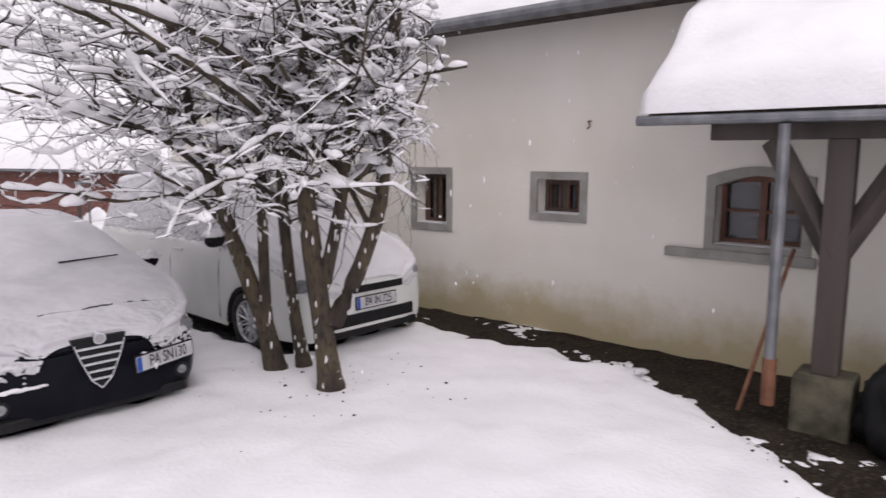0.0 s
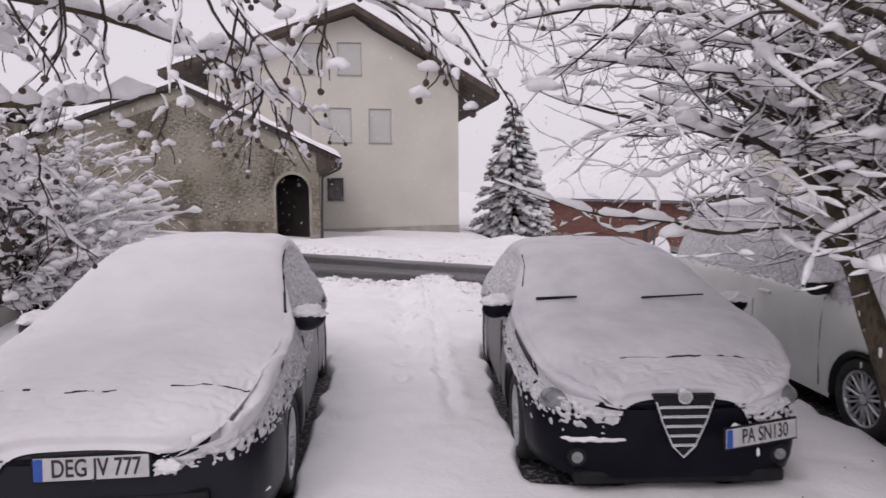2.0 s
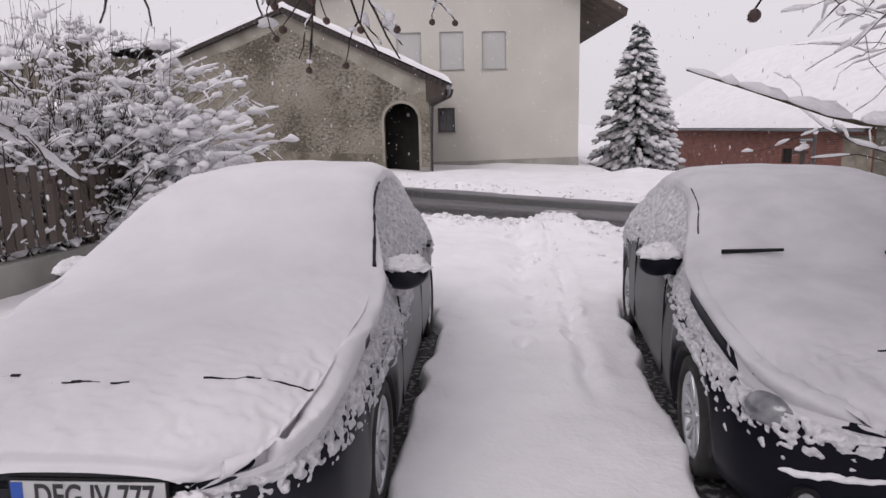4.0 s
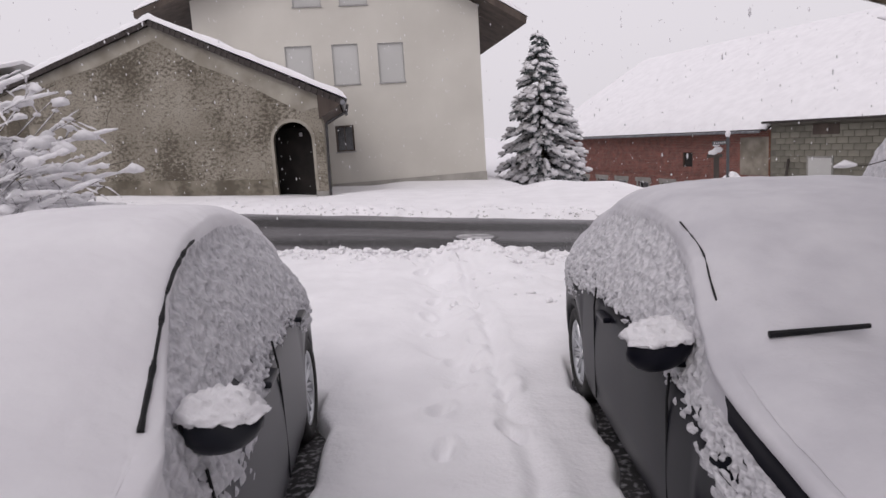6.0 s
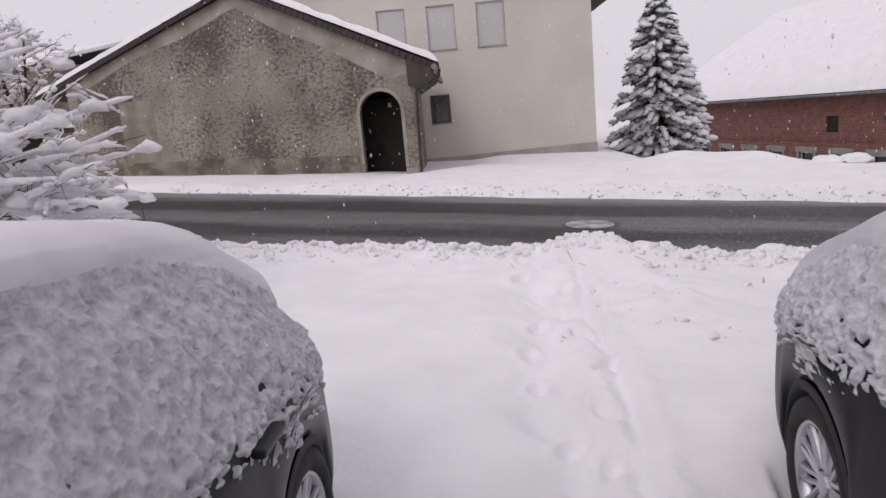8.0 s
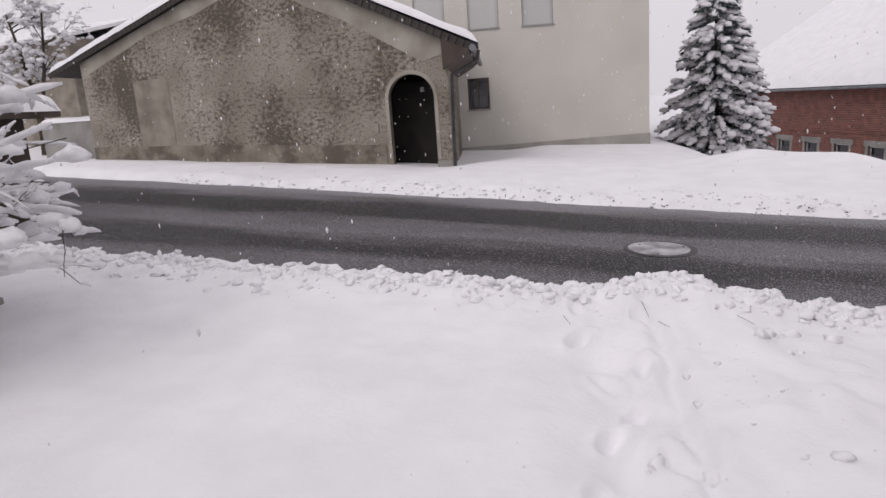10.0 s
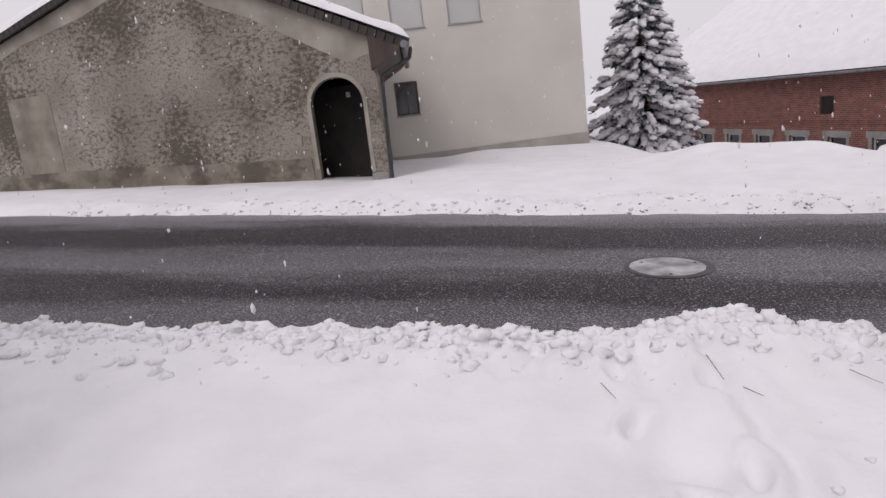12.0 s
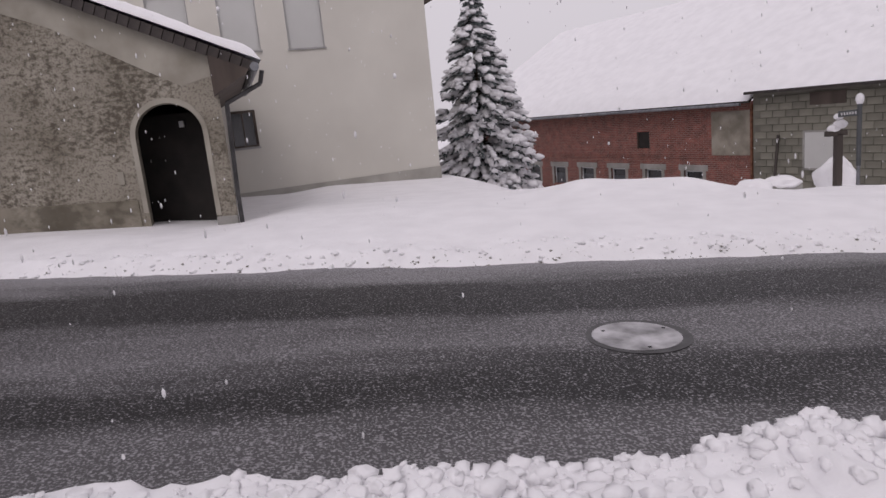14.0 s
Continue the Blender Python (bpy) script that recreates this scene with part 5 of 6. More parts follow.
golf, golf_s = car_body("grey_hatchback", GOLF_AT, GOLF, (0.93, 3.56), PAINT_GREY, "dark grey hatchback parked under thick fresh snow", 0.085, (1.22, 1.95), 81, 3.6, wheel_r=0.315, hood_lip=0.42,
                        skirt=((0, 0.3, 0.9, 1.3, 1.75, 2.2, 2.5, 3.0, 3.5, 4.2), (0.10, 0.14, 0.26, 0.30, 0.34, 0.22, 0.10, 0.10, 0.24, 0.30)), rail=(1.30, 2.3, 0.0085),
                        creases=((0.30, -0.68, -0.34), (0.26, -0.22, 0.10), (0.29, 0.30, 0.70)))
number_plate(golf, "DEG JV 777", pose(0.035, -0.022, 0.60, -3, 0, 0))
bm = bmesh.new()
for k in range(12):
    a, b = -0.8 + k * 1.6 / 12, -0.8 + (k + 1) * 1.6 / 12
    rod(bm, (a, golf_s.front(a) - 0.012, 0.305 + 0.05 * a * a), (b, golf_s.front(b) - 0.012, 0.305 + 0.05 * b * b), 0.010, 6)
part("bumper_trim", bm, CHROME, golf, "thin bright trim along the bumper")
bm = bmesh.new()
box(bm, -0.56, 0.56, -0.008, 0.2, 0.36, 0.45, bevel=0.02)
part("air_intake", bm, PLASTIC, golf, "black lower air intake")
bm = bmesh.new()
box(bm, -0.70, 0.70, 0.04, 0.2, 0.16, 0.23, bevel=0.02)
part("lower_lip", bm, PLASTIC, golf, "black lower bumper lip")
def smear(at, size, seed):
    """An uneven smear of snow."""
    bm = bmesh.new()
    bmesh.ops.create_icosphere(bm, subdivisions=4, radius=1.0)
    for v in bm.verts:
        k = 1 + 0.55 * noise.noise(v.co * 2.6 + Vector((seed, 0, 0))) + 0.25 * noise.noise(v.co * 7 + Vector((0, seed, 0)))
        v.co = Vector((v.co.x * size[0] * k + at[0], v.co.y * size[1] + at[1], v.co.z * size[2] * k + at[2]))
    return bm


bm = smear((0.37, -0.012, 0.585), (0.065, 0.018, 0.035), 4)
part("snow_clump", bm, SNOW_ROUGH, golf, "clump of snow beside the plate", smooth=True)
bm = smear((0.30, alfa_s.front(0.34) - 0.045, 0.47), (0.055, 0.022, 0.05), 9)
part("snow_clump", bm, SNOW_ROUGH, alfa, "snow stuck over the edge of the plate", smooth=True)
for sd in (-1, 1):
    mirror(golf, golf_s, 1.50, 0.97, sd, PAINT_GREY)
    seam(golf, golf_s, 1.45, 0.28, 0.88, sd)
    seam(golf, golf_s, 2.52, 0.28, 0.92, sd)
    door_handle(golf, golf_s, 2.34, 0.82, sd, PAINT_GREY)
    door_handle(golf, golf_s, 3.25, 0.84, sd, PAINT_GREY)

# white van by the farmhouse wall
VAN = [(0, 0.46, 0.66, 0.74, 0.36), (0.03, 0.64, 0.68, 0.77, 0.46), (0.10, 0.76, 0.72, 0.82, 0.56), (0.25, 0.84, 0.80, 0.92, 0.64), (0.5, 0.88, 0.90, 1.00, 0.70),
       (0.95, 0.90, 1.00, 1.10, 0.72), (1.5, 0.90, 1.06, 1.52, 0.66), (1.95, 0.90, 1.08, 1.68, 0.64), (2.6, 0.90, 1.08, 1.72, 0.64),
       (3.6, 0.90, 1.08, 1.70, 0.64), (4.3, 0.88, 1.06, 1.62, 0.62), (4.5, 0.84, 1.0, 1.4, 0.6)]
van, van_s = car_body("white_van", VAN_AT, VAN, (0.9, 3.6), PAINT_WHITE, "white compact van parked by the farmhouse wall, snowy roof", 0.07, (0.95, 1.75), 91, 4.0, hood_lip=0.3, fine=(2, 3))
number_plate(van, "PA IN 725", pose(0.02, -0.03, 0.52, -3, 0, 0))
for z0, z1, w in ((0.615, 0.69, 0.40), (0.30, 0.42, 0.55), (0.20, 0.27, 0.60)):
    part("front_grille", boxed(-w, w, -0.012, 0.15, z0, z1, bevel=0.015), PLASTIC, van, "black front grille slot")
for sd in (-1, 1):
    mirror(van, van_s, 1.35, 1.08, sd, PLASTIC)
    seam(van, van_s, 1.35, 0.28, 1.0, sd)
    seam(van, van_s, 2.4, 0.28, 1.0, sd)
    door_handle(van, van_s, 2.2, 0.92, sd, PAINT_WHITE)
    bm = bmesh.new()
    bmesh.ops.create_uvsphere(bm, u_segments=16, v_segments=10, radius=1.0, matrix=Matrix.Translation((sd * 0.68, 0.17, 0.72)) @ Matrix.Rotation(sd * 0.55, 4, 'Z') @ Matrix.Diagonal((0.14, 0.09, 0.09, 1)))
    part("headlamp", bm, LAMP_GLASS, van, smooth=True)


# ---- trees and shrubs ----
def tubes(branches, sides=6):
    """One skin for many tapered branches, each a row of points and radii."""
    vs, fs, base = [], [], 0
    ang = np.linspace(0, 2 * math.pi, sides, endpoint=False)
    for pts, rad in branches:
        pts = np.asarray(pts, float)
        d = np.gradient(pts, axis=0)
        d /= np.linalg.norm(d, axis=1, keepdims=True) + 1e-9
        ref = np.where(np.abs(d[:, 2:3]) > 0.9, np.array([[1.0, 0, 0]]), np.array([[0, 0, 1.0]]))
        u = np.cross(d, ref)
        u /= np.linalg.norm(u, axis=1, keepdims=True) + 1e-9
        w = np.cross(u, d)
        ring = pts[:, None, :] + np.asarray(rad)[:, None, None] * (np.cos(ang)[None, :, None] * u[:, None, :] + np.sin(ang)[None, :, None] * w[:, None, :])
        n = len(pts)
        vs.append(ring.reshape(-1, 3))
        for i in range(n - 1):
            for k in range(sides):
                a, b = base + i * sides + k, base + i * sides + (k + 1) % sides
                fs.append((a, b, b + sides, a + sides))
        fs.append(tuple(range(base + (n - 1) * sides, base + n * sides)))
        base += n * sides
    return np.concatenate(vs), fs


def wander(rng, start, way, length, r0, r1, n, wobble=0.25, lift=0.0):
    p, d = np.array(start, float), np.array(way, float)
    d /= np.linalg.norm(d)
    pts, step = [p.copy()], length / n
    for _ in range(n):
        d = d + np.array([rng.gauss(0, wobble), rng.gauss(0, wobble), rng.gauss(0, wobble * 0.8) + lift])
        d /= np.linalg.norm(d)
        p = p + d * step
        pts.append(p.copy())
    return np.array(pts), np.linspace(r0, r1, n + 1)


def on_branch(b, f):
    pts, rad = b
    k = f * (len(pts) - 1)
    i = min(int(k), len(pts) - 2)
    t = k - i
    return pts[i] * (1 - t) + pts[i + 1] * t, rad[i] * (1 - t) + rad[i + 1] * t, pts[i + 1] - pts[i]


def side_way(rng, d, spread=1.0, lift=0.2):
    d = d / (np.linalg.norm(d) + 1e-9)
    r = np.array([rng.gauss(0, 1), rng.gauss(0, 1), rng.gauss(0, 0.55)])
    r -= d * (r @ d)
    r /= np.linalg.norm(r) + 1e-9
    return d * 0.55 + r * spread + np.array([0, 0, lift])


def snow_on(rng, branches, amount=1.0, least=0.006, cover=0.8, sides=6):
    """Snow lying along the tops of branches, in uneven bolsters with gaps."""
    out = []
    for pts, rad in branches:
        n = len(pts)
        m = max(2, (n - 1) * 3 + 1)
        f = np.linspace(0, n - 1, m)
        P = np.stack([np.interp(f, np.arange(n), pts[:, k]) for k in range(3)], -1)
        R = np.interp(f, np.arange(n), rad)
        d = np.gradient(P, axis=0)
        d /= np.linalg.norm(d, axis=1, keepdims=True) + 1e-9
        flat = np.clip(1.15 - np.abs(d[:, 2]) * 1.25, 0, 1)
        run, k = [], 0
        while k < m:
            if flat[k] > 0.22 and rng.random() < cover:
                ln = rng.randint(3, 8)
                sl = slice(k, min(m, k + ln))
                c = len(P[sl])
                if c >= 3:
                    hump = np.sin(np.linspace(0.12, math.pi - 0.12, c)) ** 0.5
                    th = (least + np.minimum(R[sl], 0.05) * 0.75 * amount + 0.012 * amount * rng.random()) * hump * flat[sl] * np.array([0.8 + 0.45 * rng.random() for _ in range(c)])
                    Q = P[sl].copy()
                    Q[:, 2] += R[sl] * 0.55 + th * 0.65
                    out.append((Q, np.maximum(th, 0.002)))
                k += ln - 1
            else:
                k += 1
    return out


def clear_of_path(pts, lo):
    """Whether a twig keeps away from where people walk."""
    if np.any((pts[:, 0] - 3.44) * 0.77 - (pts[:, 1] - 4.05) * 0.64 > 0.95):
        return False
    return not np.any((np.abs(pts[:, 0] - (0.75 - 0.11 * pts[:, 1])) < 0.55) & (pts[:, 2] < lo))


def woody(rng, stems, counts, lengths, radii, lifts, spreads, lo=2.6, start=0.3, wob=0.30):
    """Branches of branches, level by level."""
    levels = [list(stems)]
    for cnt, ln, rd, lf, sp in zip(counts, lengths, radii, lifts, spreads):
        made = []
        for b in levels[-1]:
            for _ in range(cnt):
                f = rng.uniform(start, 1.0)
                p, r, d = on_branch(b, f)
                if p[2] < 1.35:
                    continue
                L = ln * rng.uniform(0.55, 1.25)
                t = wander(rng, p, side_way(rng, d, sp, lf), L, min(rd, r * 0.7), rd * 0.22, 5, wob, lf * 0.12)
                if clear_of_path(t[0], lo):
                    made.append(t)
        levels.append(made)
    return levels


def stem(*p, r0=0.1, r1=0.05):
    pts = np.array(p, float)
    n = (len(pts) - 1) * 3 + 1
    f = np.linspace(0, len(pts) - 1, n)
    q = np.stack([np.interp(f, np.arange(len(pts)), pts[:, k]) for k in range(3)], -1)
    q[1:-1] = (q[:-2] + 2 * q[1:-1] + q[2:]) / 4
    rad = np.linspace(r0, r1, n) * (1 + 0.16 * (lattice_noise(np.arange(n) * 0.9, q[:, 0] * 3, 1.0, 7) - 0.5))
    if q[0, 2] < 0.05:
        rad[0] *= 1.55
        rad[1] *= 1.15
    return q, rad


bm = bmesh.new()
bmesh.ops.create_icosphere(bm, subdivisions=2, radius=1.0)
ICO = np.array([v.co[:] for v in bm.verts])
ICO_F = [tuple(v.index for v in f.verts) for f in bm.faces]
bm.free()


def clump_skin(name, clumps, parent, label, form=(1.25, 0.95, 0.65)):
    """Flattened, uneven snow pads, each at a place with a size and a heading."""
    cv, cf = [], []
    for p, r, a in clumps:
        s = ICO * np.array(form) * r * (1 + 0.24 * np.random.uniform(-1, 1, (len(ICO), 1)))
        s[:, 2] -= 0.2 * np.abs(s[:, 0])
        s = s @ np.array([[math.cos(a), math.sin(a), 0], [-math.sin(a), math.cos(a), 0], [0, 0, 1]])
        i = len(cv) * len(ICO)
        cv.append(s + np.asarray(p) + np.array([0, 0, r * 0.35]))
        cf += [tuple(i + q for q in f) for f in ICO_F]
    return raw_part(name, np.concatenate(cv), cf, SNOW_ROUGH, parent, label, kind="stuff")


rng = random.Random(12)
yard_tree = empty("yard_tree", pose(0, 0, 0), "bare many-stemmed tree with mossy bark and snow-laden twigs", "tree")
stems = [stem((3.43, 4.05, -0.02), (3.39, 4.09, 0.54), (3.33, 4.14, 1.18), (3.29, 4.18, 1.84), (3.28, 4.18, 2.3), (3.34, 4.14, 2.8), (3.4, 4.1, 3.6), (3.35, 4.3, 5.0), r0=0.092, r1=0.04),
         stem((3.45, 4.04, 0.62), (3.63, 3.9, 1.09), (3.75, 3.79, 1.58), (3.78, 3.77, 2.05), (3.82, 3.75, 2.6), (3.9, 3.7, 3.4), (4.1, 3.5, 4.8), r0=0.075, r1=0.03),
         stem((3.4, 4.08, 0.95), (3.53, 3.97, 1.71), (3.57, 3.94, 2.27), (3.62, 3.92, 2.9), (3.5, 4.0, 4.4), r0=0.055, r1=0.025),
         stem((3.32, 4.74, -0.02), (3.24, 4.79, 0.5), (3.14, 4.87, 0.9), (3.0, 4.97, 1.42), (2.9, 5.05, 1.85), (2.81, 5.13, 2.2), (2.76, 5.17, 2.7), (2.6, 5.3, 3.8), (2.3, 5.4, 4.9), r0=0.085, r1=0.03),
         stem((3.27, 4.77, 0.2), (3.24, 4.78, 0.7), (3.24, 4.78, 1.36), (3.25, 4.78, 2.06), (3.24, 4.78, 2.7), (3.1, 4.9, 4.2), r0=0.055, r1=0.025),
         stem((3.55, 4.66, -0.02), (3.43, 4.63, 0.6), (3.37, 4.67, 1.45), (3.38, 4.67, 2.3), (3.41, 4.65, 3.0), (3.6, 4.9, 4.4), r0=0.06, r1=0.025)]
limbs = [stem((3.05, 4.93, 1.25), (2.75, 4.85, 1.62), (2.45, 4.72, 1.66), (2.1, 4.78, 1.60), (1.75, 4.68, 1.70), (1.40, 4.76, 1.72), (1.05, 4.68, 1.84), (0.78, 4.72, 1.94), r0=0.024, r1=0.004),
         stem((3.28, 4.18, 2.25), (3.44, 3.75, 2.50), (3.63, 3.55, 2.47), (3.81, 3.35, 2.53), (4.05, 3.15, 2.58), r0=0.04, r1=0.012),
         stem((2.82, 5.12, 2.15), (2.3, 5.4, 2.3), (1.8, 5.7, 2.38), (1.3, 6.1, 2.6), r0=0.03, r1=0.008),
         stem((3.3, 4.16, 1.85), (2.8, 4.0, 2.3), (2.3, 3.8, 2.5), (1.8, 3.7, 2.75), r0=0.035, r1=0.010),
         stem((2.9, 5.05, 1.8), (2.4, 4.7, 2.1), (2.0, 4.4, 2.2), (1.5, 4.2, 2.35), r0=0.03, r1=0.008),
         stem((3.28, 4.18, 2.3), (2.6, 4.1, 2.72), (1.9, 4.0, 2.86), (1.3, 3.95, 2.84), (0.95, 3.9, 2.75), r0=0.032, r1=0.008),
         stem((2.76, 5.17, 2.7), (2.1, 5.2, 3.0), (1.5, 5.25, 3.08), (0.95, 5.3, 3.0), r0=0.032, r1=0.008),
         stem((2.81, 5.13, 2.2), (2.3, 5.0, 2.55), (1.8, 4.95, 2.62), (1.25, 5.0, 2.70), r0=0.028, r1=0.008)]
for k, s in enumerate(stems):
    raw_part("stem", *tubes([s], 10), BARK, yard_tree, "mossy brown stem" if k < 3 else "dark stem")
big = woody(rng, [s for s in stems for _ in (0, 1)], (8,), (1.7,), (0.026,), (0.10,), (1.15,), start=0.24)[1]
big = [b for b in big if not (b[0][:, 0].min() < 2.5 and b[0][:, 2].min() < 1.45)]
mid = woody(rng, limbs + big, (8, 5), (0.80, 0.40), (0.0085, 0.0042), (0.08, 0.04), (0.95, 0.9), start=0.2)
# nothing hangs down as far as the bonnets
mid = [[b for b in g if not (b[0][:, 0].min() < 2.5 and b[0][:, 2].min() < 1.5)] for g in mid]
raw_part("limb_tangle", *tubes(limbs + big, 6), BARK, yard_tree, "crooked limbs", kind="stuff")
raw_part("twig_tangle", *tubes(mid[1] + mid[2], 4), TWIG, yard_tree, "fine bare twigs", kind="stuff")
raw_part("branch_snow", *tubes(snow_on(rng, limbs + big, 1.5, 0.012, 0.7) + snow_on(rng, mid[1], 1.2, 0.007, 0.5) + snow_on(rng, mid[2], 0.8, 0.003, 0.3, 5), 6),
         SNOW_ROUGH, yard_tree, "snow bolsters on the branches", kind="stuff")
pads = []
for b in big + limbs + mid[1]:
    for _ in range(2 if b[1][0] > 0.012 else 1):
        q, r2, d2 = on_branch(b, rng.uniform(0.05, 1.0))
        if rng.random() < 0.6 and q[2] > 1.5:
            pads.append((q + np.array([0, 0, r2]), rng.uniform(0.018, 0.055) + 0.4 * r2, math.atan2(d2[1], d2[0])))
for b in big + limbs:
    for _ in range(2):
        q, r2, d2 = on_branch(b, rng.uniform(0.1, 0.9))
        if rng.random() < 0.55 and q[2] > 1.7:
            pads.append((q + np.array([0, 0, r2]), rng.uniform(0.055, 0.10), math.atan2(d2[1], d2[0])))
clump_skin("snow_pad", pads, yard_tree, "clumps of snow in forks", (1.6, 0.85, 0.6))
pads = []
for b in stems:
    for _ in range(26):
        q, r2, d2 = on_branch(b, rng.uniform(0.02, 0.75))
        a = rng.uniform(math.pi * 0.95, math.pi * 1.75)
        pads.append((q + np.array([math.cos(a), math.sin(a), -0.01]) * r2 * 0.95, rng.uniform(0.006, 0.019), a + 1.57))
clump_skin("bark_snow", pads, yard_tree, "snow plastered on the bark", (0.55, 0.4, 2.2))

# fruit tree whose boughs hang over the drive
rng = random.Random(31)
fruit_tree = empty("fruit_tree", pose(0, 0, 0), "old fruit tree with withered fruit and heavy snow on its boughs", "tree")
trunk = stem((-2.75, 2.3, -0.05), (-2.72, 2.32, 0.8), (-2.62, 2.36, 1.6), (-2.5, 2.42, 2.3), (-2.3, 2.6, 3.1), r0=0.15, r1=0.07)
boughs = [stem((-2.5, 2.42, 2.25), (-1.9, 2.75, 2.62), (-1.2, 3.0, 2.72), (-0.5, 3.15, 2.66), (0.1, 3.2, 2.62), (0.62, 3.22, 2.52), r0=0.040, r1=0.006),
          stem((-2.55, 2.4, 1.95), (-2.0, 2.95, 2.22), (-1.5, 3.2, 2.26), (-1.05, 3.35, 2.22), (-0.6, 3.5, 2.30), r0=0.034, r1=0.006),
          stem((-2.5, 2.42, 2.3), (-1.7, 3.3, 2.75), (-1.1, 3.8, 2.72), (-0.6, 4.15, 2.55), (-0.35, 4.3, 2.35), r0=0.03, r1=0.006),
          stem((-2.6, 2.38, 1.7), (-2.2, 3.0, 1.98), (-1.75, 3.35, 1.95), (-1.35, 3.55, 1.80), r0=0.04, r1=0.010),
          stem((-2.4, 2.5, 2.7), (-1.6, 2.9, 3.0), (-0.7, 3.3, 3.0), (0.2, 3.6, 2.95), (0.9, 3.8, 2.8), r0=0.045, r1=0.01)]
raw_part("trunk", *tubes([trunk], 12), BARK, fruit_tree, "gnarled trunk")
raw_part("bough_tangle", *tubes(boughs, 8), BARK, fruit_tree, "spreading boughs", kind="stuff")
shoots, fruits = [], []
for b in boughs:
    for _ in range(24):
        p, r, d = on_branch(b, rng.uniform(0.2, 1.0))
        w = side_way(rng, d, 0.9, -0.25)
        t = wander(rng, p, w, rng.uniform(0.28, 0.66), min(0.008, r), 0.003, 6, 0.25, -0.16)
        if t[0][:, 2].min() < 1.98 and t[0][:, 0].max() > -0.75:
            continue
        shoots.append(t)
        for _ in range(3):
            q, r2, d2 = on_branch(t, rng.uniform(0.3, 1.0))
            t2 = wander(rng, q, side_way(rng, d2, 0.8, -0.3), rng.uniform(0.08, 0.22), 0.004, 0.002, 4, 0.25, -0.2)
            if t2[0][:, 2].min() < 1.95 and t2[0][:, 0].max() > -0.75:
                continue
            shoots.append(t2)
            if rng.random() < 0.5:
                fruits.append(t2[0][-1])
raw_part("twig_tangle", *tubes(shoots, 5), TWIG, fruit_tree, "drooping twigs", kind="stuff")
bm = bmesh.new()
bmesh.ops.create_icosphere(bm, subdivisions=2, radius=0.013)
for v in bm.verts:
    v.co *= 1 + 0.2 * noise.noise(v.co * 90)
fruit_mesh = mesh_of("withered_fruit", bm)
fruit_mesh.materials.append(FRUIT)
for p in fruits:
    ob = new("withered_fruit", fruit_mesh)
    ob.parent = fruit_tree
    ob.matrix_basis = pose(p[0], p[1], p[2] - 0.010, rng.uniform(0, 90), 0, rng.uniform(0, 360))
raw_part("bough_snow", *tubes(snow_on(rng, boughs, 2.2, 0.018, 0.85, 8) + snow_on(rng, [s for s in shoots], 2.4, 0.010, 0.6), 8), SNOW_ROUGH, fruit_tree, "thick snow along the boughs", kind="stuff")

pads = []
for b in boughs + shoots:
    for _ in range(6 if b[1][0] > 0.02 else 1):
        q, r2, d2 = on_branch(b, rng.uniform(0.1, 1.0))
        if rng.random() < 0.45:
            pads.append((q + np.array([0, 0, r2 + 0.004]), rng.uniform(0.010, 0.030), math.atan2(d2[1], d2[0])))
clump_skin("snow_pad", pads, fruit_tree, "clumps of snow among the twigs", (1.5, 0.9, 0.75))

# shrub that arches over the fence
rng = random.Random(47)
shrub = empty("garden_shrub", pose(-5.3, 9.0, 0.2), "dense arching shrub bowed down with snow", "shrub")
arches, side = [], []
for k in range(760):
    a = rng.uniform(0, 2 * math.pi)
    p0 = (-0.35 + 0.35 * rng.gauss(0, 0.6), 1.0 * rng.gauss(0, 0.6), 0.0)
    way = (math.cos(a) * 0.6 + 0.28, math.sin(a) * 0.5, rng.uniform(1.1, 1.9))
    t = wander(rng, p0, way, rng.uniform(1.8, 3.2), 0.009, 0.003, 9, 0.14, -0.122)
    floor_z = 0.45 + 0.75 * (t[0][:, 1] < 0.15) + 0.45 * rng.random() - 1.2 * np.clip(0.1 - t[0][:, 0], 0, 1)
    cut = next((i for i in range(4, len(t[0])) if t[0][i, 2] < max(floor_z[i], -0.1)), len(t[0]))
    t = (t[0][:cut], t[1][:cut])
    if t[0][:, 0].max() > 3.0 - max(0.0, t[0][-1, 1] - 0.1) * 0.9:
        continue
    if np.any((t[0][:, 0] > -0.15) & (t[0][:, 1] < 0.1) & (t[0][:, 2] < 1.10)):
        continue
    arches.append(t)
    for _ in range(4):
        q, r2, d2 = on_branch(t, rng.uniform(0.35, 1.0))
        side.append(wander(rng, q, side_way(rng, d2, 0.8, -0.05), rng.uniform(0.15, 0.42), 0.004, 0.002, 4, 0.2, -0.06))
raw_part("stem_tangle", *tubes(arches, 4), TWIG, shrub, "thin arching stems", kind="stuff")
raw_part("twig_tangle", *tubes(side, 3), TWIG, shrub, "fine twigs", kind="stuff")
raw_part("stem_snow", *tubes(snow_on(rng, arches, 1.8, 0.012, 0.7) + snow_on(rng, side, 1.5, 0.010, 0.7), 6), SNOW_ROUGH, shrub, "snow lying along the stems", kind="stuff")
heaps = []
for b in arches:
    for _ in range(8):
        q, r2, d2 = on_branch(b, rng.uniform(0.3, 1.0))
        if abs(d2[2]) < 0.85 * np.linalg.norm(d2):
            heaps.append((q, 0.024 + 0.07 * rng.random() ** 2, math.atan2(d2[1], d2[0])))
clump_skin("snow_clump", heaps, shrub, "snow lying in clumps on the stems")
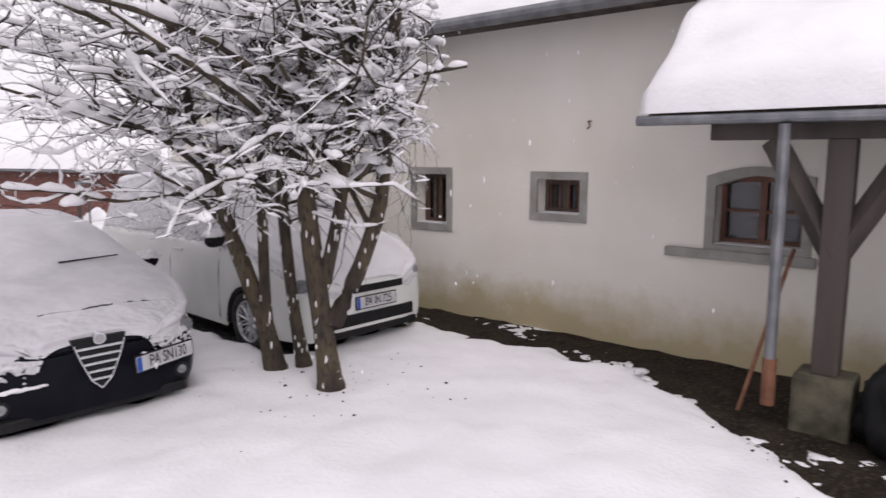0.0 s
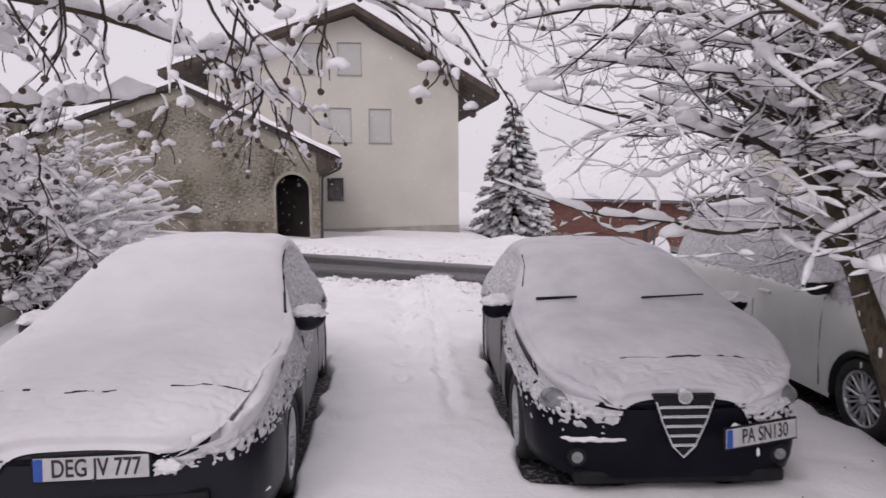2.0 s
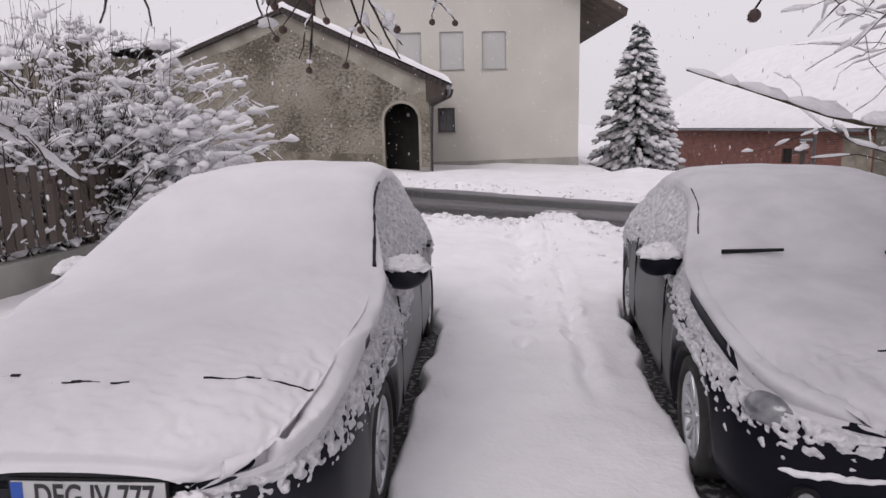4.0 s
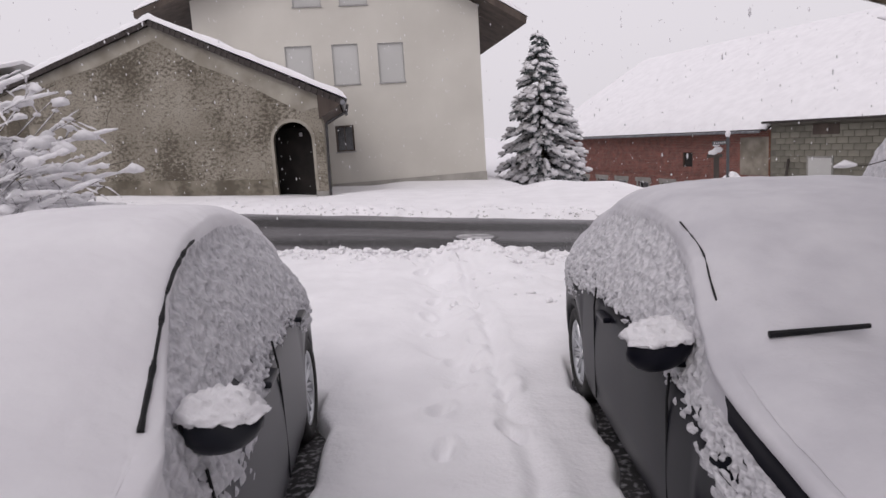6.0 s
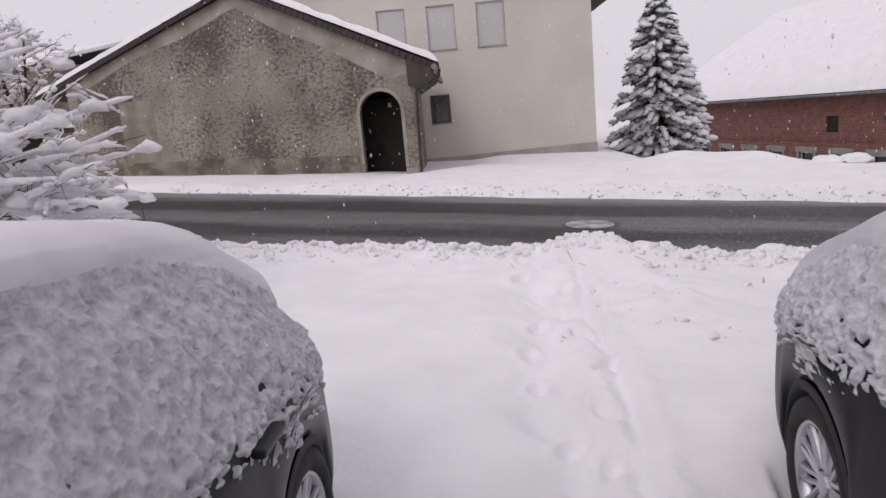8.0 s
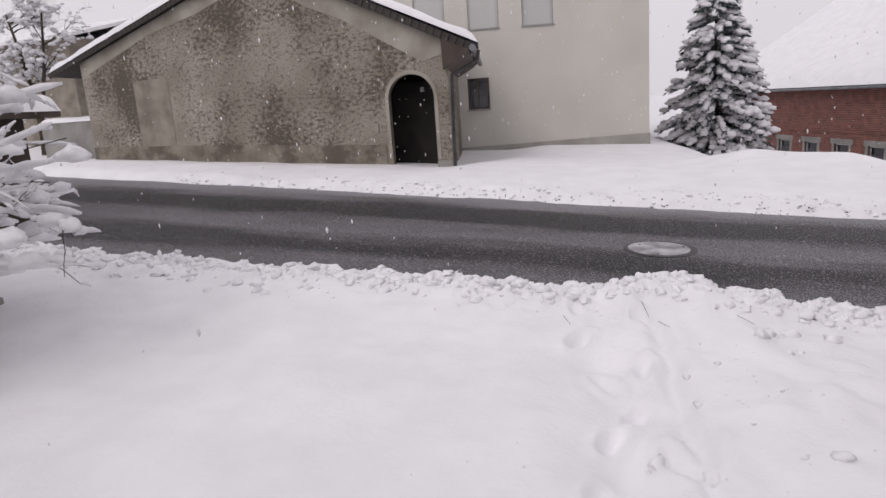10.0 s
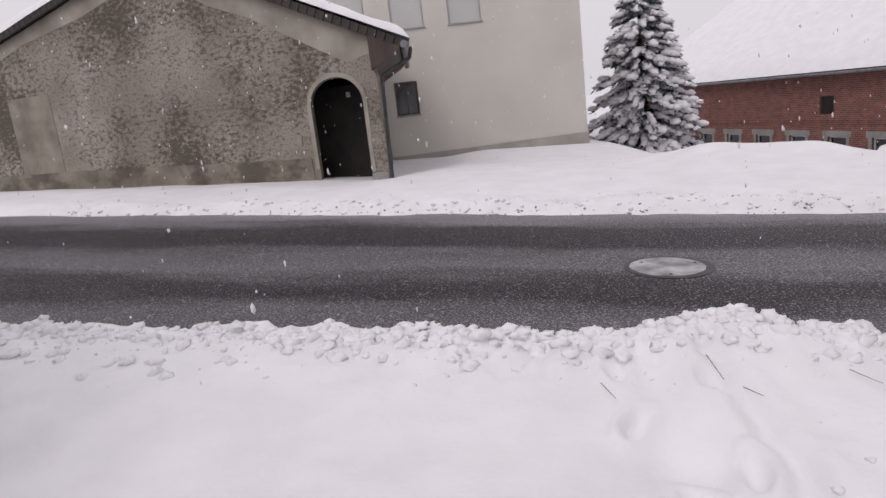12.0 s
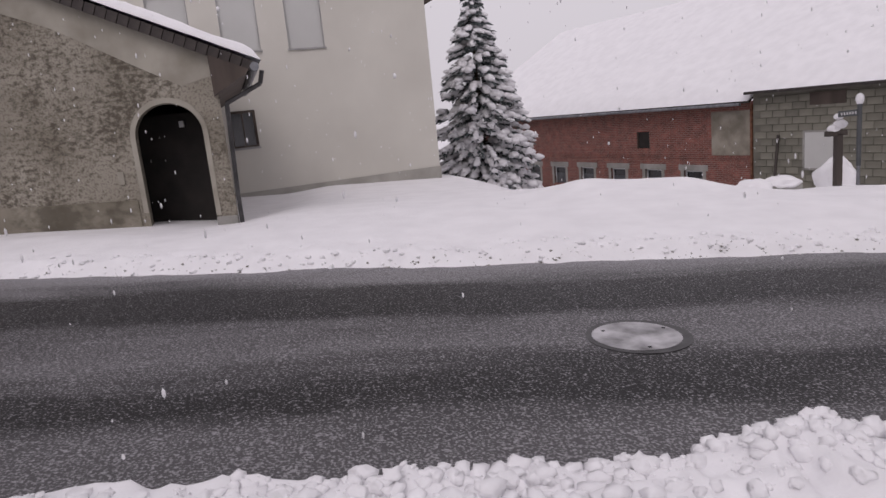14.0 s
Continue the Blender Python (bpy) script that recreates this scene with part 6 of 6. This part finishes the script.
canes = empty("bare_canes", pose(-5.6, 9.2, 0.2), "upright bare canes standing behind the shrub", "shrub")
raw_part("cane_tangle", *tubes([wander(rng, (rng.uniform(-2.3, -0.25), rng.uniform(-0.8, 0.9), 0), (rng.gauss(0, 0.10), rng.gauss(0, 0.10), 1), rng.uniform(2.3, 3.3), 0.009, 0.003, 7, 0.035) for _ in range(110)], 4),
         TWIG, canes, "thin upright canes", kind="stuff")

# snowy tree beyond the annex
rng = random.Random(63)
garden_tree = empty("garden_tree", pose(-18.8, 24.4, 0.8), "snow-laden garden tree beyond the annex", "tree")
stems = [stem((0.0, 0.0, -0.3), (0.05, 0.0, 1.2), (-0.2, 0.1, 2.8), (-0.6, 0.1, 4.6), r0=0.11, r1=0.03), stem((0.05, 0.0, 1.1), (0.5, 0.1, 2.8), (0.9, 0.0, 4.5), r0=0.07, r1=0.03)]
tiers = woody(rng, stems, (14, 8, 4), (1.5, 0.7, 0.35), (0.024, 0.010, 0.006), (0.02, 0.0, 0.0), (1.2, 1.0, 0.9), start=0.35)
raw_part("trunk", *tubes(stems, 8), BARK, garden_tree, "forked dark trunk")
raw_part("twig_tangle", *tubes(tiers[1] + tiers[2] + tiers[3], 4), TWIG, garden_tree, "bare twigs", kind="stuff")
pads = []
for b in tiers[1] + tiers[2]:
    for _ in range(4):
        q, r2, d2 = on_branch(b, rng.uniform(0.15, 1.0))
        pads.append((q, rng.uniform(0.03, 0.10), math.atan2(d2[1], d2[0])))
clump_skin("snow_pad", pads, garden_tree, "snow heaped along the branches")

# fir beside the house
rng = random.Random(5)
fir = empty("fir_tree", pose(2.62, 37.0, -1.7), "tall conical fir laden with snow beside the house", "tree")
raw_part("trunk", *tubes([stem((0, 0, -0.5), (0, 0, 4), (0, 0, 8.2), r0=0.16, r1=0.02)], 8), BARK, fir)
nv, nf, boughs, clumps = [], [], [], []
H = 8.15
for lev in range(30):
    z0 = z = 0.35 + (H - 0.5) * (lev / 30) ** 1.02
    reach = 2.5 * (1 - z / H) ** 0.80 + 0.10
    for k in range(int(8 + reach * 7)):
        a = rng.uniform(0, 2 * math.pi)
        z = z0 + rng.uniform(-0.30, 0.30)
        L = reach * rng.uniform(0.60, 1.15)
        n = 6
        pts = np.array([(math.cos(a) * L * f, math.sin(a) * L * f, z + 0.10 * L * f - 0.42 * L * f * f + 0.10 * L * f ** 4) for f in np.linspace(0, 1, n)])
        b = (pts, np.linspace(0.018, 0.005, n))
        boughs.append(b)
        for j in range(26):
            f = rng.uniform(0.22, 1.0)
            p, r, d = on_branch(b, f)
            d = d / np.linalg.norm(d)
            s = np.cross(d, (0, 0, 1)) * rng.choice((-1, 1))
            w = d * 0.75 + s * rng.uniform(0.35, 1.0) + np.array([0, 0, rng.uniform(-0.65, 0.05)])
            w /= np.linalg.norm(w)
            ln, wd = rng.uniform(0.16, 0.36), 0.036
            o = np.cross(w, (rng.gauss(0, 1), rng.gauss(0, 1), rng.gauss(0, 1)))
            o = o / np.linalg.norm(o) * wd
            i = len(nv)
            nv += [p - o * 0.4, p + w * ln * 0.5 - o, p + w * ln, p + w * ln * 0.5 + o]
            nf.append((i, i + 1, i + 2, i + 3))
        for f in (0.45, 0.6, 0.75, 0.87, 0.98):
            if rng.random() < 0.92:
                p, r, d = on_branch(b, f)
                clumps.append((p + np.array([0, 0, 0.045]), rng.uniform(0.06, 0.19) * (0.65 + 0.25 * reach), a))
raw_part("bough_tangle", *tubes(boughs, 4), TWIG, fir, "drooping boughs", kind="stuff")
raw_part("needle_cover", nv, nf, FIR_NEEDLE, fir, "dark blue-green needle sprays", kind="stuff")
clump_skin("snow_pad", clumps, fir, "snow pads on the boughs")

# ---- fence ----
rng = random.Random(9)
fence = empty("picket_fence", pose(-5.5, 6.6, 0.0), "weathered wooden picket fence on a low concrete wall", "fence")
part("base_wall", boxed(-0.14, 0.12, -0.6, 4.6, -0.1, 0.44, bevel=0.02), CONCRETE, fence, "low concrete wall")
for k in range(36):
    y = -0.5 + k * 0.142
    h = 1.44 + rng.uniform(-0.03, 0.03)
    bm = prism(bmesh.new(), [(-0.05, 0.55), (0.05, 0.55), (0.05, h - 0.06), (0.0, h), (-0.05, h - 0.06)], -0.011, 0.011)
    part("picket", bm, FENCE_WOOD, fence, m=pose(0.075, y, 0, rng.uniform(-1, 1), rng.uniform(-1.5, 1.5), 90))
    part("picket_snow", boxed(-0.02, 0.02, -0.05, 0.05, 0, 0.035, bevel=0.014), SNOW_ROUGH, fence, m=pose(0.075, y, h - 0.035))
for z in (0.74, 1.20):
    part("rail", boxed(0.02, 0.062, -0.6, 4.6, z - 0.04, z + 0.04), FENCE_WOOD, fence)
for y in (-0.4, 2.35, 4.5):
    part("post", boxed(-0.07, 0.02, y - 0.06, y + 0.06, 0.44, 1.62, bevel=0.01), FENCE_WOOD, fence)
pole = empty("garden_pole", pose(-6.6, 10.3, 0.3), "weathered wooden pole with a cap of snow", "pole")
part("shaft", rod(bmesh.new(), (0, 0, -0.2), (0, 0, 2.75), 0.10, 10), GREY_WOOD, pole)
bm = bmesh.new()
bmesh.ops.create_uvsphere(bm, u_segments=12, v_segments=8, radius=0.11, matrix=Matrix.Translation((0, 0, 2.76)) @ Matrix.Diagonal((1, 1, 0.6, 1)))
part("snow_cap", bm, SNOW_ROUGH, pole, smooth=True)
hut = empty("garden_hut", pose(-9.6, 12.2, 0.2, 0, 0, 12), "dark timber garden hut under snow", "hut")
part("wall", boxed(-1.6, 1.6, 0, 2, -0.2, 1.75), DARK_WOOD, hut)
for k in range(16):
    part("board", boxed(-1.6 + k * 0.2, -1.6 + k * 0.2 + 0.19, -0.02, 0.0, -0.2, 1.75), DARK_WOOD, hut)
part("roof", boxed(-1.9, 1.9, -0.35, 2.4, 1.75, 1.83), DARK_WOOD, hut)
snow_layer("roof_snow", hut, [(-1.92, 1.83), (1.92, 1.83)], -0.38, 2.4, 0.25, 75, label="deep roof snow")


# ---- things by the far roadside ----
def lump(name, at, size, seed, label, mat=SNOW, category="snow heap"):
    bm = bmesh.new()
    bmesh.ops.create_icosphere(bm, subdivisions=4, radius=1.0)
    for v in bm.verts:
        k = 1 + 0.22 * noise.noise(v.co * 1.6 + Vector((seed, 0, 0))) + 0.06 * noise.noise(v.co * 5 + Vector((0, seed, 0)))
        v.co = Vector((v.co.x * size[0], v.co.y * size[1], v.co.z * size[2])) * k
    return thing(name, bm, mat, label, category, m=pose(*at), smooth=True)


def at_ground(x, y):
    return float(snow_height(np.array([x]), np.array([y]))[0])


gz = at_ground(5.55, 19.3)
sign = empty("street_sign", pose(5.55, 19.3, gz), "grey metal pole with a dark street name plate, snow on top", "sign")
part("pole", rod(bmesh.new(), (0, 0, -0.3), (0, 0, 1.28), 0.026, 12), METAL, sign)
part("sleeve", rod(bmesh.new(), (0, 0, 0.30), (0, 0, 1.24), 0.034, 12), SIGN_BLUE, sign, "dark blue-grey sleeve")
plate = part("name_plate", boxed(-0.34, -0.03, -0.012, 0.012, 1.06, 1.15, bevel=0.004), SIGN_BLUE, sign, "dark street name plate")
for k in range(6):
    part("unreadable_letter", boxed(-0.31 + k * 0.045, -0.285 + k * 0.045, -0.0145, -0.011, 1.085, 1.125), PLATE_WHITE, plate)
bm = bmesh.new()
bmesh.ops.create_uvsphere(bm, u_segments=12, v_segments=8, radius=0.06, matrix=Matrix.Translation((0, 0, 1.30)) @ Matrix.Diagonal((1, 1, 1.5, 1)))
part("snow_cap", bm, SNOW_ROUGH, sign, smooth=True)
gz = at_ground(5.36, 19.5)
stub = empty("wooden_post", pose(5.36, 19.5, gz), "squat weathered wooden post with snow heaped on it", "post")
part("shaft", boxed(-0.05, 0.05, -0.05, 0.05, -0.3, 0.82, bevel=0.012), GREY_WOOD, stub)
part("cross_piece", boxed(-0.2, 0.12, -0.05, 0.05, 0.78, 0.86, bevel=0.01), GREY_WOOD, stub)
bm = bmesh.new()
for p, r in (((-0.08, 0, 0.89), 0.09), ((0.03, 0, 0.95), 0.10), ((0.0, 0, 1.07), 0.07)):
    bmesh.ops.create_icosphere(bm, subdivisions=2, radius=r, matrix=Matrix.Translation(p) @ Matrix.Diagonal((1.15, 0.8, 0.75, 1)))
part("snow_heap", bm, SNOW_ROUGH, stub, smooth=True)
lump("snowed_in_boulder", (5.98, 20.4, at_ground(5.98, 20.4) + 0.10), (0.34, 0.3, 0.44), 3, "tall boulder thickly covered with snow")
lump("snow_heap", (4.45, 20.3, at_ground(4.45, 20.3) + 0.02), (0.30, 0.26, 0.16), 5, "rounded snow heap beside the road")
lump("snow_heap", (5.0, 20.4, at_ground(5.0, 20.4) + 0.14), (0.30, 0.26, 0.12), 7, "snow cap lying on a dark low trough")
trough = thing("stone_trough", boxed(-0.26, 0.26, -0.15, 0.15, -0.25, 0.12, bevel=0.02), STONE_TRIM, "dark stone trough under a snow cap", "trough", m=pose(5.0, 20.35, at_ground(5.0, 20.35)))

# ---- clods, crumbs and sticks on the banks ----
rng = random.Random(77)
bm = bmesh.new()
bmesh.ops.create_icosphere(bm, subdivisions=1, radius=1.0)
ico1 = np.array([v.co[:] for v in bm.verts])
ico1_f = [tuple(v.index for v in f.verts) for f in bm.faces]
bm.free()


def scatter(name, places, mat, label, flat=0.7):
    vs, fs, total = [], [], 0
    for x, y, z, r in places:
        base, bf = (ICO, ICO_F) if r > 0.022 else (ico1, ico1_f)
        o = Vector((rng.uniform(-50, 50), rng.uniform(-50, 50), 0))
        k = np.array([[1 + 0.7 * noise.noise(Vector(v) * 1.3 + o) + 0.45 * noise.noise(Vector(v) * 3.1 + o)] for v in base])
        s = base * np.array([r * rng.uniform(0.7, 1.4), r * rng.uniform(0.7, 1.3), r * flat]) * k
        a = rng.uniform(0, 6.28)
        s = s @ np.array([[math.cos(a), math.sin(a), 0], [-math.sin(a), math.cos(a), 0], [0, 0, 1]])
        vs.append(s + np.array([x, y, z + r * flat * 0.2]))
        fs += [tuple(total + q for q in f) for f in bf]
        total += len(base)
    return raw_part(name, np.concatenate(vs), fs, mat, None, label, True, "stuff", "snow")


def spots(n, fx, fy, r0, r1, power=2.5):
    xs = np.array([fx() for _ in range(n)])
    ys = np.array([fy(x) for x in xs])
    zs = snow_height(xs, ys)
    return [(x, y, z, r0 + (r1 - r0) * rng.random() ** power) for x, y, z in zip(xs, ys, zs)]


scatter("snow_clods", spots(3600, lambda: rng.uniform(-7.5, 3.0), lambda x: near_edge(x) - 0.02 - abs(rng.gauss(0, 0.26)), 0.005, 0.050, 4.0), DIRTY_SNOW, "ploughed clods of snow along the roadside")
scatter("mound_clods", spots(130, lambda: rng.gauss(0.35, 0.55), lambda x: rng.uniform(9.6, 12.2), 0.006, 0.05, 4.0), DIRTY_SNOW, "loose clods in the trodden snow")
scatter("far_clods", spots(1200, lambda: rng.uniform(-9, 7), lambda x: far_edge(x) + 0.02 + abs(rng.gauss(0, 0.22)), 0.005, 0.035, 4.0), DIRTY_SNOW, "crumbs of snow along the far roadside")
scatter("road_grit", spots(500, lambda: rng.uniform(-9, 7), lambda x: far_edge(x) + rng.gauss(0.0, 0.07), 0.005, 0.020), STONE_TRIM, "dark gritty crumbs at the snow edge")
scatter("soil_crumbs", spots(420, lambda: rng.uniform(4.3, 6.2), lambda x: np.interp(x, [4.3, 5.4, 6.2], [0.3, 1.6, 5.5]) + rng.gauss(-0.1, 0.28), 0.005, 0.018), SOIL, "crumbs of dark soil and dead leaves")
scatter("snow_patches", spots(420, lambda: rng.uniform(4.4, 6.3), lambda x: np.interp(x, [4.4, 5.4, 6.3], [0.1, 1.5, 5.6]) + rng.gauss(-0.2, 0.22), 0.012, 0.075, 2.0), SNOW, "thin patches of snow on the bare soil", 0.22)
scatter("bark_litter", spots(45, lambda: rng.gauss(3.5, 0.55), lambda x: rng.gauss(4.1, 0.5), 0.006, 0.018), TWIG, "bits of bark fallen round the tree")
for (x0, y0, x1, y1, r) in ((-0.78, 11.62, -0.72, 11.50, 0.004), (-0.25, 11.75, -0.20, 11.62, 0.005), (-0.14, 11.5, -0.08, 11.40, 0.005), (0.35, 11.6, 0.44, 11.48, 0.004)):
    a, b = at_ground(x0, y0), at_ground(x1, y1)
    thing("fallen_twig", rod(bmesh.new(), (x0, y0, a + 0.02), (x1, y1, b + 0.02), r * 0.45, 6, r * 0.25), TWIG, "short broken twig lying on the snow", "twig")

# ---- snowflakes in the air ----
places = []
while len(places) < 2200:
    x, y, z = rng.uniform(-9, 9), rng.uniform(1.5, 22), rng.uniform(0.3, 5)
    if abs(x - (0.75 - 0.13 * y)) > 1.2 or y > 12.2:
        places.append((x, y, z, rng.uniform(0.004, 0.009)))
flakes_v, flakes_f = [], []
for x, y, z, r in places:
    i = len(flakes_v) * len(ico1)
    flakes_v.append(ico1 * np.array([r, r, r * rng.uniform(1.2, 3.6)]) + np.array([x, y, z]))
    flakes_f += [tuple(i + q for q in f) for f in ico1_f]
raw_part("snowflakes", np.concatenate(flakes_v), flakes_f, SNOW_ROUGH, None, "falling snowflakes in the air", True, "stuff", "snow")
